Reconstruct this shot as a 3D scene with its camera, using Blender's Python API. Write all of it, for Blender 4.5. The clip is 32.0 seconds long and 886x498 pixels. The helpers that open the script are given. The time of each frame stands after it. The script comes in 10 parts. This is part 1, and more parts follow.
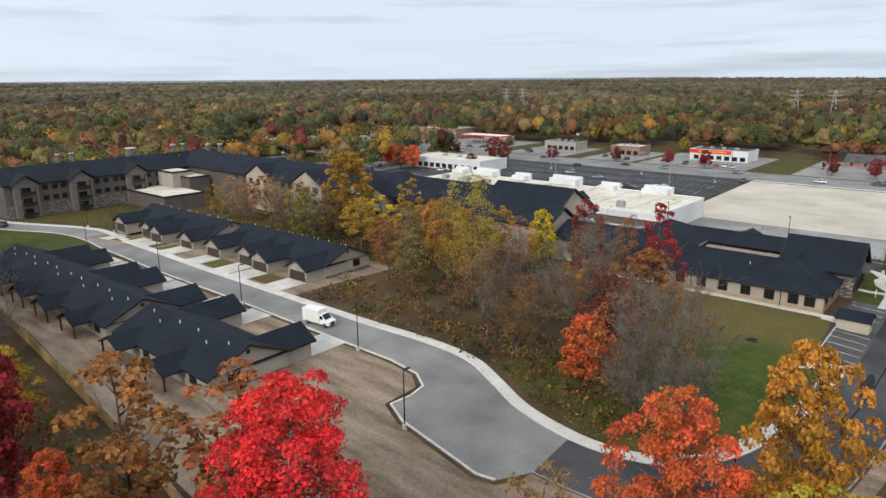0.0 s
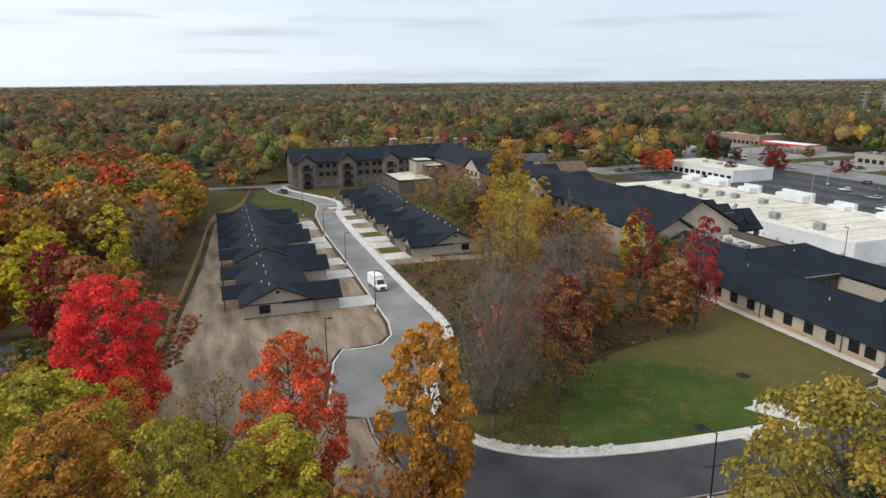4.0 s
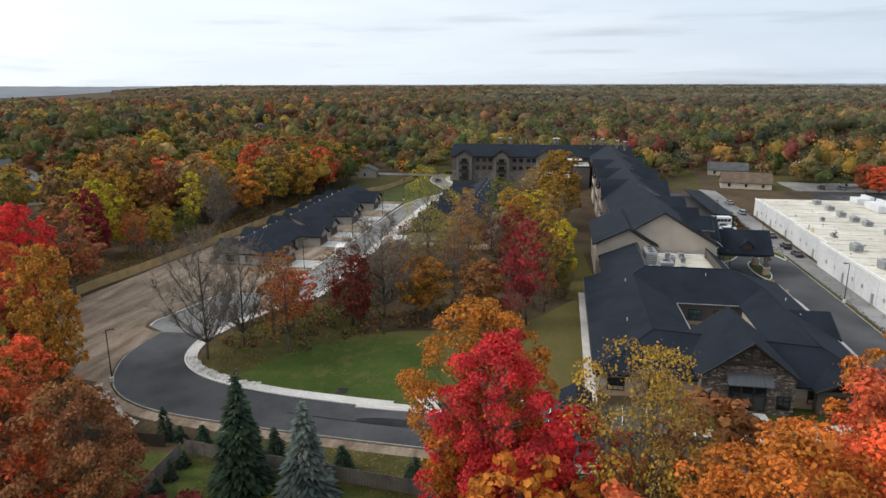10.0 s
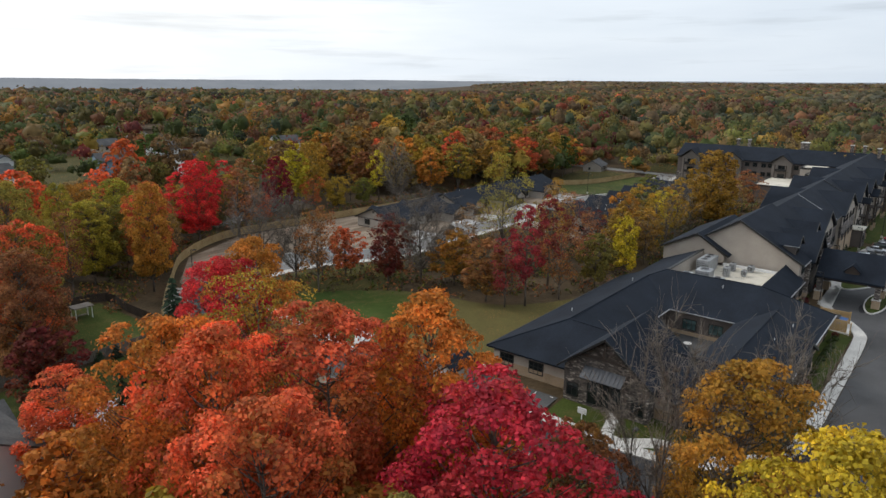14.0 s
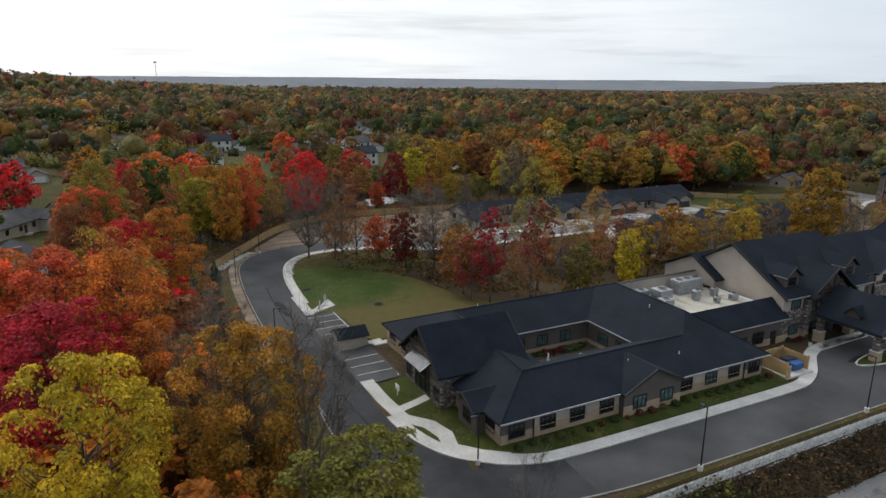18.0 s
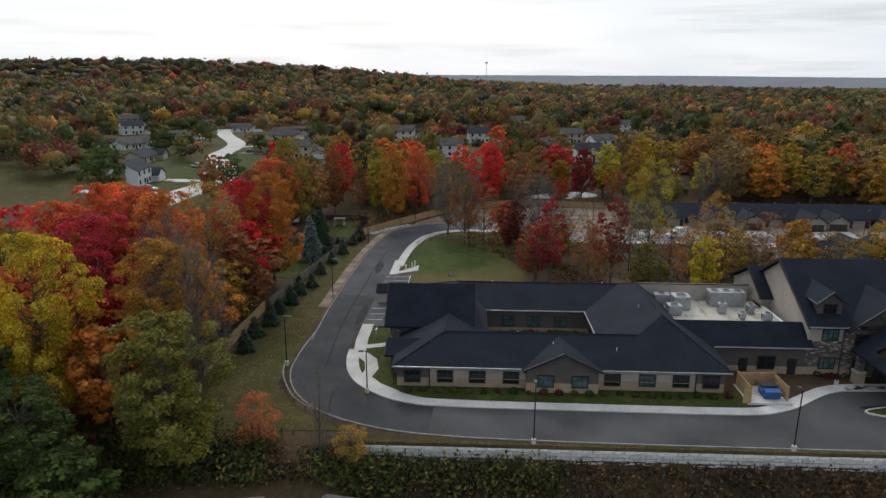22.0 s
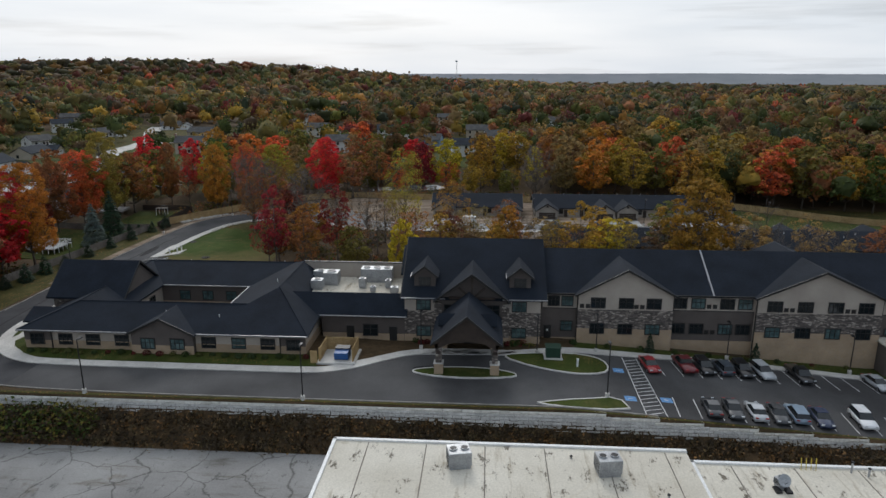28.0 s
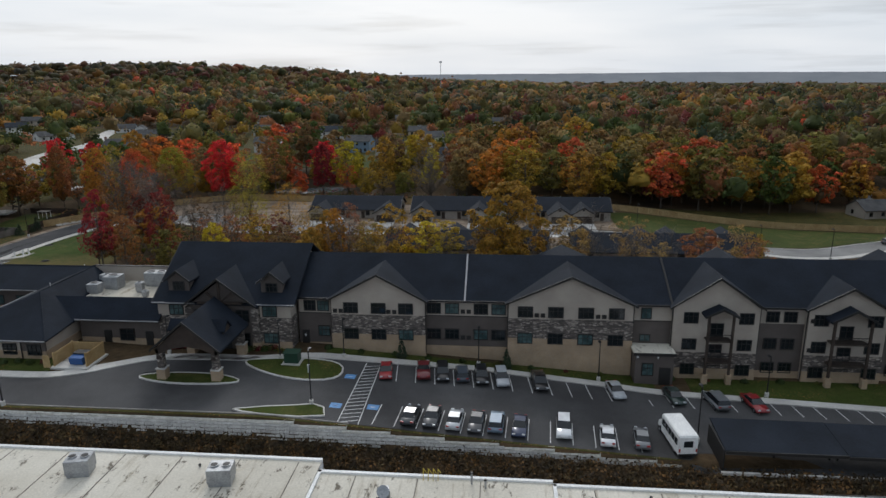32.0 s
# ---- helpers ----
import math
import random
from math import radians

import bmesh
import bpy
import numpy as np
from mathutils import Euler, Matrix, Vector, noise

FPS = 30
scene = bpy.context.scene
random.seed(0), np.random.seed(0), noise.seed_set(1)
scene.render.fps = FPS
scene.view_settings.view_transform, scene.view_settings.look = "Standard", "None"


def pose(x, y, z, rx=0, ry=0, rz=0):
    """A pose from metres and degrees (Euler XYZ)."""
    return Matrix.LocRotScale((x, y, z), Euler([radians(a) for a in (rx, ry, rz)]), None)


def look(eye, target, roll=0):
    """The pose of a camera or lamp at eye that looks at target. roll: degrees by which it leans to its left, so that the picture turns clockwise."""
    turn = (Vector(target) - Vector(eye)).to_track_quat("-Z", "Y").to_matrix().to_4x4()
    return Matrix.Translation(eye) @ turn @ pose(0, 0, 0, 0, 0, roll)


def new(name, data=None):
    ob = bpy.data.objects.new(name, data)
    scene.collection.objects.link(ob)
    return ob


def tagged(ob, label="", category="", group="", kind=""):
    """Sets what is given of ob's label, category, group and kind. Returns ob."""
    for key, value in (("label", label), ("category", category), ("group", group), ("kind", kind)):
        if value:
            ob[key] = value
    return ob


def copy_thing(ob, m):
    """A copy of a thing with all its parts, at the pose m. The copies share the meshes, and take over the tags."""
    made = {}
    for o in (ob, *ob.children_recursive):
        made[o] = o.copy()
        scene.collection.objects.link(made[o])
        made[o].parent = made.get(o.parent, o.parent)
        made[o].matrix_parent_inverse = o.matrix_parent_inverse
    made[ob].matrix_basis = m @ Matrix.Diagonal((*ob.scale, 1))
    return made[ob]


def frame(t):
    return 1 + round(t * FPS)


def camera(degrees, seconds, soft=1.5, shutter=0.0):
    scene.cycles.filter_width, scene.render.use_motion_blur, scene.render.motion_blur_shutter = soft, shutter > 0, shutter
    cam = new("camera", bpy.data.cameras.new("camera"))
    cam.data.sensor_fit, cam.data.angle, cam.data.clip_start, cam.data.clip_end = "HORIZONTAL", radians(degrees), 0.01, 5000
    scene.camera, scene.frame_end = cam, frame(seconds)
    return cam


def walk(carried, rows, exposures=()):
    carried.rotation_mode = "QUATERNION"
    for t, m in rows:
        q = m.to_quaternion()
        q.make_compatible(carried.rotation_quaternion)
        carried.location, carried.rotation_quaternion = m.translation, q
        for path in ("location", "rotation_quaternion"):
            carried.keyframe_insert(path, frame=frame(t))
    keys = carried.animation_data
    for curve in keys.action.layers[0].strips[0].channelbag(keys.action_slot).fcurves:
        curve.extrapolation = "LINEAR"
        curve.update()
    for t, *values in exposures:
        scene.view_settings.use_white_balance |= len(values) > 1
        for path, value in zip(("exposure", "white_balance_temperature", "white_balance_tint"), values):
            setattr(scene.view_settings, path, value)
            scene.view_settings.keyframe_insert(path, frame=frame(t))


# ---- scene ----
cam = camera(67.44, 32.0)
PATH = [
    (0.0, 0.10, -0.14, 39.33, 75.49, 0.42, -139.45),
    (0.5, -5.46, -3.99, 39.37, 75.49, 0.32, -135.75),
    (1.0, -11.00, -7.94, 39.37, 75.51, 0.32, -132.01),
    (1.5, -16.45, -12.18, 39.35, 75.47, 0.39, -128.36),
    (2.0, -21.85, -16.71, 39.35, 75.51, 0.47, -124.64),
    (2.5, -27.21, -21.25, 39.37, 75.55, 0.52, -120.93),
    (3.0, -32.30, -26.38, 39.13, 75.59, 0.60, -117.06),
    (3.5, -36.43, -31.84, 39.31, 75.71, 0.56, -113.07),
    (4.0, -40.11, -37.66, 39.34, 75.81, 0.52, -108.96),
    (4.5, -43.66, -43.80, 39.38, 75.88, 0.46, -104.88),
    (5.0, -47.10, -49.88, 39.46, 75.93, 0.39, -100.78),
    (5.5, -50.23, -55.97, 39.60, 75.93, 0.32, -97.05),
    (6.0, -52.92, -62.21, 39.76, 75.91, 0.25, -94.34),
    (6.5, -55.05, -68.77, 39.90, 75.91, 0.23, -93.29),
    (7.0, -56.90, -75.68, 39.89, 75.93, 0.23, -93.22),
    (7.5, -58.07, -82.26, 39.90, 75.93, 0.23, -93.15),
    (8.0, -59.17, -88.95, 39.75, 75.94, 0.24, -91.35),
    (8.5, -59.83, -95.63, 39.53, 75.94, 0.25, -88.63),
    (9.0, -60.60, -102.89, 39.14, 75.93, 0.23, -85.72),
    (9.5, -60.74, -109.42, 39.45, 75.88, 0.22, -83.02),
    (10.0, -60.89, -116.39, 39.24, 75.97, 0.16, -80.06),
    (10.5, -60.74, -123.49, 39.28, 75.98, 0.18, -76.95),
    (11.0, -60.33, -130.42, 39.29, 75.98, 0.24, -73.92),
    (11.5, -59.41, -137.29, 39.40, 75.93, 0.15, -70.94),
    (12.0, -58.40, -144.12, 39.28, 75.90, 0.02, -67.62),
    (12.5, -57.00, -150.82, 38.99, 75.89, -0.16, -63.02),
    (13.0, -54.98, -157.38, 39.08, 75.85, -0.20, -58.92),
    (13.5, -52.89, -163.86, 38.73, 75.67, -0.26, -54.88),
    (14.0, -50.32, -170.35, 38.57, 75.62, -0.32, -51.07),
    (14.5, -47.31, -176.53, 38.44, 75.56, -0.39, -47.25),
    (15.0, -43.88, -182.52, 38.55, 75.51, -0.47, -43.32),
    (15.5, -39.79, -188.48, 39.43, 75.64, -0.62, -39.43),
    (16.0, -35.82, -194.16, 40.06, 75.70, -0.75, -35.79),
    (16.5, -31.80, -199.37, 40.31, 75.64, -0.79, -32.71),
    (17.0, -27.29, -204.17, 40.36, 75.55, -0.77, -30.22),
    (17.5, -21.87, -208.66, 40.41, 75.48, -0.67, -28.34),
    (18.0, -16.14, -212.82, 40.55, 75.45, -0.45, -26.99),
    (18.5, -10.80, -216.88, 40.66, 75.46, -0.35, -23.94),
    (19.0, -5.54, -220.82, 40.72, 75.46, -0.36, -19.89),
    (19.5, 0.19, -224.21, 40.75, 75.30, -0.35, -15.67),
    (20.0, 5.98, -227.56, 40.80, 75.25, -0.37, -11.39),
    (20.5, 12.07, -230.57, 40.83, 75.19, -0.39, -6.99),
    (21.0, 18.21, -233.17, 40.83, 75.16, -0.27, -2.65),
    (21.5, 23.97, -235.64, 40.84, 75.14, -0.27, 1.66),
    (22.0, 29.92, -237.63, 40.80, 75.17, -0.23, 2.43),
    (22.5, 35.80, -239.09, 40.68, 75.22, -0.16, 2.70),
    (23.0, 41.55, -240.20, 40.40, 75.32, -0.08, 2.93),
    (23.5, 46.93, -241.36, 40.34, 75.33, -0.19, 3.09),
    (24.0, 52.10, -242.56, 40.52, 75.29, -0.14, 3.20),
    (24.5, 57.08, -242.84, 40.08, 75.32, -0.00, 3.28),
    (25.0, 61.94, -243.59, 40.05, 75.22, 0.02, 3.37),
    (25.5, 66.70, -244.16, 40.02, 75.19, 0.03, 3.45),
    (26.0, 71.38, -244.69, 40.00, 75.18, 0.02, 3.51),
    (26.5, 75.95, -245.12, 40.01, 75.19, -0.02, 3.57),
    (27.0, 80.56, -245.43, 40.10, 75.18, -0.05, 3.65),
    (27.5, 85.32, -245.54, 40.27, 75.15, -0.01, 3.74),
    (28.0, 90.21, -245.55, 40.50, 75.08, 0.07, 3.86),
    (28.5, 95.10, -245.80, 41.07, 74.96, 0.22, 3.96),
    (29.0, 100.23, -245.28, 41.11, 74.92, 0.26, 4.20),
    (29.5, 105.42, -244.84, 41.13, 74.94, 0.27, 4.42),
    (30.0, 110.46, -244.35, 41.06, 74.99, 0.24, 4.49),
    (30.5, 116.00, -243.52, 40.99, 75.04, 0.39, 4.80),
    (31.0, 121.14, -242.53, 40.79, 75.06, 0.49, 4.91),
    (31.5, 125.98, -241.88, 40.67, 75.12, 0.45, 5.03),
    (32.0, 130.62, -241.24, 40.57, 75.14, 0.49, 5.16),
]
SKY, SUN = 1.0, 1.35
EXPOSURES = [(0, 0.42, 6430, 10), (6.5, 0.40, 6420, 10), (11, 0.30, 6400, 10), (15, 0.14, 6380, 10), (19, -0.03, 6300, 10), (25, -0.18, 6180, 10), (32, -0.32, 6130, 10)]
walk(cam, [(t, pose(x, y, z, rx, ry, rz)) for t, x, y, z, rx, ry, rz in PATH], EXPOSURES)

# ---- sky and sun: an overcast autumn day, the brighter part of the sky to the north ----
SUN_AZ, SUN_EL = radians(-12), radians(34)      # azimuth from +y, clockwise
world = bpy.data.worlds.new("overcast_sky")
scene.world = world
world.use_nodes = True
wn, wl = world.node_tree.nodes, world.node_tree.links
wn.clear()


def wnode(kind, **kw):
    n = wn.new(kind)
    for k, v in kw.items():
        n.inputs[k.replace("_", " ")].default_value = v
    return n


sky = wn.new("ShaderNodeTexSky")
sky.sky_type = "NISHITA"
sky.sun_disc = False
sky.sun_elevation, sky.sun_rotation = SUN_EL, SUN_AZ
sky.air_density, sky.dust_density, sky.ozone_density = 1.0, 3.0, 1.0
sky_bg = wnode("ShaderNodeBackground", Strength=0.10)
wl.new(sky.outputs[0], sky_bg.inputs["Color"])
coord = wn.new("ShaderNodeTexCoord")
# cloud deck: a broad bright field round the hidden sun and soft flat streaks
sun_dir = Vector((math.sin(SUN_AZ) * math.cos(SUN_EL), math.cos(SUN_AZ) * math.cos(SUN_EL), math.sin(SUN_EL)))
dot = wn.new("ShaderNodeVectorMath")
dot.operation = "DOT_PRODUCT"
dot.inputs[1].default_value = sun_dir
wl.new(coord.outputs["Generated"], dot.inputs[0])
glow = wnode("ShaderNodeMapRange")
glow.inputs["From Min"].default_value, glow.inputs["From Max"].default_value = -0.55, 0.95
glow.inputs["To Min"].default_value, glow.inputs["To Max"].default_value = 0.0, 1.0
wl.new(dot.outputs["Value"], glow.inputs["Value"])
stretch = wn.new("ShaderNodeMapping")
stretch.inputs["Scale"].default_value = (1.6, 1.6, 11.0)
wl.new(coord.outputs["Generated"], stretch.inputs["Vector"])
streak = wnode("ShaderNodeTexNoise", Scale=1.9, Detail=5.0, Roughness=0.5)
wl.new(stretch.outputs[0], streak.inputs["Vector"])
deck = wn.new("ShaderNodeValToRGB")
deck.color_ramp.elements[0].position, deck.color_ramp.elements[0].color = 0.0, (0.60, 0.68, 0.775, 1)
deck.color_ramp.elements[1].position, deck.color_ramp.elements[1].color = 1.0, (1.0, 1.0, 0.99, 1)
mid_deck = deck.color_ramp.elements.new(0.62)
mid_deck.color = (0.77, 0.825, 0.875, 1)
sway = wn.new("ShaderNodeMath")
sway.operation = "MULTIPLY_ADD"
sway.inputs[1].default_value, sway.inputs[2].default_value = 0.62, -0.31
wl.new(streak.outputs["Fac"], sway.inputs[0])
addup = wn.new("ShaderNodeMath")
addup.operation = "ADD"
wl.new(glow.outputs[0], addup.inputs[0])
wl.new(sway.outputs[0], addup.inputs[1])
wl.new(addup.outputs[0], deck.inputs["Fac"])
deck_bg = wnode("ShaderNodeBackground", Strength=SKY)
bright = wnode("ShaderNodeMapRange")
bright.inputs["To Min"].default_value, bright.inputs["To Max"].default_value = 0.94 * SKY, 1.15 * SKY
wl.new(addup.outputs[0], bright.inputs["Value"])
# thin darker bars of cloud across the deck
bars_map = wn.new("ShaderNodeMapping")
bars_map.inputs["Scale"].default_value = (1.1, 1.1, 16.0)
wl.new(coord.outputs["Generated"], bars_map.inputs["Vector"])
bars = wnode("ShaderNodeTexNoise", Scale=2.6, Detail=6.0, Roughness=0.55)
wl.new(bars_map.outputs[0], bars.inputs["Vector"])
shade = wnode("ShaderNodeMapRange")
shade.inputs["From Min"].default_value, shade.inputs["From Max"].default_value = 0.52, 0.74
shade.inputs["To Min"].default_value, shade.inputs["To Max"].default_value = 1.0, 0.74
wl.new(bars.outputs["Fac"], shade.inputs["Value"])
dimmed = wn.new("ShaderNodeMath")
dimmed.operation = "MULTIPLY"
wl.new(bright.outputs[0], dimmed.inputs[0])
wl.new(shade.outputs[0], dimmed.inputs[1])
wl.new(dimmed.outputs[0], deck_bg.inputs["Strength"])
wl.new(deck.outputs["Color"], deck_bg.inputs["Color"])
both = wnode("ShaderNodeMixShader", Fac=0.9)
wl.new(sky_bg.outputs[0], both.inputs[1])
wl.new(deck_bg.outputs[0], both.inputs[2])
out = wn.new("ShaderNodeOutputWorld")
wl.new(both.outputs[0], out.inputs["Surface"])

sun = new("sun", bpy.data.lights.new("sun", "SUN"))
sun.data.energy, sun.data.angle, sun.data.color = SUN, radians(14), (1.0, 0.96, 0.90)
sun.matrix_world = look((0, 0, 200), Vector((0, 0, 200)) - sun_dir)

# ---- materials ----


class Mat:
    """A small builder for procedural materials."""

    def __init__(self, name, rough=0.8, metal=0.0):
        self.m = bpy.data.materials.new(name)
        self.m.use_nodes = True
        self.t = self.m.node_tree
        self.b = self.t.nodes["Principled BSDF"]
        self.b.inputs["Roughness"].default_value = rough
        self.b.inputs["Metallic"].default_value = metal
        self.pos = self.t.nodes.new("ShaderNodeNewGeometry").outputs["Position"]

    def node(self, kind, **kw):
        n = self.t.nodes.new(kind)
        for k, v in kw.items():
            n.inputs[k.replace("_", " ")].default_value = v
        return n

    def link(self, a, b):
        self.t.links.new(a, b)

    def noise(self, scale, detail=4.0, rough=0.55, stretch=None):
        n = self.node("ShaderNodeTexNoise", Scale=scale, Detail=detail, Roughness=rough)
        src = self.pos
        if stretch:
            mp = self.node("ShaderNodeMapping", Scale=stretch)
            self.link(src, mp.inputs["Vector"])
            src = mp.outputs[0]
        self.link(src, n.inputs["Vector"])
        return n.outputs["Fac"]

    def ramp(self, fac, stops):
        r = self.node("ShaderNodeValToRGB")
        e = r.color_ramp.elements
        e[0].position, e[0].color = stops[0][0], (*stops[0][1], 1)
        e[1].position, e[1].color = stops[-1][0], (*stops[-1][1], 1)
        for p, c in stops[1:-1]:
            e.new(p).color = (*c, 1)
        self.link(fac, r.inputs["Fac"])
        return r.outputs["Color"]

    def mix(self, fac, a, b, how="MIX"):
        n = self.t.nodes.new("ShaderNodeMix")
        n.data_type, n.blend_type = "RGBA", how
        for socket, v in ((n.inputs[0], fac), (n.inputs[6], a), (n.inputs[7], b)):
            if hasattr(v, "is_linked"):
                self.link(v, socket)
            else:
                socket.default_value = (*v, 1) if isinstance(v, tuple) else v
        return n.outputs[2]

    def color(self, c):
        if hasattr(c, "is_linked"):
            self.link(c, self.b.inputs["Base Color"])
        else:
            self.b.inputs["Base Color"].default_value = (*c, 1)
        return self

    def bump(self, fac, strength=0.4, distance=0.05):
        n = self.node("ShaderNodeBump", Strength=strength, Distance=distance)
        self.link(fac, n.inputs["Height"])
        self.link(n.outputs[0], self.b.inputs["Normal"])
        return self


def two_scale(name, dark, light, big, fine, rough=0.85, bump=0.3, dist=0.05, spread=(0.32, 0.68), metal=0.0, stretch=None):
    """A surface that varies at a broad and at a fine scale."""
    m = Mat(name, rough, metal)
    broad = m.ramp(m.noise(big, 5, stretch=stretch), [(spread[0], dark), (spread[1], light)])
    grain = m.noise(fine, 3)
    g = m.ramp(grain, [(0.25, (0.72, 0.72, 0.72)), (0.75, (1.18, 1.18, 1.18))])
    m.color(m.mix(1.0, broad, g, "MULTIPLY"))
    m.bump(grain, bump, dist)
    if rough > 0.84 and not metal:
        m.b.inputs["Specular IOR Level"].default_value = 0.2
    return m.m


def turf(name, dark, light, leaf_amount, lush=None):
    """Grass: broad patches, mown or trodden streaks, and fallen leaves lying in drifts."""
    m = Mat(name, 0.95)
    m.b.inputs["Specular IOR Level"].default_value = 0.12
    broad = m.ramp(m.noise(0.09, 6, 0.6), [(0.34, dark), (0.66, light)])
    dry = m.ramp(m.noise(0.33, 5, 0.65), [(0.5, (0, 0, 0)), (0.72, (0.7, 0.7, 0.7))])
    col = m.mix(dry, broad, (0.115, 0.098, 0.032))
    if lush:
        # green round one wet hollow, drier and browner away from it
        far = m.node("ShaderNodeVectorMath")
        far.operation = "DISTANCE"
        far.inputs[1].default_value = (*lush, 0)
        m.link(m.pos, far.inputs[0])
        wander = m.node("ShaderNodeMath")
        wander.operation = "MULTIPLY_ADD"
        wander.inputs[1].default_value = 14.0
        m.link(m.noise(0.12, 4), wander.inputs[0])
        m.link(far.outputs["Value"], wander.inputs[2])
        reach = m.node("ShaderNodeMapRange", From_Min=19.0, From_Max=27.0)
        m.link(wander.outputs[0], reach.inputs["Value"])
        col = m.mix(reach.outputs[0], col, m.mix(m.noise(0.5, 4), (0.088, 0.070, 0.026), (0.118, 0.104, 0.034)))
    blades = m.noise(6.0, 3)
    col = m.mix(1.0, col, m.ramp(blades, [(0.25, (0.62, 0.62, 0.62)), (0.75, (1.3, 1.3, 1.3))]), "MULTIPLY")
    spots = m.node("ShaderNodeTexVoronoi", Scale=2.6)
    m.link(m.pos, spots.inputs["Vector"])
    near = m.ramp(spots.outputs["Distance"], [(0.16, (1, 1, 1)), (0.27, (0, 0, 0))])
    drift = m.ramp(m.noise(0.16, 4, 0.6), [(0.62 - leaf_amount, (0, 0, 0)), (0.80 - leaf_amount, (1, 1, 1))])
    leaf = m.mix(m.noise(4.0, 1), (0.34, 0.13, 0.03), (0.22, 0.15, 0.07))
    col = m.mix(m.mix(1.0, near, drift, "MULTIPLY"), col, leaf)
    m.color(col)
    m.bump(blades, 0.6, 0.06)
    return m.m


def striped(name, dark, light, pitch, groove=0.12, rough=0.8, axis="z", tone=0.75):
    """Lapped boards or courses: a dark joint line every pitch metres."""
    m = Mat(name, rough)
    sep = m.node("ShaderNodeSeparateXYZ")
    m.link(m.pos, sep.inputs[0])
    mul = m.node("ShaderNodeMath")
    mul.operation = "MULTIPLY"
    mul.inputs[1].default_value = 1.0 / pitch
    m.link(sep.outputs["xyz".index(axis)], mul.inputs[0])
    fr = m.node("ShaderNodeMath")
    fr.operation = "FRACT"
    m.link(mul.outputs[0], fr.inputs[0])
    line = m.ramp(fr.outputs[0], [(0.0, (tone,) * 3), (groove, (1.0, 1.0, 1.0)), (1.0, (0.94, 0.94, 0.94))])
    broad = m.ramp(m.noise(0.35, 4), [(0.3, dark), (0.7, light)])
    m.color(m.mix(1.0, broad, line, "MULTIPLY"))
    m.bump(fr.outputs[0], 0.3, 0.02)
    return m.m


def masonry(name, a, b, mortar, w, h, rough=0.9, irregular=False, gap=0.012):
    """Coursed bricks or ledge stones on upright walls."""
    m = Mat(name, rough)
    sep = m.node("ShaderNodeSeparateXYZ")
    m.link(m.pos, sep.inputs[0])
    add = m.node("ShaderNodeMath")
    m.link(sep.outputs[0], add.inputs[0])
    m.link(sep.outputs[1], add.inputs[1])
    comb = m.node("ShaderNodeCombineXYZ")
    m.link(add.outputs[0], comb.inputs[0])
    m.link(sep.outputs[2], comb.inputs[1])
    if irregular:
        mp = m.node("ShaderNodeMapping", Scale=(1.0 / w, 1.0 / h, 1.0))
        m.link(comb.outputs[0], mp.inputs["Vector"])
        v = m.node("ShaderNodeTexVoronoi", Scale=1.0)
        m.link(mp.outputs[0], v.inputs["Vector"])
        e = m.node("ShaderNodeTexVoronoi", Scale=1.0)
        e.feature = "DISTANCE_TO_EDGE"
        m.link(mp.outputs[0], e.inputs["Vector"])
        sc = m.node("ShaderNodeSeparateColor")
        m.link(v.outputs["Color"], sc.inputs[0])
        stone = m.ramp(sc.outputs[0], [(0.0, a), (0.55, b), (0.82, (0.26, 0.22, 0.19)), (1.0, (0.42, 0.37, 0.32))])
        joint = m.ramp(e.outputs["Distance"], [(0.0, (0, 0, 0)), (0.09, (1, 1, 1))])
        m.color(m.mix(joint, mortar, stone))
        m.bump(e.outputs["Distance"], 0.7, 0.05)
    else:
        br = m.node("ShaderNodeTexBrick", Scale=1.0, Mortar_Size=gap, Brick_Width=w, Row_Height=h)
        br.inputs["Color1"].default_value, br.inputs["Color2"].default_value = (*a, 1), (*b, 1)
        br.inputs["Mortar"].default_value = (*mortar, 1)
        m.link(comb.outputs[0], br.inputs["Vector"])
        stain = m.ramp(m.noise(0.5, 4), [(0.3, (0.82, 0.82, 0.82)), (0.7, (1.08, 1.08, 1.08))])
        m.color(m.mix(1.0, br.outputs["Color"], stain, "MULTIPLY"))
        m.bump(br.outputs["Fac"], 0.3, 0.01)
    return m.m


ASPHALT = two_scale("asphalt_new", (0.027, 0.028, 0.031), (0.056, 0.056, 0.060), 0.16, 9.0, 0.86, 0.25, 0.01)
ASPHALT_GREY = two_scale("asphalt_worn", (0.15, 0.147, 0.143), (0.255, 0.25, 0.242), 0.10, 7.0, 0.9, 0.25, 0.01)
ASPHALT_FRONT = two_scale("asphalt_front", (0.048, 0.047, 0.048), (0.090, 0.089, 0.090), 0.10, 8.0, 0.86, 0.25, 0.01)
ASPHALT_BEND = two_scale("asphalt_bend", (0.040, 0.041, 0.044), (0.082, 0.082, 0.085), 0.12, 8.0, 0.86, 0.25, 0.01)
ASPHALT_MID = two_scale("asphalt_bays", (0.055, 0.055, 0.057), (0.105, 0.104, 0.102), 0.14, 7.0, 0.88, 0.25, 0.01)
CONCRETE = two_scale("concrete_pale", (0.46, 0.44, 0.41), (0.62, 0.60, 0.56), 0.3, 6.0, 0.85, 0.2, 0.01)
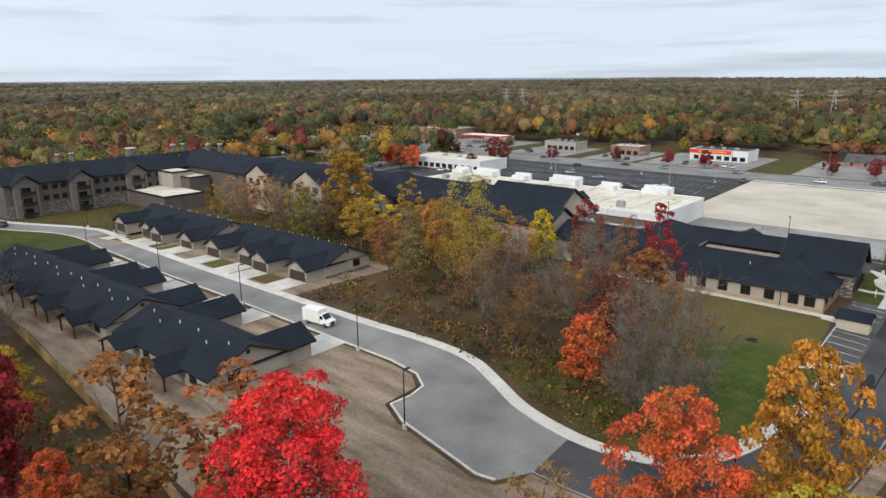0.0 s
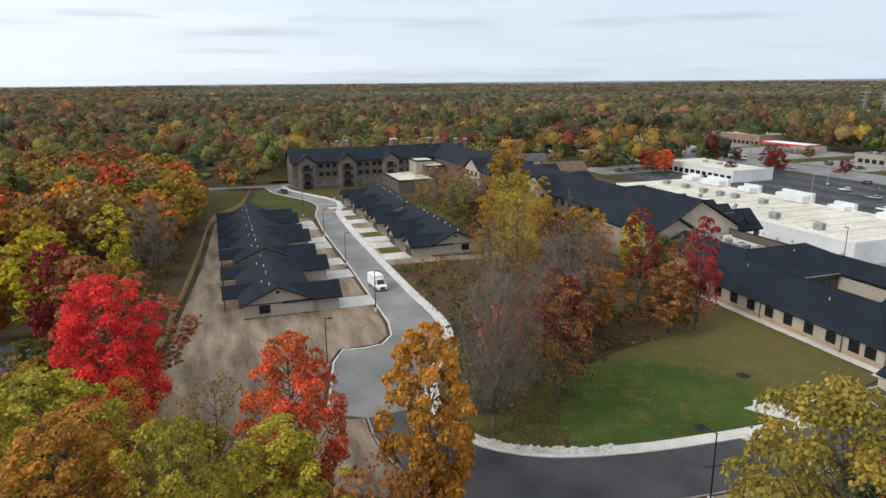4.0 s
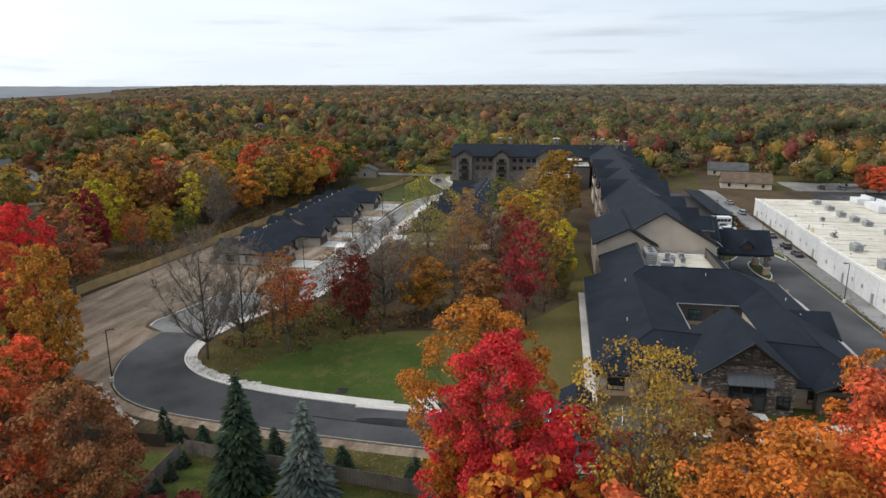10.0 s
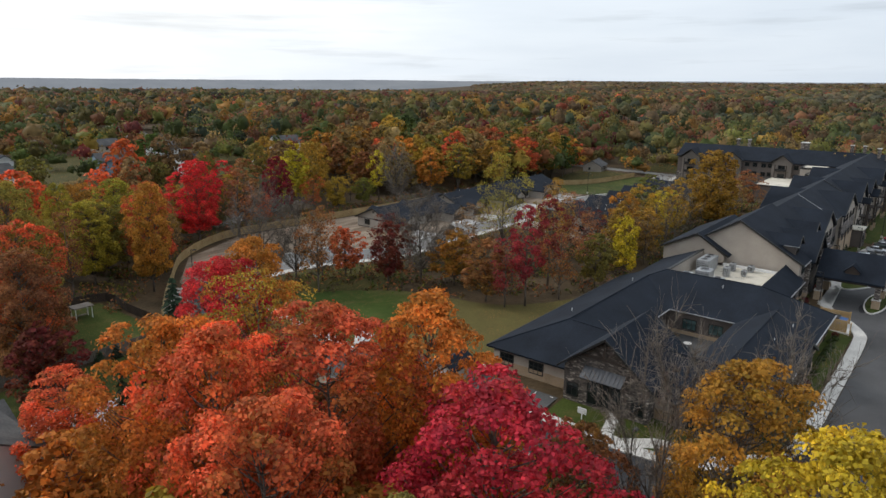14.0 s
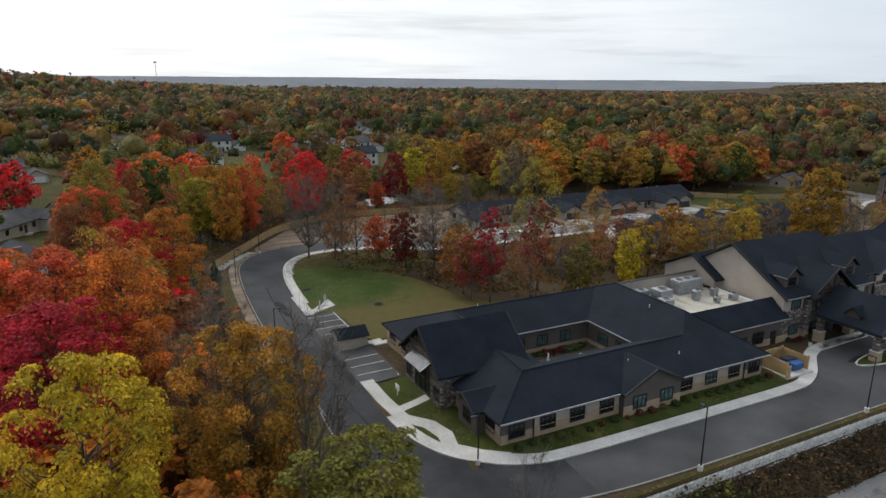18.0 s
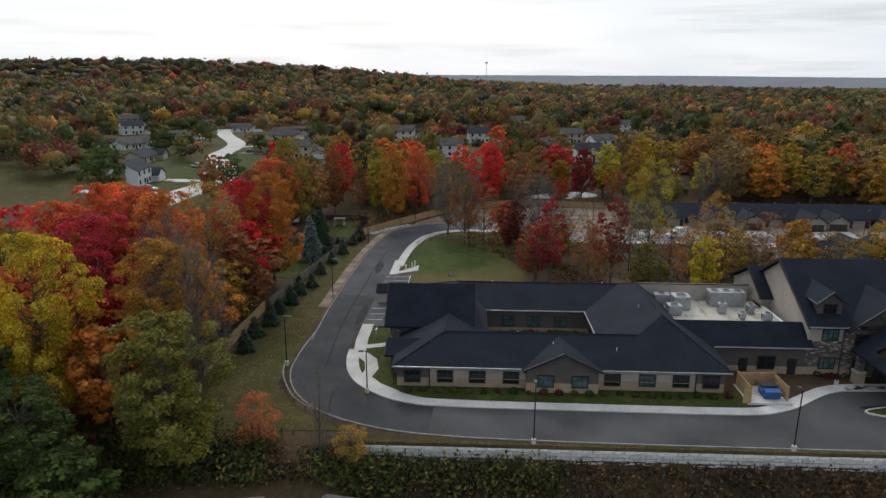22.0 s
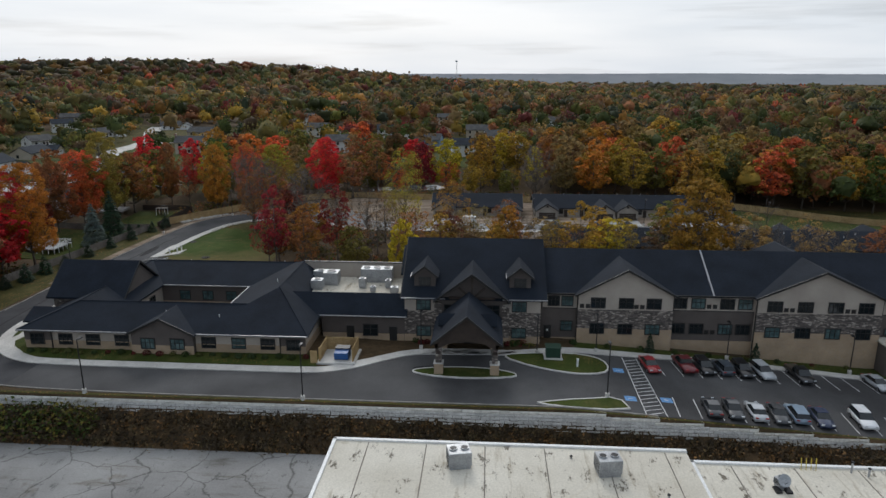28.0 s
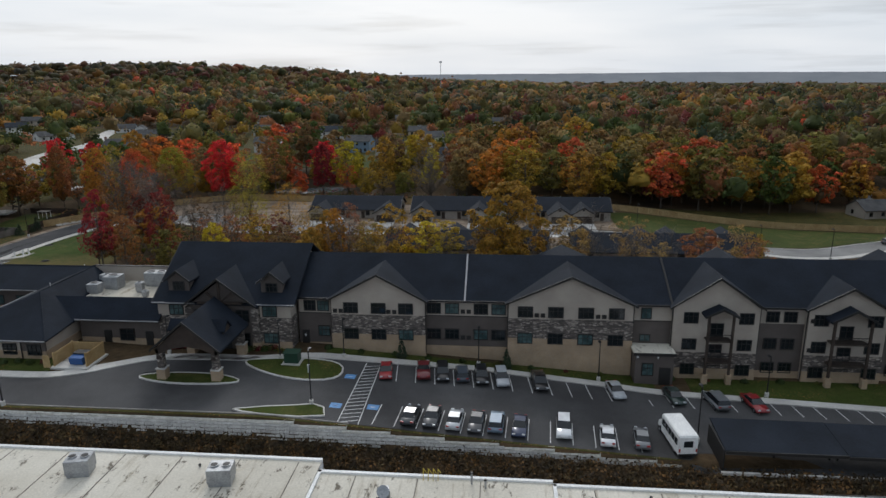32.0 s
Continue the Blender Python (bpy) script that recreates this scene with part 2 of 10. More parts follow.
CURB = two_scale("concrete_curb", (0.50, 0.48, 0.45), (0.66, 0.64, 0.60), 0.8, 8.0, 0.85, 0.2, 0.01)
CURB_OLD = two_scale("weathered_curb", (0.22, 0.205, 0.185), (0.36, 0.34, 0.31), 0.8, 8.0, 0.88, 0.3, 0.01)
LAWN = turf("mown_grass", (0.034, 0.047, 0.010), (0.056, 0.074, 0.016), 0.16)
LAWN_HOLLOW = turf("lawn_round_hollow", (0.034, 0.056, 0.010), (0.052, 0.080, 0.016), 0.16, (23.0, -87.0))
DRY_GRASS = turf("leaf_strewn_grass", (0.078, 0.062, 0.022), (0.100, 0.098, 0.028), 0.34)
VERGE = turf("rough_verge_grass", (0.046, 0.044, 0.013), (0.066, 0.062, 0.018), 0.28)
DIRT = two_scale("graded_dirt", (0.15, 0.108, 0.075), (0.30, 0.235, 0.175), 0.13, 2.6, 0.95, 0.9, 0.10, spread=(0.36, 0.64), stretch=(0.6, 3.0, 1))
SHINGLE = two_scale("dark_shingle_roof", (0.0082, 0.0117, 0.0185), (0.0145, 0.0200, 0.0305), 0.25, 5.0, 0.88, 0.3, 0.02)
TRIM = two_scale("dark_bronze_trim", (0.010, 0.0095, 0.009), (0.018, 0.017, 0.016), 0.6, 10, 0.55, 0.1, 0.01)
GUTTER = two_scale("pale_metal_gutter", (0.28, 0.28, 0.29), (0.38, 0.38, 0.39), 1.0, 10, 0.4, 0.1, 0.01, metal=0.4)
TAN = striped("tan_lap_siding", (0.36, 0.31, 0.26), (0.44, 0.385, 0.325), 0.18)
BROWN = striped("brown_lap_siding", (0.085, 0.070, 0.062), (0.115, 0.095, 0.084), 0.18)
GREIGE = striped("greige_lap_siding", (0.30, 0.27, 0.235), (0.37, 0.335, 0.29), 0.2)
BRICK_TAN = masonry("tan_brick", (0.34, 0.235, 0.14), (0.42, 0.30, 0.185), (0.36, 0.29, 0.22), 0.24, 0.08)
STONE = masonry("ledge_stone", (0.055, 0.047, 0.043), (0.135, 0.112, 0.098), (0.06, 0.055, 0.05), 0.52, 0.20, irregular=True)
CAP_BLOCK = two_scale("pale_cap_block", (0.58, 0.56, 0.50), (0.78, 0.76, 0.70), 0.6, 5.0, 0.92, 0.6, 0.04)
WALL_BLOCK = two_scale("grey_wall_block", (0.44, 0.43, 0.41), (0.66, 0.65, 0.62), 0.7, 5.0, 0.92, 0.8, 0.06)
WHITE_PAINT = two_scale("white_painted_block", (0.56, 0.57, 0.58), (0.70, 0.71, 0.71), 0.12, 3.0, 0.8, 0.2, 0.02)
WHITE_SIDING = striped("white_lap_siding", (0.60, 0.60, 0.59), (0.72, 0.72, 0.70), 0.2)
METAL_GREY = two_scale("galvanised_metal", (0.30, 0.31, 0.32), (0.44, 0.45, 0.46), 0.8, 6, 0.45, 0.15, 0.01, metal=0.5)
WOOD_FENCE = two_scale("new_cedar_board", (0.33, 0.22, 0.10), (0.47, 0.34, 0.17), 0.5, 7.0, 0.85, 0.3, 0.02)
WOOD_GREY = two_scale("weathered_board", (0.13, 0.115, 0.10), (0.24, 0.21, 0.18), 0.5, 7.0, 0.9, 0.3, 0.02)
WOOD_DARK = two_scale("dark_stained_timber", (0.030, 0.020, 0.015), (0.055, 0.038, 0.028), 0.7, 8, 0.75, 0.3, 0.02)
WHITE = two_scale("white_paint", (0.72, 0.72, 0.71), (0.82, 0.82, 0.80), 0.7, 8, 0.55, 0.1, 0.01)
PAINT_LINE = two_scale("road_marking_white", (0.55, 0.55, 0.54), (0.75, 0.75, 0.73), 1.5, 6, 0.7, 0.1, 0.005)
PAINT_BLUE = two_scale("road_marking_blue", (0.10, 0.25, 0.50), (0.15, 0.32, 0.58), 1.5, 6, 0.7, 0.1, 0.005)
BLACK_METAL = two_scale("black_painted_metal", (0.012, 0.012, 0.013), (0.022, 0.022, 0.023), 1.0, 9, 0.5, 0.1, 0.01, metal=0.3)
FOREST_FLOOR = two_scale("woodland_floor", (0.040, 0.030, 0.015), (0.105, 0.068, 0.036), 0.08, 1.3, 0.98, 0.9, 0.25)
BARK = two_scale("grey_brown_bark", (0.075, 0.060, 0.048), (0.17, 0.145, 0.12), 0.8, 5.0, 0.95, 0.8, 0.05, stretch=(3, 3, 0.6))
TWIG = two_scale("pale_grey_twig", (0.13, 0.108, 0.088), (0.25, 0.215, 0.18), 0.8, 5.0, 0.95, 0.5, 0.02)

def worn(name, dark, light, big, line, line_scale, line_width, streak, rough=0.9, blot=(0.6, 0.6, 0.6)):
    """A broad old surface: blotches, dirt streaks and thin cracks or seams of darker tone."""
    m = Mat(name, rough)
    m.b.inputs["Specular IOR Level"].default_value = 0.2
    col = m.ramp(m.noise(big, 6, 0.6), [(0.32, dark), (0.68, light)])
    st = m.ramp(m.noise(0.5, 5, 0.7, streak), [(0.55, (1, 1, 1)), (0.70, (0.62, 0.58, 0.52))])
    col = m.mix(1.0, col, st, "MULTIPLY")
    spots = m.ramp(m.noise(0.22, 6, 0.7), [(0.60, (1, 1, 1)), (0.72, (0.66, 0.60, 0.50))])
    col = m.mix(1.0, col, spots, "MULTIPLY")
    dirt = m.ramp(m.noise(0.75, 5, 0.75, (1.0, 0.45, 1)), [(0.585, (1, 1, 1)), (0.65, blot)])
    col = m.mix(1.0, col, dirt, "MULTIPLY")
    wob = m.node("ShaderNodeTexNoise", Scale=0.35, Detail=4.0)
    m.link(m.pos, wob.inputs["Vector"])
    add = m.node("ShaderNodeVectorMath")
    add.operation = "MULTIPLY_ADD"
    add.inputs[1].default_value = (3.0, 3.0, 0)
    m.link(wob.outputs["Color"], add.inputs[0])
    m.link(m.pos, add.inputs[2])
    v = m.node("ShaderNodeTexVoronoi", Scale=line_scale)
    v.feature = "DISTANCE_TO_EDGE"
    m.link(add.outputs[0], v.inputs["Vector"])
    crack = m.ramp(v.outputs["Distance"], [(0.0, line), (line_width, (1, 1, 1))])
    col = m.mix(1.0, col, crack, "MULTIPLY")
    grain = m.noise(5.0, 3)
    m.color(m.mix(1.0, col, m.ramp(grain, [(0.25, (0.85,) * 3), (0.75, (1.1,) * 3)]), "MULTIPLY"))
    m.bump(grain, 0.25, 0.01)
    return m.m


WHITE_ROOF = worn("white_membrane_roof", (0.50, 0.46, 0.38), (0.70, 0.66, 0.57), 0.07, (0.95, 0.93, 0.9), 0.05, 0.004, (2.2, 0.25, 1), 0.8, (0.26, 0.24, 0.22))
GLASS = Mat("dark_window_glass", 0.06)
GLASS.color((0.012, 0.016, 0.018))
GLASS.b.inputs["Specular IOR Level"].default_value = 0.45
GLASS = GLASS.m
GLASS_BLIND = Mat("window_glass_over_blind", 0.12)
GLASS_BLIND.color(GLASS_BLIND.ramp(GLASS_BLIND.noise(0.9, 2), [(0.4, (0.04, 0.07, 0.072)), (0.6, (0.09, 0.14, 0.138))]))
GLASS_BLIND = GLASS_BLIND.m


def foliage(name, tint_from):
    """Leaves: the colour belongs to the tree, with some change from leaf to leaf and from limb to limb."""
    m = Mat(name, 0.75)
    if tint_from == "object":
        info = m.t.nodes.new("ShaderNodeObjectInfo")
        late = m.t.nodes.new("ShaderNodeAttribute")
        late.attribute_name = "turn"
        part_green = m.node("ShaderNodeMath")
        part_green.operation = "MULTIPLY"
        m.link(late.outputs["Fac"], part_green.inputs[0])
        m.link(info.outputs["Alpha"], part_green.inputs[1])
        # leaves low and deep in a crown turn last: they pass through gold and olive
        base = m.mix(part_green.outputs[0], info.outputs["Color"], (0.20, 0.17, 0.022))
    else:
        att = m.t.nodes.new("ShaderNodeAttribute")
        att.attribute_name = "tint"
        base = att.outputs["Color"]
    isl = m.t.nodes.new("ShaderNodeNewGeometry").outputs["Random Per Island"]
    spread = 1.0 if tint_from == "object" else 0.75
    leaf = m.ramp(isl, [(0.0, tuple(1 - spread * v for v in (0.42, 0.48, 0.52))), (0.5, (1.0, 1.0, 1.0)), (1.0, tuple(1 + spread * v for v in (0.5, 0.42, 0.25)))])
    limb = m.ramp(m.noise(0.38, 4), [(0.3, (0.62, 0.68, 0.70)), (0.7, (1.28, 1.18, 1.05))])
    m.color(m.mix(1.0, m.mix(1.0, base, leaf, "MULTIPLY"), limb, "MULTIPLY"))
    m.b.inputs["Specular IOR Level"].default_value = 0.25
    # light passes through thin leaves
    tr = m.node("ShaderNodeBsdfTranslucent")
    m.link(m.b.inputs["Base Color"].links[0].from_socket, tr.inputs["Color"])
    mx = m.node("ShaderNodeMixShader", Fac=0.34)
    m.link(m.b.outputs[0], mx.inputs[1])
    m.link(tr.outputs[0], mx.inputs[2])
    o = m.t.nodes["Material Output"]
    m.link(mx.outputs[0], o.inputs["Surface"])
    return m.m


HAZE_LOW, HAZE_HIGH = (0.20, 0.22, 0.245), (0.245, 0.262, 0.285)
LEAF = foliage("autumn_leaves", "object")
LEAF_FAR = foliage("autumn_canopy", "tint")


def plain(name, c, rough=0.5, metal=0.0, coat=0.0):
    m = Mat(name, rough, metal)
    v = m.ramp(m.noise(1.3, 3), [(0.3, tuple(k * 0.88 for k in c)), (0.7, tuple(min(1, k * 1.1) for k in c))])
    m.color(v)
    if coat:
        m.b.inputs["Coat Weight"].default_value = coat
    return m.m


# ---- mesh tools ----


def mesh_of(bm, name, smooth=False):
    me = bpy.data.meshes.new(name)
    bmesh.ops.recalc_face_normals(bm, faces=bm.faces)
    bm.to_mesh(me)
    bm.free()
    if smooth:
        me.shade_smooth()
    return me


def where(o):
    """The place of an object in the world, before the scene has been worked out."""
    return (where(o.parent) @ o.matrix_parent_inverse if o.parent else Matrix()) @ o.matrix_basis


def part(name, bm, material, parent=None, label="", smooth=False):
    """Links a bmesh (or a ready mesh) as one mesh object under a thing or a part."""
    me = bm if isinstance(bm, bpy.types.Mesh) else mesh_of(bm, name, smooth)
    if not me.materials:
        me.materials.append(material)
    ob = new(name, me)
    if parent is not None:
        ob.parent = parent
        ob.matrix_parent_inverse = where(parent).inverted()
    if label:
        tagged(ob, label)
    return ob


def sub(name, me, parent, m=None):
    """A piece on shared mesh data, set in its parent's own space."""
    ob = new(name, me)
    ob.parent = parent
    if m is not None:
        ob.matrix_basis = m
    return ob


def thing(name, at, label, category, group="", kind=""):
    e = new(name)
    e.empty_display_size = 0.3
    e.location = at
    return tagged(e, label, category, group, kind)


def box(bm, x0, y0, z0, x1, y1, z1):
    v = [bm.verts.new(p) for p in ((x0, y0, z0), (x1, y0, z0), (x1, y1, z0), (x0, y1, z0), (x0, y0, z1), (x1, y0, z1), (x1, y1, z1), (x0, y1, z1))]
    for f in ((0, 3, 2, 1), (4, 5, 6, 7), (0, 1, 5, 4), (1, 2, 6, 5), (2, 3, 7, 6), (3, 0, 4, 7)):
        bm.faces.new([v[i] for i in f])
    return v


def bm_box(*a):
    bm = bmesh.new()
    box(bm, *a)
    return bm


def slab(bm, pts, thick):
    """A plate: its upper face runs through pts, and it is thick metres deep, straight down."""
    top = [bm.verts.new(p) for p in pts]
    low = [bm.verts.new((p[0], p[1], p[2] - thick)) for p in pts]
    n = len(pts)
    bm.faces.new(top)
    bm.faces.new(low[::-1])
    for i in range(n):
        bm.faces.new((top[i], low[i], low[(i + 1) % n], top[(i + 1) % n]))


def prism(bm, outline, axis, a, b):
    """A solid whose outline (pairs of across, z) is swept from a to b along axis x or y."""
    def at(u, z, s):
        return (s, u, z) if axis == "x" else (u, s, z)
    one = [bm.verts.new(at(u, z, a)) for u, z in outline]
    two = [bm.verts.new(at(u, z, b)) for u, z in outline]
    n = len(outline)
    bm.faces.new(one)
    bm.faces.new(two[::-1])
    for i in range(n):
        bm.faces.new((one[i], two[i], two[(i + 1) % n], one[(i + 1) % n]))


def tube(bm, a, b, ra, rb, n=6):
    a, b = Vector(a), Vector(b)
    q = (b - a).to_track_quat("Z", "Y")
    ring = []
    for p, r in ((a, ra), (b, rb)):
        ring.append([bm.verts.new(p + q @ Vector((r * math.cos(2 * math.pi * i / n), r * math.sin(2 * math.pi * i / n), 0))) for i in range(n)])
    for i in range(n):
        bm.faces.new((ring[0][i], ring[0][(i + 1) % n], ring[1][(i + 1) % n], ring[1][i]))
    bm.faces.new(ring[0][::-1])
    bm.faces.new(ring[1])


def quick_mesh(name, verts, faces, mat):
    me = bpy.data.meshes.new(name)
    verts, faces = np.asarray(verts, np.float32), np.asarray(faces, np.int32)
    k = faces.shape[1]
    me.vertices.add(len(verts))
    me.vertices.foreach_set("co", verts.ravel())
    me.loops.add(faces.size)
    me.loops.foreach_set("vertex_index", faces.ravel())
    me.polygons.add(len(faces))
    me.polygons.foreach_set("loop_start", np.arange(0, faces.size, k, dtype=np.int32))
    me.update(calc_edges=True)
    me.materials.append(mat)
    return me


# ---- the lie of the land ----


def smooth_step(a, b, v):
    t = np.clip((np.asarray(v, float) - a) / (b - a), 0, 1)
    return t * t * (3 - 2 * t)


def land(x, y):
    """The ground's height."""
    x, y = np.asarray(x, float), np.asarray(y, float)
    front = -0.4 - 3.6 * np.clip((x - 101) / 50, 0, 1)
    north = -0.7 - 3.3 * smooth_step(150, 215, x)
    z = north + (front - north) * smooth_step(-112, -130, y)
    # the low wing and its lawn stand a little above the drive
    z = z + 0.45 * smooth_step(-159.2, -156.5, y) * (1 - smooth_step(-92.0, -82.0, y)) * smooth_step(15.0, 19.5, x) * (1 - smooth_step(66.0, 76.0, x))
    # woodland hollow beside the lawn
    z = z - 0.9 * np.exp(-(((x - 75) / 38) ** 2 + ((y + 98) / 12) ** 2))
    # the level of the shopping yard behind the retaining wall
    inside = smooth_step(12, 20, x) * (1 - smooth_step(152, 172, x))
    step = smooth_step(-169.85, -170.15, y)
    bank = smooth_step(-170.4, -174.2, y)
    foot = -2.3 - 2.4 * np.clip((x - 70) / 80, 0, 1)
    wall_foot = foot + (-5.0 - foot) * bank
    drop_in = z + (wall_foot - z) * step
    drop_out = z + (-5.0 - z) * smooth_step(-166, -186, y)
    z = drop_in * inside + drop_out * (1 - inside)
    # the housing slopes gently up to the west and north
    rise = np.maximum(6.0 * smooth_step(-12, -75, x) * smooth_step(-190, -120, y), 5.0 * smooth_step(-12, 45, y))
    z = z + rise
    # the country rises a little towards the skyline, with a wooded hill in the north west
    r = np.hypot(x - 60, y + 120)
    z = z + 15 * smooth_step(1200, 4900, r) + 5 * np.sin(x / 420 + 1.3) * np.sin(y / 510) * smooth_step(500, 1500, r)
    z = z + 40 * (1 - smooth_step(-460, 240, x)) * np.exp(-((y - 820) / 240) ** 2)
    u, v = (x - 1300) * 0.97 + (y - 4300) * 0.2, -(x - 1300) * 0.2 + (y - 4300) * 0.97
    z = z + 8 * np.exp(-((u / 1700) ** 4 + (v / 500) ** 2))
    # beyond the northern woods an added wide valley lets the painted haze ridge show
    az = np.degrees(np.arctan2(x - 60, y + 230))
    sector = smooth_step(-55, -42, az) * (1 - smooth_step(44, 60, az))
    z = z - 55 * sector * smooth_step(1300, 1950, r)
    return z


def lz(x, y):
    return float(land(x, y))


def inside_poly(poly, x, y):
    """Which of the points lie inside an outline."""
    x, y = np.asarray(x, float), np.asarray(y, float)
    hit = np.zeros(x.shape, bool)
    n = len(poly)
    for i in range(n):
        (x0, y0), (x1, y1) = poly[i], poly[(i + 1) % n]
        if y0 == y1:
            continue
        c = (y0 > y) != (y1 > y)
        hit ^= c & (x < (x1 - x0) * (y - y0) / (y1 - y0) + x0)
    return hit


def rounded(poly, passes=2):
    """Corner cutting, for curved outlines."""
    for _ in range(passes):
        outp = []
        for i, p in enumerate(poly):
            q = poly[(i + 1) % len(poly)]
            outp += [(0.75 * p[0] + 0.25 * q[0], 0.75 * p[1] + 0.25 * q[1]), (0.25 * p[0] + 0.75 * q[0], 0.25 * p[1] + 0.75 * q[1])]
        poly = outp
    return poly


def curve_line(pts, step=1.5):
    """A smooth line through pts, sampled every step metres."""
    p = [Vector((*a, 0)) for a in pts]
    p = [2 * p[0] - p[1]] + p + [2 * p[-1] - p[-2]]
    res = []
    for i in range(1, len(p) - 2):
        n = max(1, int((p[i + 1] - p[i]).length / step))
        for k in range(n):
            t = k / n
            v = 0.5 * ((2 * p[i]) + (p[i + 1] - p[i - 1]) * t + (2 * p[i - 1] - 5 * p[i] + 4 * p[i + 1] - p[i + 2]) * t * t + (3 * p[i] - p[i - 1] - 3 * p[i + 1] + p[i + 2]) * t ** 3)
            res.append((v.x, v.y))
    res.append((p[-2].x, p[-2].y))
    return res


from mathutils.geometry import delaunay_2d_cdt


def sheet(name, poly, lift, mat, label, category, depth=0.3, grid=3.0):
    """A flat covering that follows the land: lift metres above it, with sides."""
    line = []
    n = len(poly)
    for i in range(n):
        a, b = Vector(poly[i]), Vector(poly[(i + 1) % n])
        k = max(1, int((b - a).length / grid))
        line += [a.lerp(b, j / k) for j in range(k)]
    xs, ys = [p.x for p in line], [p.y for p in line]
    gx, gy = np.meshgrid(np.arange(min(xs), max(xs), grid) + 0.37, np.arange(min(ys), max(ys), grid) + 0.41)
    gx, gy = gx.ravel(), gy.ravel()
    ok = inside_poly([(p.x, p.y) for p in line], gx, gy)
    pts = line + [Vector((a, b)) for a, b in zip(gx[ok], gy[ok])]
    v, e, f, *_ = delaunay_2d_cdt(pts, [], [list(range(len(line)))], 1, 1e-4)
    bm = bmesh.new()
    vs = [bm.verts.new((p.x, p.y, lz(p.x, p.y) + lift)) for p in v]
    for tri in f:
        try:
            bm.faces.new([vs[i] for i in tri])
        except ValueError:
            pass
    rim = [ed for ed in bm.edges if len(ed.link_faces) == 1]
    ext = bmesh.ops.extrude_edge_only(bm, edges=rim)
    for q in ext["geom"]:
        if isinstance(q, bmesh.types.BMVert):
            q.co.z -= depth + lift
    bmesh.ops.recalc_face_normals(bm, faces=bm.faces)
    me = bpy.data.meshes.new(name)
    bm.to_mesh(me)
    bm.free()
    if me.polygons[0].normal.z < 0:
        me.flip_normals()
    me.materials.append(mat)
    return tagged(new(name, me), label, category, kind="structure")


def ribbon(name, pts, width, lift, height, mat, label, category, top=None):
    """A kerb or strip along a line: width wide, its top lift above the land, height deep."""
    bm = bmesh.new()
    prev = None
    for i, p in enumerate(pts):
        a, b = Vector(pts[max(0, i - 1)]), Vector(pts[min(len(pts) - 1, i + 1)])
        d = (b - a).normalized()
        nrm = Vector((-d.y, d.x)) * width / 2
        z = lz(*p) + lift
        ring = [bm.verts.new((p[0] + s * nrm.x, p[1] + s * nrm.y, z - q)) for s, q in ((1, 0), (-1, 0), (-1, height), (1, height))]
        if prev:
            for k in range(4):
                bm.faces.new((prev[k], prev[(k + 1) % 4], ring[(k + 1) % 4], ring[k]))
        else:
            bm.faces.new(ring[::-1])
        prev = ring
    bm.faces.new(prev)
    ob = part(name, bm, mat)
    return tagged(ob, label, category, kind="structure")

# ---- ground ----
def ground_lines(lo, hi, step, reach, extra=()):
    fine = list(np.arange(lo, hi + step, step))
    d, p, q = step, fine[-1], fine[0]
    up, down = [], []
    while p < reach or q > -reach:
        d *= 1.16
        p, q = p + d, q - d
        up.append(p), down.append(q)
    return np.array(sorted(set(down + fine + up + list(extra))))


gx = ground_lines(-60, 260, 3.0, 6000)
gy = ground_lines(-240, 0, 3.0, 6000, (-169.84, -170.16, -169.0, -171.2))
X, Y = np.meshgrid(gx, gy)
Z = land(X, Y) + 0.0
V = np.stack([X.ravel(), Y.ravel(), Z.ravel()], 1)
nx, ny = len(gx), len(gy)
I, J = np.meshgrid(np.arange(nx - 1), np.arange(ny - 1))
a = (J * nx + I).ravel()
F = np.stack([a, a + 1, a + 1 + nx, a + nx], 1)
ground = tagged(new("ground", quick_mesh("ground", V, F, FOREST_FLOOR)), "brown leaf-covered ground of woods and yards", "ground", kind="structure")

# ---- roads, walks, lawns ----
INNER = curve_line([(13.4, -103), (13.9, -90), (15.2, -78), (18, -68.5), (23, -62.6), (30, -60.6), (37, -61.4), (43, -63.4), (49, -66.8), (56, -70.3), (65, -71.4), (80, -71), (110, -71), (140, -71.2), (166, -72.5), (184, -76.0), (200, -78.4), (212, -76.6), (226, -70.4), (238, -65.4), (250, -63.6)])
OUTER = curve_line([(5.0, -140), (4.6, -118), (5.2, -95), (6.6, -76), (8.6, -65), (13.2, -57.8), (21, -53.4), (27.5, -52.4), (33.0, -52.6)])
STUB = [(35.2, -48.9), (37.4, -48.5), (44, -50), (50.8, -51.5), (55.0, -53.7), (54.6, -57.0), (55.2, -60.0), (58.5, -62.3), (64, -63.2)]
NORTH = curve_line([(64, -63.3), (80, -63.6), (110, -64.2), (140, -64.4), (166, -66.0), (186, -69.4), (200, -70.6), (211, -69.0), (224, -63.0), (236, -58.4), (250, -56.8)])
loop_road = [(5.0, -140)] + OUTER + STUB + NORTH + INNER[::-1] + [(12.4, -118), (11.8, -135), (11.8, -140)]
INNER_WEST, INNER_EAST = [q for q in INNER if q[0] <= 35], [q for q in INNER if q[0] > 35]
sheet("road", [(5.0, -118)] + OUTER + INNER_WEST[::-1] + [(12.4, -118)], 0.03, ASPHALT_BEND, "dark new asphalt bend round the lawn", "road")
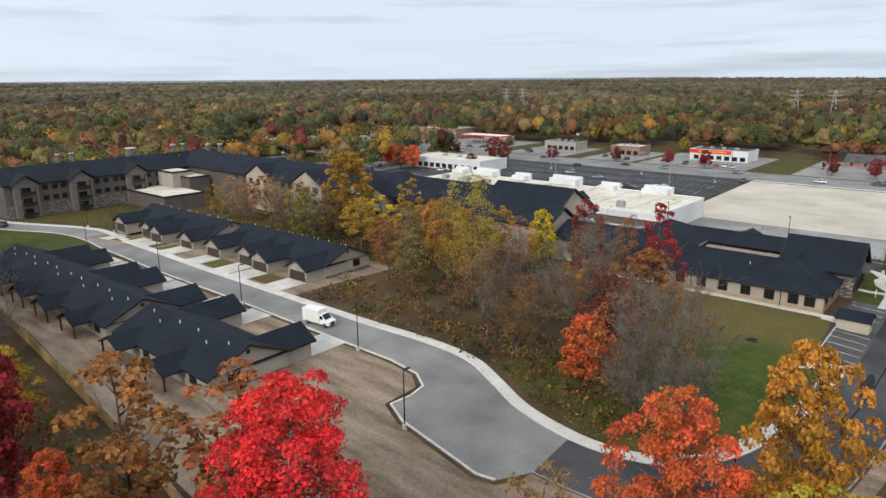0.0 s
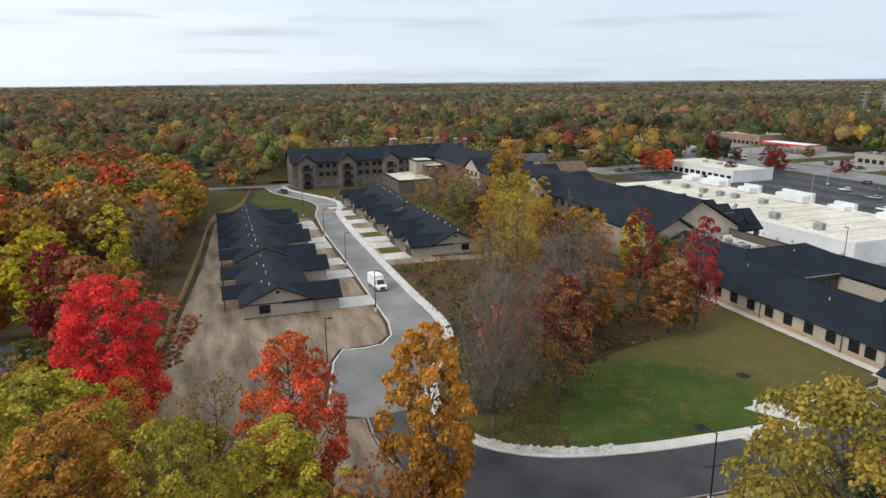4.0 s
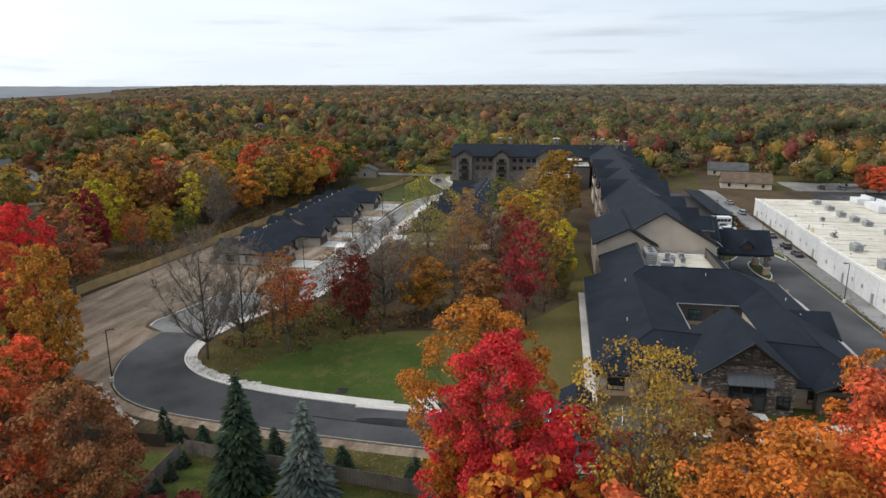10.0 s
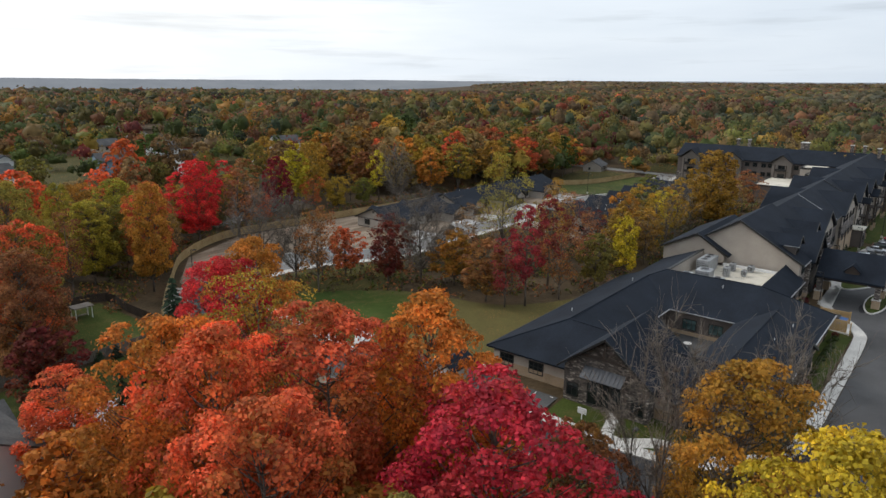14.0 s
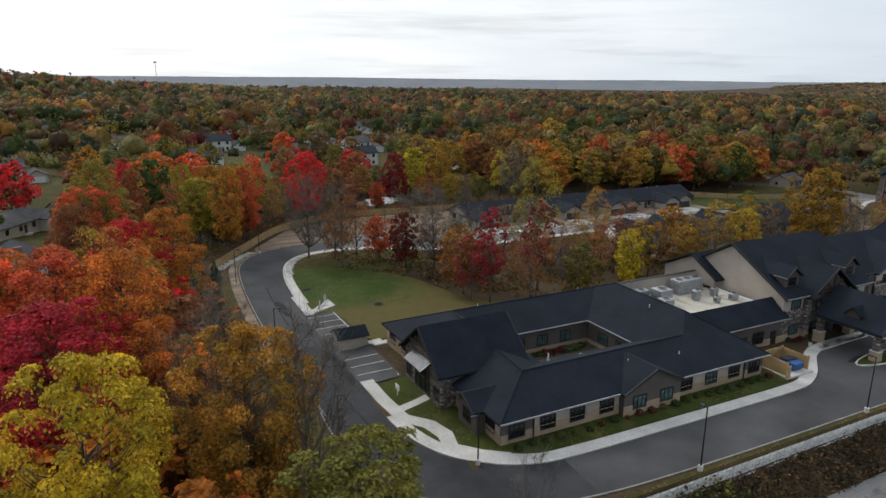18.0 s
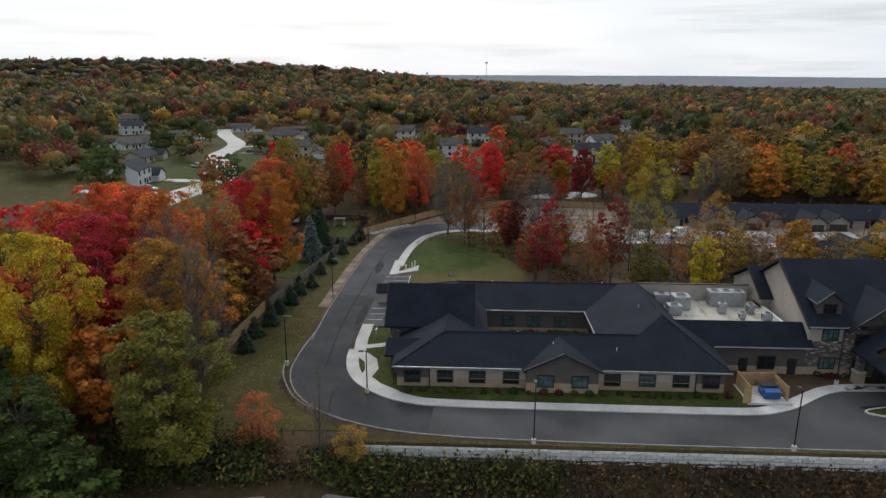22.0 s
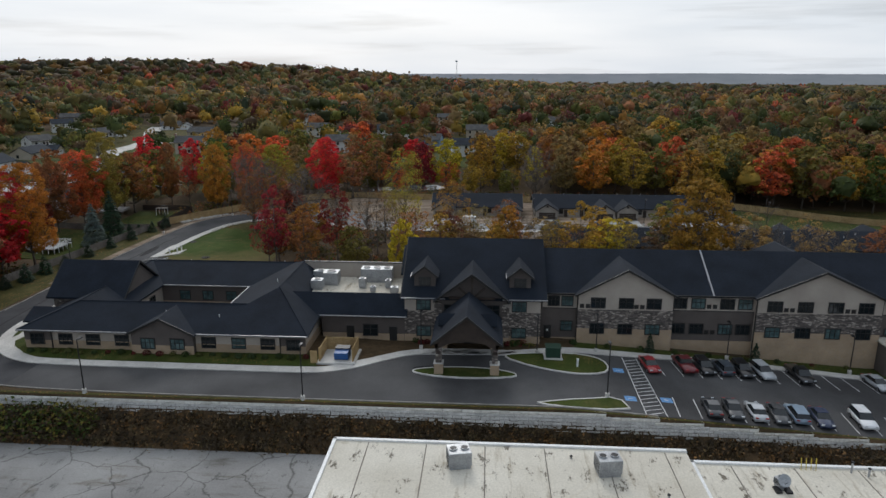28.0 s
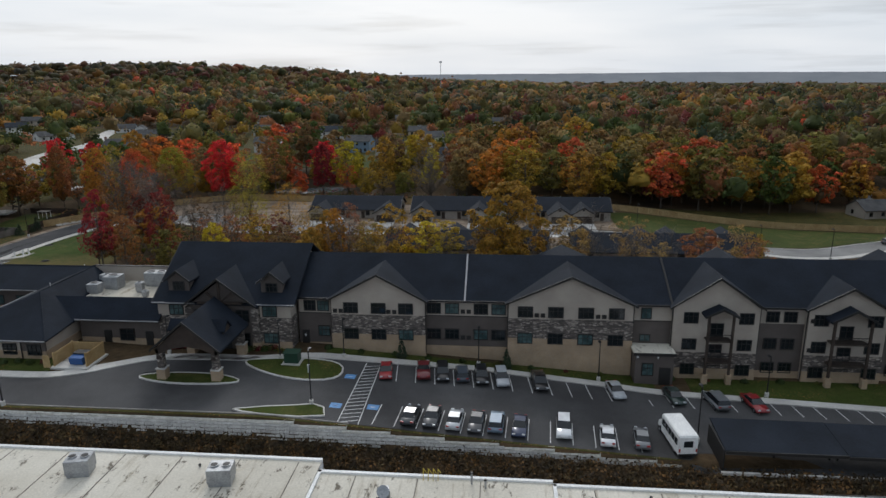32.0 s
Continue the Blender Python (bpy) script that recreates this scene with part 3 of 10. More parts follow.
sheet("road", [OUTER[-1]] + STUB + NORTH + INNER_EAST[::-1] + [INNER_WEST[-1]], 0.03, ASPHALT_GREY, "grey asphalt lane curving past the cottages", "road")
SOUTH_IN = curve_line([(12.0, -134), (11.6, -145), (13.2, -152.5), (17, -157.6), (22, -160.2), (28, -161), (45, -161.3), (64, -161.4), (69, -160.6), (73, -158.6), (76.5, -156), (80, -154.2), (86, -153.6), (95, -153.6)])
SOUTH_OUT = curve_line([(5.0, -134), (4.4, -145), (5.0, -153), (8.5, -160), (15, -164.9), (24, -167.6), (40, -168.6), (66, -168.9), (95, -168.9), (112, -169.0)])
front_road = SOUTH_OUT[::-1] + [(5.0, -117), (12.6, -117)] + SOUTH_IN + [(104, -151.5), (128, -150.6), (147, -152), (156, -153.4), (170, -154.8), (182, -156), (215, -159.5), (215, -171), (153.5, -171), (153, -169.4)]
west_out, west_in = [q for q in SOUTH_OUT if q[0] <= 25.8], [q for q in SOUTH_IN if q[0] <= 25.8]
sheet("road", west_out[::-1] + [(5.0, -117), (12.6, -117)] + west_in, 0.045, ASPHALT, "dark new asphalt drive beside the low wing", "road")
east_out, east_in = [q for q in SOUTH_OUT if q[0] > 25.8], [q for q in SOUTH_IN if q[0] > 25.8]
sheet("road", east_out[::-1] + [west_out[-1], west_in[-1]] + east_in + front_road[-10:], 0.045, ASPHALT_FRONT, "grey-black asphalt drive and car park", "road")

for line in (INNER, STUB, NORTH):
    ribbon("curb", line, 0.28, 0.17, 0.45, CURB, "pale concrete kerb along the drive", "kerb")
for line in (OUTER, SOUTH_OUT):
    ribbon("curb", line, 0.16, 0.13, 0.4, CURB_OLD, "low weathered kerb along the outside of the drive", "kerb")


def band(line, off0, off1):
    """The outline of a strip beside a line."""
    l, r = [], []
    for i, p in enumerate(line):
        d = (Vector(line[min(len(line) - 1, i + 1)]) - Vector(line[max(0, i - 1)])).normalized()
        n = Vector((-d.y, d.x))
        l.append((p[0] + n.x * off0, p[1] + n.y * off0))
        r.append((p[0] + n.x * off1, p[1] + n.y * off1))
    return l + r[::-1]


sheet("pavement", band(INNER[4:], -0.2, -1.7), 0.15, CONCRETE, "pale concrete walk along the lane", "pavement")
sheet("pavement", band(SOUTH_IN[6:], 0.1, 1.9), 0.15, CONCRETE, "pale concrete walk in front of the low wing", "pavement")
sheet("pavement", [(81, -152.4), (95, -151.6), (104, -149.6), (127, -149.0), (147, -150.4), (156, -151.8), (170, -153.2), (182, -154.4), (215, -158), (215, -159.4), (182, -155.9), (170, -154.7), (156, -153.3), (147, -151.9), (128, -150.5), (104, -151.4), (95, -153.4), (81, -154)], 0.15, CONCRETE, "pale concrete walk beside the car park", "pavement")
sheet("pavement", [(13.2, -101.9), (18.8, -97.0), (18.9, -101.0), (13.6, -103.0)], 0.13, CONCRETE, "concrete pad beside the lawn", "pavement")
sheet("pavement", [(13.0, -92), (14.9, -92), (14.5, -103), (12.9, -103)], 0.14, CONCRETE, "concrete walk beside the lawn", "pavement")
sheet("pavement", [(18.4, -122.3), (64, -122.3), (64, -120.9), (18.4, -120.9)], 0.10, CONCRETE, "pale concrete strip along the back wall of the low wing", "pavement")
LAWN_AREA = [(14.4, -75), (19, -72), (28, -76), (37, -85), (41, -96), (43, -110), (60, -120), (60, -121.0), (19.5, -121.0), (18.2, -118), (18.2, -103.5), (14.2, -102)]
sheet("lawn", rounded(LAWN_AREA, 2), 0.05, LAWN_HOLLOW, "green lawn scattered with fallen leaves", "lawn")
sheet("lawn", [(60, -118.6), (78, -120.4), (100, -120), (100, -122.6), (78, -124.2), (60.2, -124.5)], 0.05, DRY_GRASS, "dry leaf-strewn grass behind the low wing", "lawn")
sheet("lawn", [(19, -158.0), (14.5, -152), (13.4, -146), (13.5, -134.5), (20.3, -134.5), (20.3, -155.8), (66, -155.8), (66, -159.2), (28, -159.0)], 0.06, LAWN, "narrow grass strip round the low wing", "lawn")
sheet("lawn", [(-6, -80), (0.5, -75), (4.2, -80), (3.7, -140), (4.0, -156), (9, -163), (15, -167.2), (0, -168), (-6, -158)], 0.04, VERGE, "leaf-strewn grass verge with young evergreens", "lawn")
sheet("lawn", [(104, -147.2), (104, -149.4), (127, -148.8), (147, -150.2), (153, -151.2), (153, -147.2)], 0.06, LAWN, "grass strip in front of the long building", "lawn")
sheet("lawn", [(158, -147.2), (158, -152.2), (170, -153.0), (214, -157.6), (214, -147.2)], 0.06, LAWN, "grass strip in front of the long building", "lawn")
sheet("lawn", [(162, -39), (172, -38.2), (190, -43), (212, -47.4), (238, -51), (238, -57.4), (224, -62), (211, -68), (200, -69.6), (186, -68.4), (166, -65.0), (162, -60)], 0.07, LAWN, "dark green grass between the lane and the boundary fence", "lawn")
sheet("road", [(250, -74), (256.5, -74), (258, -40), (264, 20), (257, 20), (251.5, -40)], 0.06, ASPHALT_GREY, "grey cross road beyond the site", "road", grid=4)
DIRT_AREA = [(13.8, -56.6), (14.5, -51.5), (26, -35.5), (45, -26.5), (70, -28.5), (115, -33), (165, -36), (165, -61), (160, -63.2), (80, -62.8), (64, -62.5), (58.8, -61.6), (55.8, -59.2), (55.6, -53.2), (51, -50.8), (37, -47.6), (34.6, -48.2), (32.6, -51.8), (21, -52.6)]
sheet("yard", DIRT_AREA, 0.05, DIRT, "graded brown dirt round the cottages", "yard")
sheet("yard", [(100, -72.8), (192, -71), (192, -100), (100, -100)], 0.04, DIRT, "bare soil round the cottages", "yard")
GRAVEL = two_scale("pale_gravel", (0.40, 0.36, 0.30), (0.56, 0.52, 0.44), 0.06, 2.0, 0.95, 0.4, 0.04)
TAR_STAIN = two_scale("oily_asphalt", (0.014, 0.014, 0.015), (0.030, 0.030, 0.032), 0.5, 5, 0.86, 0.2, 0.01)
YARD_ASPHALT = worn("cracked_asphalt", (0.17, 0.165, 0.16), (0.31, 0.305, 0.295), 0.06, (0.42, 0.41, 0.40), 0.13, 0.016, (0.3, 1.6, 1), 0.92)
sheet("yard", [(-12, -179), (8, -176.8), (22, -174.3), (230, -174.3), (230, -181), (74, -181), (74, -214), (-12, -214)], 0.03, YARD_ASPHALT, "cracked grey asphalt behind the shops", "yard", grid=5)
sheet("yard", [(15, -214), (82, -214), (84, -302), (10, -302)], 0.04, GRAVEL, "bare pale gravel lot", "yard", grid=8)
sheet("road", [(84, -218), (235, -218), (235, -305), (85, -305)], 0.05, ASPHALT, "large dark shopping car park", "car park", grid=8)
sheet("lawn", [(-170, -328), (440, -328), (440, -410), (-170, -410)], 0.02, VERGE, "rough grass beside the main street", "lawn", grid=10)
sheet("lawn", [(236, -190), (330, -190), (330, -300), (236, -300)], 0.02, VERGE, "rough grass behind the shops", "lawn", grid=10)
sheet("road", [(30, -304), (84, -304), (84, -306), (30, -306)], 0.06, CURB, "pale kerb strip beside the street", "kerb", grid=10)
for q in ([(96, -332), (150, -332), (150, -392), (96, -392)], [(154, -332), (184, -332), (184, -384), (154, -384)], [(196, -332), (236, -332), (236, -384), (196, -384)], [(250, -332), (312, -332), (312, -398), (250, -398)], [(318, -332), (430, -332), (430, -384), (318, -384)], [(40, -332), (76, -332), (76, -396), (40, -396)], [(236, -214), (262, -214), (262, -300), (236, -300)], [(262, -260), (400, -260), (400, -304), (262, -304)]):
    sheet("road", q, 0.05, YARD_ASPHALT, "grey paved lot round a store", "car park", grid=10)
sheet("road", [(-160, -305), (420, -305), (420, -330), (-160, -330)], 0.03, ASPHALT_GREY, "wide grey main street", "road", grid=10)

sheet("yard", band(OUTER[10:], 2.1, 0.35), 0.06, DIRT, "bare stony soil beside the kerb", "yard", grid=2)
sheet("lawn", [(17.5, -73), (20.4, -67.6), (25, -64.0), (31, -62.9), (42, -66.0), (52, -72.6), (46, -84), (38, -85.6), (29, -76.6), (19.4, -72.4)], 0.03, VERGE, "rough grass and leaves inside the bend", "lawn", grid=3)


# walks on the west side of the low wing
WEST_WALK = curve_line([(13.0, -132.9), (13.0, -139), (13.4, -144.5), (15.6, -147.6), (16.2, -150.6), (15.6, -153.4), (17.6, -156.4), (20.4, -158.4)], 4)
sheet("pavement", band(WEST_WALK, 0.95, -0.95), 0.12, CONCRETE, "pale winding concrete walk beside the low wing", "pavement", grid=2)
sheet("pavement", [(17.9, -119.9), (20.2, -119.9), (20.2, -121.3), (17.9, -121.3)], 0.11, CONCRETE, "short concrete path to a side door", "pavement", grid=2)
sheet("pavement", [(13.6, -141.8), (19.0, -140.6), (19.0, -142.0), (13.6, -143.2)], 0.11, CONCRETE, "short concrete path to the wing entrance", "pavement", grid=2)
TAR = two_scale("tar_seam", (0.008, 0.008, 0.009), (0.016, 0.016, 0.017), 0.6, 6, 0.86, 0.2, 0.01)
SEAM = curve_line([(9.4, -150), (8.6, -135), (8.7, -118), (9.3, -95), (10.2, -84)], 5)
sheet("road", band(SEAM, 0.09, -0.09), 0.052, TAR, "dark tar seam down the middle of the drive", "road marking", grid=2)
for q in ([(9.6, -92), (11.0, -95), (10.8, -101), (9.9, -103), (9.2, -98)], [(11.0, -122), (12.0, -124), (11.9, -132), (10.8, -134), (10.4, -128)], [(79, -158.5), (84, -157.6), (86, -158.4), (83, -159.6)]):
    sheet("road", rounded(q, 2), 0.058, TAR_STAIN, "dark oil stain on the asphalt", "stain", grid=2)

for q in ([(204, -84), (216, -79.5), (230, -73), (240, -68.5), (249, -67), (249, -104), (216, -106)], [(257, -60), (268, -60), (268, -104), (257, -104)], [(228, -118), (340, -118), (340, -190), (228, -176)], [(100, -101), (200, -101), (204, -119), (100, -119.6)], [(262, -40), (330, -40), (330, -118), (262, -118)]):
    sheet("lawn", q, 0.03, VERGE, "rough grass round the far end of the building", "lawn", grid=6)
# places where no wild tree grows
CLEAR = [loop_road, front_road, LAWN_AREA, DIRT_AREA, [(98, -70), (198, -68), (198, -101), (98, -101)], [(-7, -74), (16, -74), (16, -170), (-7, -170)],
         [(10, -121), (250, -119), (250, -172), (10, -172)], [(-15, -172), (240, -172), (240, -402), (-15, -402)], [(200, -50), (250, -50), (250, -150), (200, -150)],
         [(184, -58), (264, -58), (264, -122), (184, -122)], [(-170, -300), (430, -300), (430, -390), (-170, -390)], [(150, -30), (240, -33), (240, -62), (150, -64)]]

# ---- building parts ----
WINDOW_MESH = {}


def lattice(xs, zs, y0, y1):
    """A frame in one piece: bars where the lines of xs and zs pair up, openings between them."""
    bm = bmesh.new()
    vs = {}

    def v(i, j, y):
        if (i, j, y) not in vs:
            vs[i, j, y] = bm.verts.new((xs[i], y, zs[j]))
        return vs[i, j, y]
    solid = {(i, j) for i in range(len(xs) - 1) for j in range(len(zs) - 1) if i % 2 == 0 or j % 2 == 0}
    for i, j in solid:
        bm.faces.new([v(i, j, y0), v(i + 1, j, y0), v(i + 1, j + 1, y0), v(i, j + 1, y0)])
        bm.faces.new([v(i, j + 1, y1), v(i + 1, j + 1, y1), v(i + 1, j, y1), v(i, j, y1)])
        for (di, dj), (a, b) in (((0, -1), ((i, j), (i + 1, j))), ((1, 0), ((i + 1, j), (i + 1, j + 1))), ((0, 1), ((i + 1, j + 1), (i, j + 1))), ((-1, 0), ((i, j + 1), (i, j)))):
            if (i + di, j + dj) not in solid:
                bm.faces.new([v(*b, y0), v(*a, y0), v(*a, y1), v(*b, y1)])
    return bm


def window(parent, at, w, h, face, lights=3, blind=False):
    """A black-framed window, proud of the wall, with its panes set back. at: the middle of its sill line on the wall's plane."""
    key = (w, h, lights)
    if key not in WINDOW_MESH:
        t = 0.13
        xs = [-w / 2]
        for k in range(lights):
            u = 0.13 if k in (0, lights) else 0.07
            xs += [-w / 2 + (w - t) * k / lights + u, -w / 2 + (w - t) * (k + 1) / lights]
        xs.append(w / 2)
        f = mesh_of(lattice(xs, [0, t, h * 0.60, h * 0.60 + 0.05, h - t, h], -0.10, 0.04), "window")
        f.materials.append(TRIM)
        pw = (w - t) / lights
        p = mesh_of(bm_box(-pw / 2, -0.035, 0.04, pw / 2 - 0.004, 0.03, h - 0.04), "pane")
        WINDOW_MESH[key] = (f, p)
    f, p = WINDOW_MESH[key]
    turn = {"s": 0, "e": 90, "n": 180, "w": -90}[face]
    ob = new("window", f)
    ob.parent = parent
    ob.matrix_parent_inverse = where(parent).inverted()
    ob.matrix_basis = pose(*at, 0, 0, turn)
    if not p.materials:
        p.materials.append(GLASS)
    for k in range(lights):
        pane = new("pane", p)
        pane.parent = ob
        pane.matrix_basis = pose(-w / 2 + 0.065 + (w - 0.13) * (k + 0.5) / lights, 0, 0)
        pane.material_slots[0].link = "OBJECT"
        pane.material_slots[0].material = GLASS_BLIND if blind else GLASS
    return ob


def gable_roof(parent, axis, a0, a1, c, half0, half1, eave, ridge, thick=0.28, mat=SHINGLE, name="roof", label=""):
    """Two slopes over a ridge along axis from a0 to a1 at c; half0/half1: how far each slope reaches to the low and the high side."""
    bm = bmesh.new()
    for s, half in ((-1, half0), (1, half1)):
        lo = c + s * half
        if axis == "x":
            slab(bm, [(a0, c, ridge), (a1, c, ridge), (a1, lo, eave), (a0, lo, eave)], thick)
        else:
            slab(bm, [(c, a0, ridge), (c, a1, ridge), (lo, a1, eave), (lo, a0, eave)], thick)
    return part(name, bm, mat, parent, label)


def gable_trim(parent, axis, at, c, half0, half1, eave, ridge, d=0.28):
    """Dark barge boards along a gable's two edges."""
    bm = bmesh.new()
    for s, half in ((-1, half0), (1, half1)):
        pts = [(c, ridge + 0.03), (c + s * half, eave + 0.03), (c + s * half, eave - d), (c, ridge - d - 0.05)]
        prism(bm, pts, axis, at - 0.06, at + 0.06)
    return part("barge_board", bm, TRIM, parent)


def wall_block(parent, x0, y0, x1, y1, z0, z1, mat, name="wall", label=""):
    return part(name, bm_box(x0, y0, z0, x1, y1, z1), mat, parent, label)


def gable_wall(parent, axis, a, b, c, half0, half1, z0, eave, ridge, mat, name="wall"):
    bm = bmesh.new()
    prism(bm, [(c - half0, z0), (c + half1, z0), (c + half1, eave), (c, ridge), (c - half0, eave)], axis, a, b)
    return part(name, bm, mat, parent)


def gutter(parent, x0, y0, x1, y1, z, mat=GUTTER):
    bm = bmesh.new()
    if abs(x1 - x0) > abs(y1 - y0):
        box(bm, x0, y0 - 0.07, z - 0.16, x1, y0 + 0.07, z)
    else:
        box(bm, x0 - 0.07, y0, z - 0.16, x0 + 0.07, y1, z)
    return part("gutter", bm, mat, parent)


def downpipe(parent, x, y, z0, z1):
    return part("downpipe", bm_box(x - 0.06, y - 0.06, z0, x + 0.06, y + 0.06, z1), TRIM, parent)


# ---- the low wing round a courtyard ----
ROOF_METAL = plain("charcoal_standing_seam", (0.10, 0.105, 0.115), 0.45, 0.4)


def low_wing():
    b = thing("care_wing", (43, -139, 0.0), "single-storey wing with dark hipped roofs round a courtyard", "building")
    E, z0 = 3.2, -1.3
    x0, x1, y0, y1 = 20.5, 63.7, -156.0, -122.4           # outer walls
    cx0, cx1, cy0, cy1 = 32.1, 49.2, -146.8, -135.6       # courtyard walls
    for q in ((x0, y0, x1, cy0), (x0, cy1, x1, y1), (x0, cy0, cx0, cy1), (cx1, cy0, x1, cy1)):
        wall_block(b, *q, z0, E - 0.12, TAN)
    wall_block(b, x1 - 0.1, -132.0, 75.2, -125.8, z0, E + 1.2, TAN, "rear_wall")
    # brick base all round, a little proud, with a stone cap
    for q in ((x0 - 0.06, y0 - 0.06, x1 + 0.06, y0 + 0.05), (x0 - 0.06, y1 - 0.05, x1 + 0.06, y1 + 0.06), (x0 - 0.06, y0, x0 + 0.05, y1), (x1 - 0.05, y0, x1 + 0.06, y1)):
        zb = 0.55 if q[1] > -130 else 1.25
        part("brick_base", bm_box(q[0], q[1], z0, q[2], q[3], zb), BRICK_TAN, b)
        part("sill_course", bm_box(q[0] - 0.03, q[1] - 0.03, zb, q[2] + 0.03, q[3] + 0.03, zb + 0.08), BRICK_TAN, b, "brick sill course")
    # roof: four ranges round the courtyard, the east one higher, the north one running on to the long building
    NE_, NR = -121.7, -129.8
    ce = 3.9

    def north(y):
        return E + 0.42 * (NE_ - y)
    hn, he = north(NR), north(-132.1)
    W, S = 27.9, -150.8
    hs = 5.9
    SW, SE, NW = (19.8, -156.8, E), (64.4, -156.8, E), (19.8, NE_, E)
    cnw, cne, cse, csw = (32.8, -136.3, ce), (48.5, -136.3, ce), (48.5, -146.1, ce), (32.8, -146.1, ce)
    rnw, rsw = (W, NR, hn), (26.6, S, hs)
    faces = [
        [NW, (63.0, NE_, E), (63.0, NR, hn), rnw],
        [(63.0, -125.0, north(-125.0)), (75.6, -125.0, north(-125.0)), (75.6, -132.1, he), (57.5, -132.1, he), (55.1, NR, hn), (63.0, NR, hn)],
        [rnw, (55.1, NR, hn), cne, cnw],
        [cne, (55.1, NR, hn), (57.5, -132.1, he), (57.5, -147.1, he), (53.4, S, hs), cse],
        [SW, rsw, (53.4, S, hs), (57.5, -147.1, he), SE],
        [csw, cse, (53.4, S, hs), rsw],
        [NW, rnw, rsw, SW],
        [rnw, cnw, csw, rsw],
        [(57.5, -147.1, he), (57.5, -144.0, he), (64.4, -148.0, 3.9), SE],
        [(57.5, -132.6, he), (61.0, -132.6, 5.0), (61.0, -146.2, 5.0), (57.5, -146.2, he)],
    ]
    for f in faces:
        bm = bmesh.new()
        slab(bm, f, 0.22)
        part("roof", bm, SHINGLE, b)
    for p, q in ((rnw, (55.1, NR, hn)), ((57.5, -132.1, he), (57.5, -147.1, he)), (rsw, (53.4, S, hs)), (rnw, rsw)):
        bm = bmesh.new()
        tube(bm, p, q, 0.10, 0.10, 5)
        part("ridge_cap", bm, SHINGLE, b)
    for p, q in ((NW, rnw), (SW, rsw), (SE, (57.5, -147.1, he)), ((55.1, NR, hn), (57.5, -132.1, he))):
        bm = bmesh.new()
        tube(bm, p, q, 0.09, 0.09, 5)
        part("hip_cap", bm, SHINGLE, b)
    # upright wall where the rear slope ends above the flat roof
    part("parapet", bm_box(57.7, -132.5, 3.0, 75.4, -132.15, he - 0.02), TAN, b)
    part("coping", bm_box(57.6, -132.6, he - 0.02, 75.5, -132.1, he + 0.1), TRIM, b)
    gutter(b, 19.8, -156.85, 37.0, -156.85, E + 0.02)
    gutter(b, 47.6, -156.85, 64.4, -156.85, E + 0.02)
    gutter(b, 19.8, NE_ + 0.05, 63.0, NE_ + 0.05, E + 0.02, TRIM)
    gutter(b, cnw[0], cnw[1] - 0.05, cne[0], cne[1] - 0.05, ce + 0.02)
    gutter(b, cne[0] - 0.05, cse[1], cne[0] - 0.05, cne[1], ce + 0.02)
    # corner bays in brown siding, and the gabled middle bay
    for a0, a1 in ((x0 - 0.04, 24.8), (60.0, x1 + 0.04)):
        wall_block(b, a0, y0 - 0.12, a1, y0 + 0.2, 1.33, E - 0.14, BROWN, "wall_bay")
        downpipe(b, a1 if a0 < 40 else a0, y0 - 0.2, -0.4, E - 0.1)
    gx0, gx1, gyf = 37.7, 47.1, y0 - 0.9
    gc = (gx0 + gx1) / 2
    gable_wall(b, "y", gyf, y0 + 0.5, gc, (gx1 - gx0) / 2, (gx1 - gx0) / 2, z0, E - 0.1, 5.35, BROWN)
    part("brick_base", bm_box(gx0 - 0.05, gyf - 0.06, z0, gx1 + 0.05, gyf + 0.03, 1.3), BRICK_TAN, b)
    gable_roof(b, "y", gyf - 0.5, -150.9, gc, (gx1 - gx0) / 2 + 0.5, (gx1 - gx0) / 2 + 0.5, E - 0.02, 5.7, name="gable_roof")
    gable_trim(b, "y", gyf - 0.5, gc, (gx1 - gx0) / 2 + 0.5, (gx1 - gx0) / 2 + 0.5, E - 0.02, 5.7)
    for wx in (22.5, 26.9, 31.2, 35.7, 49.1, 53.7, 58.1, 62.0):
        bay = wx < 24 or wx > 61
        window(b, (wx, y0 - (0.13 if bay else 0.03), 0.68), 2.2, 1.75, "s", 3, wx > 53 and wx < 56)
    for wx in (40.2, 44.7):
        window(b, (wx, gyf - 0.03, 0.68), 2.2, 1.75, "s", 3, True)
    for wx in (22.6, 25.2, 29.1, 33.1, 37.1, 41.0, 45.0, 49.0, 53.0, 57.0, 61.0):
        window(b, (wx, y1, 0.85), 1.7, 1.75, "n", 2)
    for a in (27.2, 42.9, 55.2):
        downpipe(b, a, y1 + 0.12, -0.4, E - 0.1)
    # courtyard faces: brown boards over a brick base
    wall_block(b, cx0 + 0.02, cy1 - 0.05, cx1 - 0.02, cy1 + 0.1, 0.7, ce - 0.2, BROWN, "courtyard_wall")
    part("brick_base", bm_box(cx0 + 0.02, cy1 - 0.11, -0.5, cx1 - 0.02, cy1 + 0.1, 0.7), BRICK_TAN, b)
    wall_block(b, cx1 - 0.1, cy0, cx1 + 0.05, cy1 - 0.11, 0.7, ce - 0.2, BROWN, "courtyard_wall")
    part("brick_base", bm_box(cx1 - 0.16, cy0, -0.5, cx1 + 0.05, cy1 - 0.11, 0.7), BRICK_TAN, b)
    for wx in (36.3, 40.5, 44.8):
        window(b, (wx, cy1 - 0.05, 1.0), 2.0, 1.75, "s", 2, True)
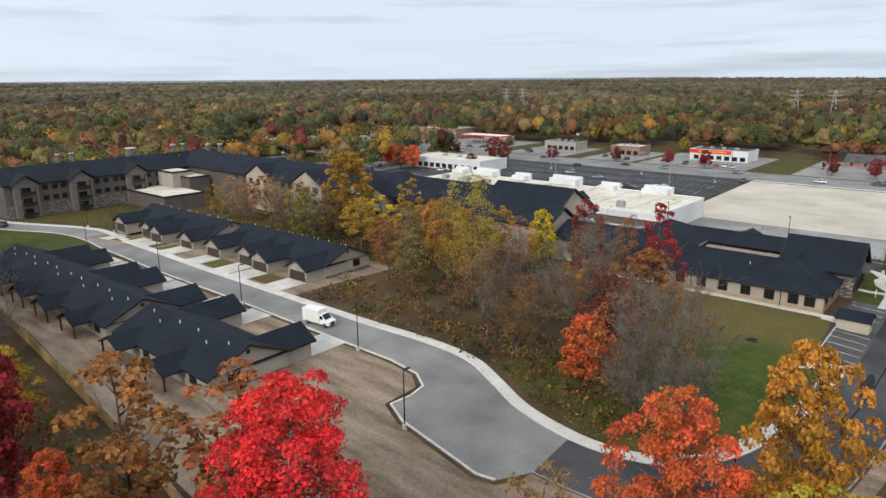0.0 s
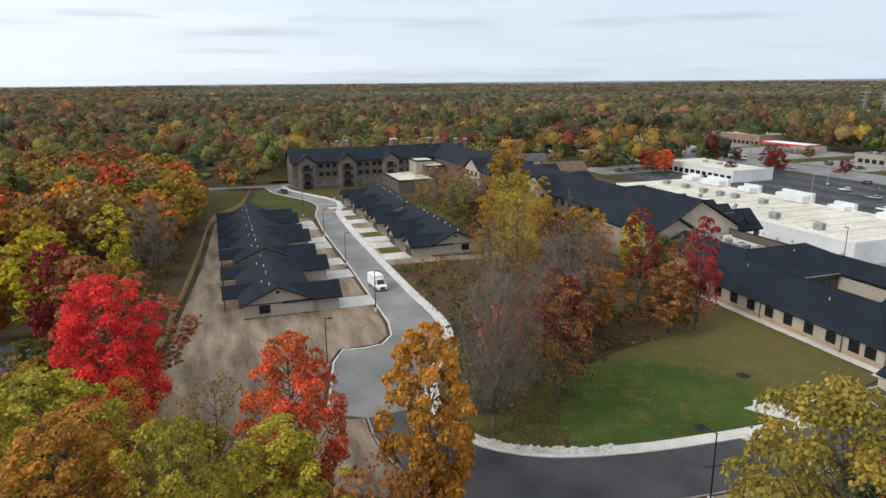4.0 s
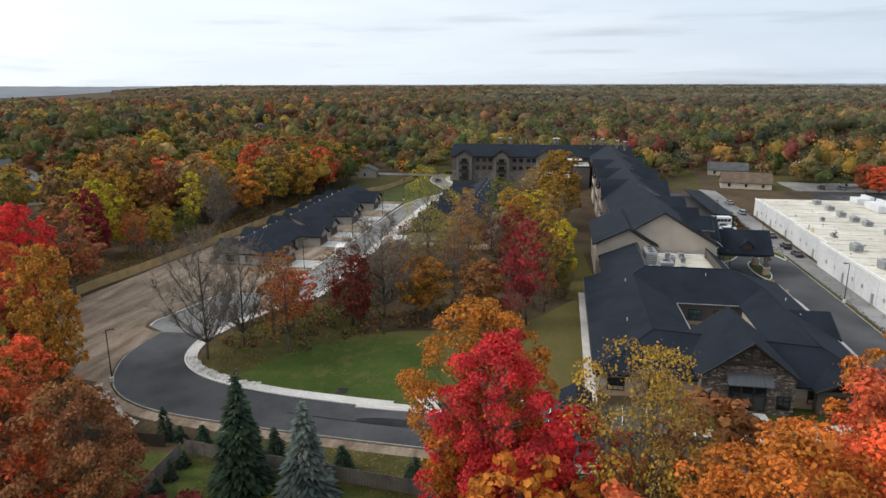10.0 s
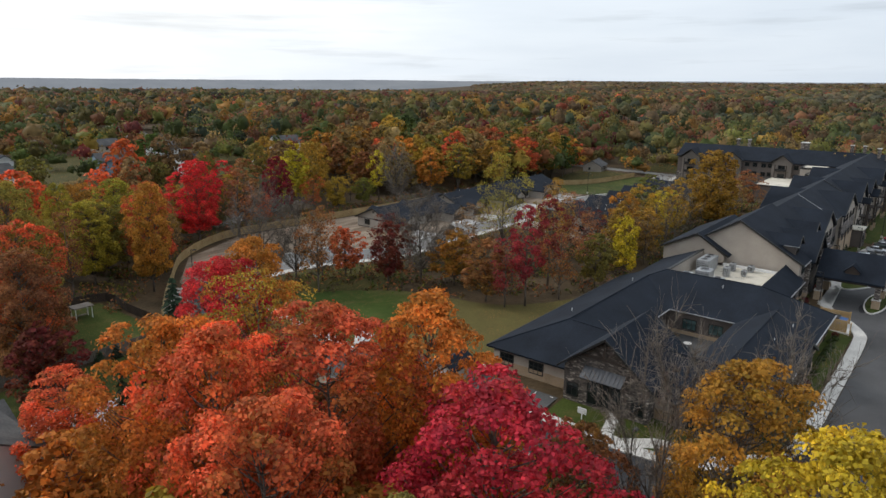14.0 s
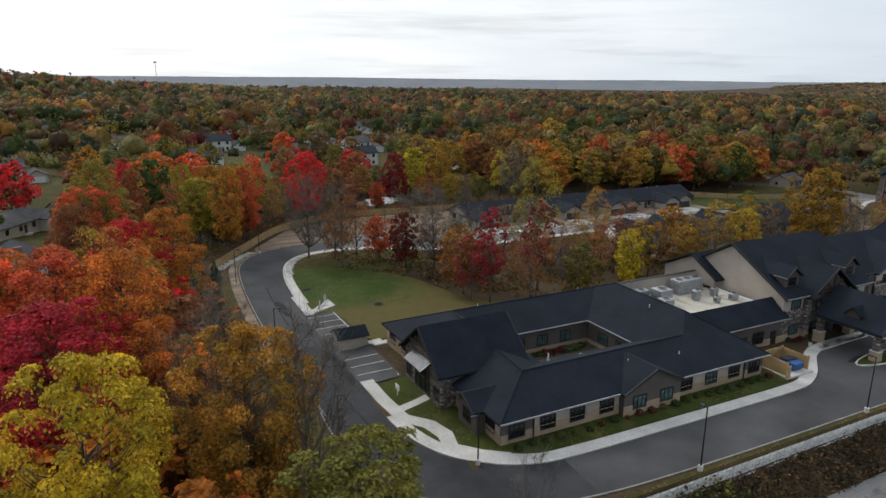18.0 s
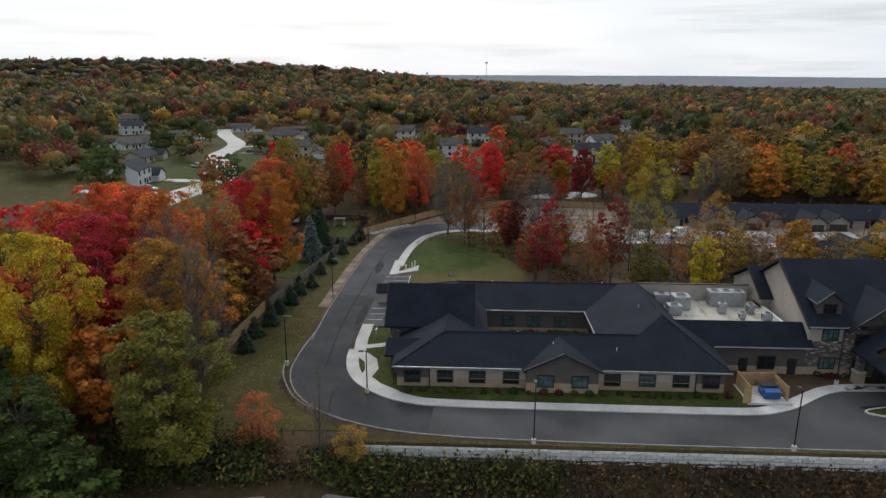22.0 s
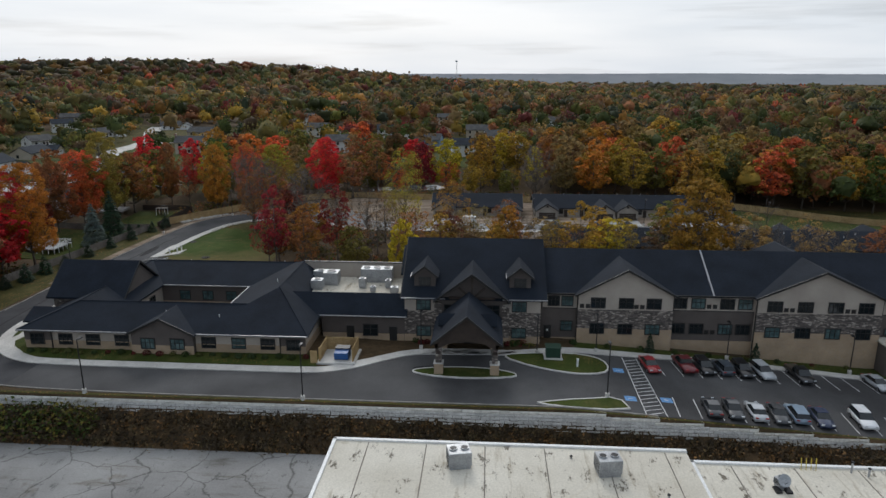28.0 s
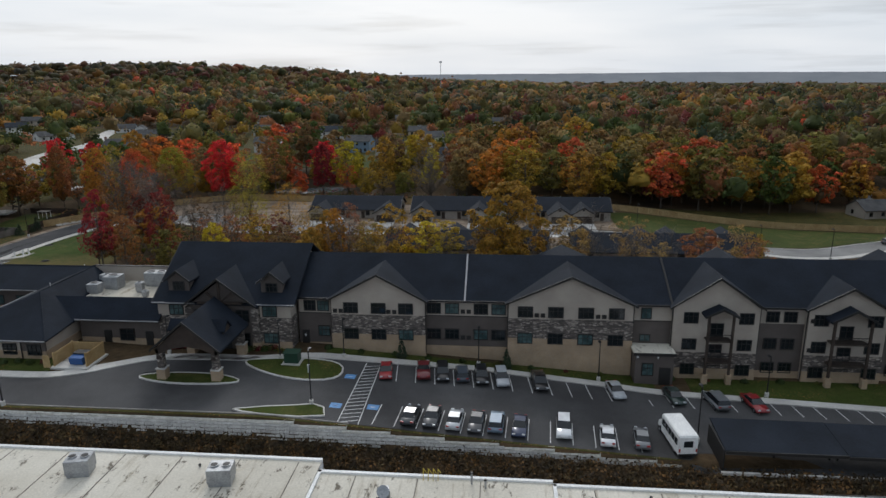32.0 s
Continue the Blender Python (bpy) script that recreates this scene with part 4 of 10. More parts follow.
    for wy in (-143.4, -139.4):
        window(b, (cx1 - 0.1, wy, 1.0), 2.2, 1.75, "w", 3, True)
        window(b, (cx0, wy, 1.0), 2.0, 1.75, "e", 2)
    # west front: stone-faced gabled entrance with a metal awning over tall glazing
    ex, yc, hw, top, ev = 18.3, -139.9, 6.1, 9.4, 4.6
    gable_wall(b, "x", ex, 24, yc, hw - 0.7, hw - 0.7, z0, ev + 0.1, top - 0.6, STONE, "stone_front")
    gable_roof(b, "x", ex - 0.8, 31.0, yc, hw, hw, ev, top, name="entrance_roof")
    gable_trim(b, "x", ex - 0.8, yc, hw, hw, ev, top)
    gable_wall(b, "x", 30.2, 30.6, yc, hw - 0.8, hw - 0.8, 3.6, ev + 0.2, top - 0.45, BROWN, "rear_gable")
    gable_trim(b, "x", 31.0, yc, hw, hw, ev, top)
    # timbers in the gable
    bm = bmesh.new()
    box(bm, ex - 0.55, yc - 3.0, 6.55, ex - 0.35, yc + 3.0, 6.85)
    box(bm, ex - 0.55, yc - 0.13, 6.85, ex - 0.35, yc + 0.13, 8.7)
    for s in (-1, 1):
        prism(bm, [(yc + s * 0.2, 6.85), (yc + s * 0.5, 6.85), (yc + s * 1.5, 7.9), (yc + s * 1.2, 7.95)], "x", ex - 0.55, ex - 0.35)
    part("truss", bm, WOOD_DARK, b)
    bm = bmesh.new()
    slab(bm, [(ex, yc - 2.6, 5.2), (ex, yc + 2.6, 5.2), (ex - 1.5, yc + 2.6, 4.2), (ex - 1.5, yc - 2.6, 4.2)], 0.08)
    part("awning", bm, ROOF_METAL, b, "standing-seam metal awning")
    for k in range(11):
        yy = yc - 2.6 + 5.2 * k / 10
        bm = bmesh.new()
        slab(bm, [(ex, yy - 0.03, 5.28), (ex, yy + 0.03, 5.28), (ex - 1.5, yy + 0.03, 4.28), (ex - 1.5, yy - 0.03, 4.28)], 0.08)
        part("awning_seam", bm, ROOF_METAL, b)
    for yy in (yc - 1.5, yc, yc + 1.5):
        window(b, (ex, yy, 0.35), 1.4, 3.2, "w", 1)
    for yy in (yc - 4.2, yc + 4.2):
        window(b, (ex, yy, 0.7), 1.6, 1.8, "w", 2)
    for yy in (-124.6, -129.2, -148.6, -153.6):
        window(b, (x0, yy, 0.75), 2.2, 1.75, "w", 3)
    # small gabled bay beside the south-west corner
    yy = -150.4
    wall_block(b, 19.2, yy - 2.2, x0 + 0.3, yy + 2.2, z0, E - 0.14, BROWN, "wall_bay")
    gable_roof(b, "x", 18.4, 25, yy, 2.8, 2.8, E - 0.02, 4.6, name="bay_roof")
    gable_trim(b, "x", 18.4, yy, 2.8, 2.8, E - 0.02, 4.6)
    window(b, (19.2, yy, 0.75), 1.9, 1.75, "w", 2)
    for px, py, pz in ((34.0, -127.0, 5.2), (52.6, -128.3, 5.7), (41.5, -153.0, 4.7), (55.5, -142.0, 6.5), (50.0, -153.5, 4.4)):
        bm = bmesh.new()
        tube(bm, (px, py, pz - 0.3), (px, py, pz + 0.75), 0.06, 0.06, 6)
        part("vent_pipe", bm, WHITE, b)
    return b


# ---- flat-roofed link with roof plant ----
def link_block():
    b = thing("link_building", (68, -140, 0.0), "flat white-roofed link building with plant on top", "building")
    wall_block(b, 57.6, -146.3, 76.8, -132.55, -1.3, 4.7, TAN)
    part("flat_roof", bm_box(57.7, -146.0, 4.7, 76.7, -132.6, 4.85), WHITE_ROOF, b)
    part("parapet", bm_box(76.3, -146.0, 4.7, 76.8, -132.6, 5.3), WHITE, b)
    # sloped passage on the front side
    wall_block(b, 64.5, -148.7, 77.6, -146.3, -1.3, 3.6, BROWN, "passage_wall")
    bm = bmesh.new()
    slab(bm, [(58.9, -146.3, 6.6), (78.1, -146.3, 6.6), (78.1, -149.7, 3.95), (63.6, -149.7, 3.95)], 0.24)
    part("passage_roof", bm, SHINGLE, b)
    part("roof_back", bm_box(59.2, -146.6, 3.5, 78.0, -146.32, 6.35), BROWN, b)
    gutter(b, 64.4, -149.75, 78.0, -149.75, 3.98)
    part("brick_base", bm_box(64.6, -148.82, -1.3, 77.5, -148.65, 0.7), BRICK_TAN, b)
    for wx in (69.0, 75.8):
        part("door", bm_box(wx - 0.6, -148.86, -0.4, wx + 0.6, -148.66, 1.9), TRIM, b)
    window(b, (72.2, -148.8, 0.3), 2.4, 2.0, "s", 2)
    return b


def roof_unit(at, size, legs=0.25, fans=1, label="grey rooftop air-conditioning unit", turn=0.0):
    w, d, h = size
    e = thing("rooftop_unit", at, label, "roof plant", "rooftop units")
    e.rotation_euler = (0, 0, radians(turn))
    bm = bmesh.new()
    box(bm, -w / 2, -d / 2, legs, w / 2, d / 2, legs + h)
    bmesh.ops.bevel(bm, geom=bm.edges[:], offset=0.04, segments=1, affect="EDGES")
    sub("housing", mesh_of(bm, "housing"), e).data.materials.append(METAL_GREY)
    sub("curb", mesh_of(bm_box(-w / 2 + 0.1, -d / 2 + 0.1, 0, w / 2 - 0.1, d / 2 - 0.1, legs + 0.02), "curb"), e).data.materials.append(METAL_GREY)
    for k in range(fans):
        bm = bmesh.new()
        cx = (k + 0.5) / fans * w - w / 2
        tube(bm, (cx, 0, legs + h - 0.02), (cx, 0, legs + h + 0.14), min(w / fans, d) * 0.36, min(w / fans, d) * 0.36, 12)
        sub("fan_ring", mesh_of(bm, "fan_ring"), e).data.materials.append(METAL_GREY)
        bm = bmesh.new()
        tube(bm, (cx, 0, legs + h + 0.11), (cx, 0, legs + h + 0.15), min(w / fans, d) * 0.30, min(w / fans, d) * 0.30, 12)
        sub("fan_grille", mesh_of(bm, "fan_grille"), e).data.materials.append(BLACK_METAL)
    bm = bmesh.new()
    for k in range(5):
        box(bm, -w / 2 - 0.03, -d / 2 + 0.1, legs + 0.15 + k * h / 6, -w / 2 + 0.02, d / 2 - 0.1, legs + 0.2 + k * h / 6)
    sub("louvre", mesh_of(bm, "louvre"), e).data.materials.append(BLACK_METAL)
    return e


# ---- the long gabled building ----
EAVE, BRIDGE_Z = 7.35, 12.3


def front_bay(b, x0, x1, apex, yf, base, stone=True, balcony=False):
    """A gabled bay on the front: tan siding over stone over brick."""
    c, h = (x0 + x1) / 2, (x1 - x0) / 2
    gable_wall(b, "y", yf, -145.0, c, h, h, base - 1.2, EAVE - 0.15, apex - 0.25, TAN)
    gable_roof(b, "y", yf - 0.6, -138.3, c, h + 0.6, h + 0.6, EAVE - 0.05, apex + 0.1, name="gable_roof")
    gable_trim(b, "y", yf - 0.6, c, h + 0.6, h + 0.6, EAVE - 0.05, apex + 0.1)
    if stone:
        lo = 1.75 if not balcony else -2.3
        part("stone_band", bm_box(x0 - 0.07, yf - 0.09, lo, x1 + 0.07, yf + 0.5, lo + (3.1 if not balcony else 2.5)), STONE, b)
        part("brick_base", bm_box(x0 - 0.08, yf - 0.11, base - 1.2, x1 + 0.08, yf + 0.5, lo), BRICK_TAN, b)
    for xx in (x0 - 0.12, x1 + 0.12):
        downpipe(b, xx, yf + 0.2, base - 0.5, EAVE - 0.3)


def balcony_stack(b, c, w, yf, base, floors, top):
    """Posts, decks and rails under a small gable."""
    y0 = yf - 1.7
    for xx in (c - w / 2, c + w / 2):
        part("post", bm_box(xx - 0.16, y0 - 0.16, base, xx + 0.16, y0 + 0.16, top), WOOD_DARK, b)
        part("pier", bm_box(xx - 0.38, y0 - 0.38, base - 0.4, xx + 0.38, y0 + 0.38, base + 1.5), BRICK_TAN, b)
    for z in floors:
        part("deck", bm_box(c - w / 2, y0, z - 0.22, c + w / 2, yf, z), WOOD_DARK, b)
        bm = bmesh.new()
        box(bm, c - w / 2, y0 - 0.04, z + 0.95, c + w / 2, y0 + 0.04, z + 1.03)
        n = int(w / 0.16)
        for k in range(n + 1):
            xx = c - w / 2 + w * k / n
            box(bm, xx - 0.015, y0 - 0.015, z, xx + 0.015, y0 + 0.015, z + 0.96)
        part("railing", bm, BLACK_METAL, b)
        window(b, (c, yf, z + 0.05), 1.9, 2.1, "s", 2)
    window(b, (c, yf, base + 0.1), 1.9, 2.1, "s", 2)
    gable_roof(b, "y", y0 - 0.6, yf + 2.0, c, w / 2 + 0.7, w / 2 + 0.7, top, top + w * 0.36, name="balcony_roof")
    gable_trim(b, "y", y0 - 0.6, c, w / 2 + 0.7, w / 2 + 0.7, top, top + w * 0.36)


def wall_vents(b, x, y, z):
    """Two square grilles side by side under the window line."""
    for dx in (-0.45, 0.45):
        part("vent", lattice_grille(x + dx, y, z), TRIM, b)


def lattice_grille(x, y, z, h=0.33):
    bm = bm_box(x - h, y - 0.05, z - h, x + h, y + 0.02, z + h)
    for k in range(4):
        box(bm, x - h + 0.06, y - 0.08, z - h + 0.08 + k * 0.15, x + h - 0.06, y - 0.052, z - h + 0.14 + k * 0.15)
    return bm


GABLE_GREY = striped("grey_brown_siding", (0.15, 0.13, 0.115), (0.20, 0.175, 0.155), 0.18)


def long_building():
    b = thing("apartment_building", (150, -138, -4.0), "long gabled apartment building in tan siding, stone and brick", "building")
    yf, yb = -145.9, -130.2
    # higher west block
    bm = bmesh.new()
    prism(bm, [(-148.5, -1.5), (-124.6, -1.5), (-124.6, 6.1), (-131.6, 9.5), (-137.9, 13.2), (-148.5, 6.9)], "x", 77.7, 98.5)
    part("wall", bm, TAN, b)
    bm = bmesh.new()
    slab(bm, [(77.2, -137.9, 13.75), (99.6, -137.9, 13.75), (99.6, -149.4, 7.0), (77.2, -149.4, 7.0)], 0.3)
    slab(bm, [(77.2, -137.9, 13.75), (99.6, -137.9, 13.75), (99.6, -131.4, 9.75), (77.2, -131.4, 9.75)], 0.3)
    part("roof", bm, SHINGLE, b)
    bm = bmesh.new()
    prism(bm, [(-137.9, 13.78), (-149.4, 7.03), (-149.4, 6.7), (-137.9, 13.4)], "x", 77.05, 77.2)
    prism(bm, [(-137.9, 13.78), (-131.4, 9.78), (-131.4, 9.4), (-137.9, 13.4)], "x", 77.05, 77.2)
    part("barge_board", bm, TRIM, b)
    gable_wall(b, "x", 76.3, 77.8, -130.9, 5.0, 6.4, 3.0, 6.7, 10.0, TAN)
    gable_roof(b, "x", 75.6, 99.3, -130.9, 6.0, 7.1, 6.95, 10.5, name="rear_roof")
    gable_trim(b, "x", 75.6, -130.9, 6.0, 7.1, 6.95, 10.5)
    gutter(b, 77.2, -149.47, 84.0, -149.47, 7.02)
    gutter(b, 92.8, -149.47, 99.6, -149.47, 7.02)
    for x0, x1, wx in ((77.6, 83.0, 80.6), (93.6, 98.6, 95.4)):
        part("stone_band", bm_box(x0, -148.68, -1.5, x1, -148.3, 4.6), STONE, b)
        part("wall", bm_box(x0 + 0.03, -148.6, 4.6, x1 - 0.03, -148.3, 6.75), TAN, b)
        part("brick_base", bm_box(x0 - 0.04, -148.74, -1.5, x1 + 0.04, -148.4, 0.75), BRICK_TAN, b)
        for z in (0.45, 4.72):
            window(b, (wx, -148.62 - (0.1 if z < 1 else 0), z), 2.3, 1.75, "s", 3, True)
        downpipe(b, x1 + 0.1 if x0 < 80 else x0 - 0.1, -148.8, -0.5, 6.7)
    # stone return wall towards the recess
    part("stone_band", bm_box(98.5, -148.6, -1.5, 98.72, -145.8, 4.6), STONE, b)
    part("wall", bm_box(98.46, -148.55, 4.6, 98.68, -145.8, 6.75), TAN, b)
    # timbered entrance gable
    gable_wall(b, "y", -149.2, -147, 88.1, 5.2, 5.2, -1.0, 6.6, 10.6, BROWN)
    gable_roof(b, "y", -150.2, -139.0, 88.1, 5.9, 5.9, 6.75, 11.2, name="entrance_roof")
    gable_trim(b, "y", -150.2, 88.1, 5.9, 5.9, 6.75, 11.2)
    for k in (-1, 1):
        window(b, (88.1 + k * 3.2, -149.2, 4.0), 2.2, 2.0, "s", 2)
        window(b, (88.1 + k * 3.2, -149.2, -0.1), 2.0, 2.4, "s", 2)
        part("stone_pier", bm_box(88.1 + k * 5.2 - 0.55, -149.4, -1, 88.1 + k * 5.2 + 0.55, -147.6, 6.3), STONE, b)
        part("brick_base", bm_box(88.1 + k * 5.2 - 0.62, -149.48, -1.5, 88.1 + k * 5.2 + 0.62, -147.6, 0.75), BRICK_TAN, b)
    part("door", bm_box(86.9, -149.3, -0.5, 89.3, -149.1, 2.1), TRIM, b, "dark glazed double entrance door")
    bm = bmesh.new()
    box(bm, 84.6, -149.9, 7.05, 91.6, -149.65, 7.4)
    box(bm, 87.95, -149.9, 7.4, 88.25, -149.65, 10.5)
    for k in (-1, 1):
        prism(bm, [(88.1 + k * 0.15, 7.45), (88.1 + k * 0.55, 7.45), (88.1 + k * 2.1, 8.75), (88.1 + k * 1.9, 9.0)], "y", -149.88, -149.67)
    part("truss", bm, WOOD_DARK, b)
    # dormers
    for c in (80.7, 95.5):
        gable_wall(b, "y", -147.3, -141, c, 1.65, 1.65, 7.6, 9.95, 11.2, BROWN, "dormer_wall")
        gable_roof(b, "y", -147.9, -139.8, c, 2.15, 2.15, 9.9, 11.65, 0.2, name="dormer_roof")
        gable_trim(b, "y", -147.9, c, 2.15, 2.15, 9.9, 11.65)
        part("dormer_flashing", bm_box(c - 2.2, -147.96, 9.8, c - 2.1, -145.4, 9.92), GUTTER, b)
        window(b, (c, -147.3, 8.25), 1.9, 1.5, "s", 3)
    # main range
    bm = bmesh.new()
    prism(bm, [(yf, -5.5), (yb, -5.5), (yb, 7.2), (-138, 11.9), (yf, 7.2)], "x", 99.0, 244.0)
    part("wall", bm, BROWN, b)
    gable_roof(b, "x", 99.0, 250.0, -138, 8.8, 8.8, EAVE, BRIDGE_Z, name="roof")
    gutter(b, 99.6, -146.85, 230, -146.85, EAVE + 0.03, TRIM)
    gutter(b, 99.6, -129.15, 230, -129.15, EAVE + 0.03, TRIM)
    bm = bmesh.new()
    slab(bm, [(124.95, -138, BRIDGE_Z + 0.04), (125.2, -138, BRIDGE_Z + 0.04), (125.2, -146.8, EAVE + 0.04), (124.95, -146.8, EAVE + 0.04)], 0.06)
    part("flashing", bm, GUTTER, b, "pale metal roof flashing strip")
    bm = bmesh.new()
    tube(bm, (155.4, -138.1, BRIDGE_Z + 0.02), (155.6, -146.7, EAVE + 0.05), 0.16, 0.16, 6)
    part("ridge_cap", bm, TRIM, b)
    wall_block(b, 99.2, yf - 0.05, 230, yf + 0.1, 4.6, EAVE - 0.2, TAN, "upper_wall")
    part("brick_base", bm_box(99.2, yf - 0.1, -5.5, 156, yf + 0.1, -0.3), BRICK_TAN, b)
    part("brick_base", bm_box(156, yf - 0.1, -5.5, 230, yf + 0.1, -2.9), BRICK_TAN, b)
    front_bay(b, 104.6, 119.0, 11.4, -147.0, -0.6)
    front_bay(b, 131.7, 150.0, 11.6, -147.0, -2.6)
    front_bay(b, 155.8, 168.0, 11.8, -147.0, -4.0, balcony=True)
    front_bay(b, 174.8, 185.6, 10.6, -147.0, -4.0, balcony=True)
    front_bay(b, 196.0, 210.0, 11.4, -147.0, -4.0, balcony=True)
    balcony_stack(b, 162.1, 3.4, -147.0, -4.0, (-0.6, 2.7), 6.6)
    balcony_stack(b, 180.2, 5.0, -147.0, -4.0, (-0.6, 2.7), 6.2)
    balcony_stack(b, 203.0, 4.0, -147.0, -4.0, (-0.6, 2.7), 6.4)
    for wx in (107.6, 111.9, 116.1):
        window(b, (wx, -147.0, 5.08), 2.3, 1.75, "s", 2 if wx > 110 else 3, False)
        window(b, (wx, -147.1, 0.9), 2.3, 1.75, "s", 3, wx > 112)
    for wx in (134.2, 138.7, 143.15, 147.6):
        window(b, (wx, -147.0, 5.05), 2.3, 1.75, "s", 3)
        window(b, (wx, -147.1, 0.9), 2.3, 1.75, "s", 3, wx in (134.2, 143.15))
    for vx in (105.6, 113.9, 136.35, 145.35):
        wall_vents(b, vx, -147.0, 5.42)
    for wx in (100.9, 103.0, 120.3, 123.1, 127.5, 130.2):
        window(b, (wx, yf - 0.05, 4.93), 2.2 if wx > 119 else 1.9, 1.75, "s", 3, wx in (103.0, 123.1, 130.2))
        if wx != 100.9:
            window(b, (wx, yf - 0.05, 0.8), 2.2 if wx > 119 else 1.9, 1.7, "s", 3, wx in (103.0, 127.5))
    wall_vents(b, 125.2, yf - 0.05, 5.35)
    wall_vents(b, 125.2, yf - 0.02, 1.1)
    window(b, (152.1, yf - 0.05, 4.85), 1.55, 1.8, "s", 2, True)
    window(b, (152.1, yf - 0.02, 1.25), 1.6, 1.15, "s", 2, True)
    part("belt_board", bm_box(99.2, yf - 0.09, 4.55, 104.6, yf - 0.02, 4.68), TRIM, b)
    part("belt_board", bm_box(119.1, yf - 0.09, 4.55, 131.6, yf - 0.02, 4.68), TRIM, b)
    part("belt_board", bm_box(150.1, yf - 0.09, 4.5, 155.7, yf - 0.02, 4.63), TRIM, b)
    for c in (158.3, 166.2, 176.6, 184.0):
        for z in (-3.3, 0.6, 4.75):
            window(b, (c, -147.0 - (0.1 if z < 0 else 0), z), 2.1, 1.75, "s", 3)
    for wx in (170.2, 172.7, 187.8, 190.8, 193.4, 213, 216.5, 220, 223.5):
        for z in (-3.2, 0.6, 4.8):
            window(b, (wx, yf - 0.06, z), 1.9, 1.7, "s", 3)
    for z in (0.4, 4.9):
        part("vent", lattice_grille(175.4, -147.0, z + 0.6), TRIM, b)
    # back of the range: bays and windows towards the woods
    for x0, x1 in ((131.7, 150.0), (160, 174), (186, 200)):
        c, h = (x0 + x1) / 2, (x1 - x0) / 2
        gable_wall(b, "y", -129.0, -131, c, h, h, -5, EAVE - 0.15, 11.2, TAN)
        gable_roof(b, "y", -128.4, -137.7, c, h + 0.6, h + 0.6, EAVE - 0.05, 11.6, name="gable_roof")
        gable_trim(b, "y", -128.4, c, h + 0.6, h + 0.6, EAVE - 0.05, 11.6)
        for k in (-0.6, 0, 0.6):
            for z in (0.8, 4.75):
                window(b, (c + k * h, -129.0, z), 2.1, 1.75, "n", 2)
    for wx in (101.5, 106.0, 110.5, 115.0, 121.5, 125.3, 129, 152.5, 156, 177, 181, 203, 208):
        for z in (0.8, 4.75):
            window(b, (wx, yb, z), 1.9, 1.7, "n", 2)
    # low entrance block with a pale flat roof
    part("entrance_block", bm_box(150.2, -149.6, -5.0, 155.7, -146, 0.75), BROWN, b)
    part("flat_roof", bm_box(149.9, -149.9, 0.75, 155.9, -145.96, 1.0), WHITE_ROOF, b)
    part("roof_edge", bm_box(149.86, -149.96, 0.62, 155.94, -149.9, 1.08), TRIM, b)
    for lx in (150.5, 153.4):
        part("wall_light", bm_box(lx - 0.12, -149.75, 0.2, lx + 0.12, -149.6, 0.42), WHITE, b)
    window(b, (152.0, -149.6, -2.6), 1.7, 2.0, "s", 2, True)
    part("door", bm_box(153.7, -149.68, -4.2, 155.3, -149.55, -1.3), TRIM, b)
    part("door", bm_box(99.5, yf - 0.2, -0.5, 100.6, yf - 0.02, 1.7), TRIM, b)
    part("door_notice", bm_box(99.9, yf - 0.215, 0.75, 100.15, yf - 0.2, 1.1), WHITE, b)
    # end wing towards the north
    ex0, ex1 = 241.0, 260.0
    bm = bmesh.new()
    prism(bm, [(ex0, -5), (ex1, -5), (ex1, 6.4), ((ex0 + ex1) / 2, 10.9), (ex0, 6.4)], "y", -147, -67.5)
    part("wall", bm, BROWN, b)
    gable_roof(b, "y", -148, -66.8, (ex0 + ex1) / 2, 10.2, 10.2, EAVE - 0.4, BRIDGE_Z - 0.6, name="roof")
    gable_trim(b, "y", -66.8, (ex0 + ex1) / 2, 10.2, 10.2, EAVE - 0.4, BRIDGE_Z - 0.6)
    for c in (-73.5, -90.5, -109.5):
        gable_wall(b, "x", ex0 - 1.4, ex0 + 2, c, 3.6, 3.6, -4.5, EAVE - 0.6, 9.6, GABLE_GREY)
        gable_roof(b, "x", ex0 - 2.6, ex0 + 8, c, 4.5, 4.5, EAVE - 0.5, 10.2, name="gable_roof")
        gable_trim(b, "x", ex0 - 2.6, c, 4.5, 4.5, EAVE - 0.5, 10.2)
        for z in (-3.1, 0.3, 3.7):
            part("balcony", bm_box(ex0 - 3.1, c - 2.0, z - 0.2, ex0 - 1.4, c + 2.0, z), WOOD_DARK, b)
            part("railing", bm_box(ex0 - 3.1, c - 2.0, z + 0.1, ex0 - 3.02, c + 2.0, z + 1.0), BLACK_METAL, b)
            window(b, (ex0 - 1.4, c, z + 0.1), 2.6, 2.1, "w", 2)
        for yy in (c - 2.1, c + 2.1):
            part("post", bm_box(ex0 - 3.1, yy - 0.15, -3.2, ex0 - 2.8, yy + 0.15, 6.2), WOOD_DARK, b)
    for yy in (-79.5, -82.5, -85.2, -96.2, -99.2, -102.5, -105.0, -114.5, -118, -122):
        for z in (-2.4, 0.9, 4.4):
            window(b, (ex0, yy, z), 1.8, 1.7, "w", 2)
    part("stone_band", bm_box(ex0 - 0.2, -147, -5, ex0 + 0.05, -67.4, 0.2), STONE, b)
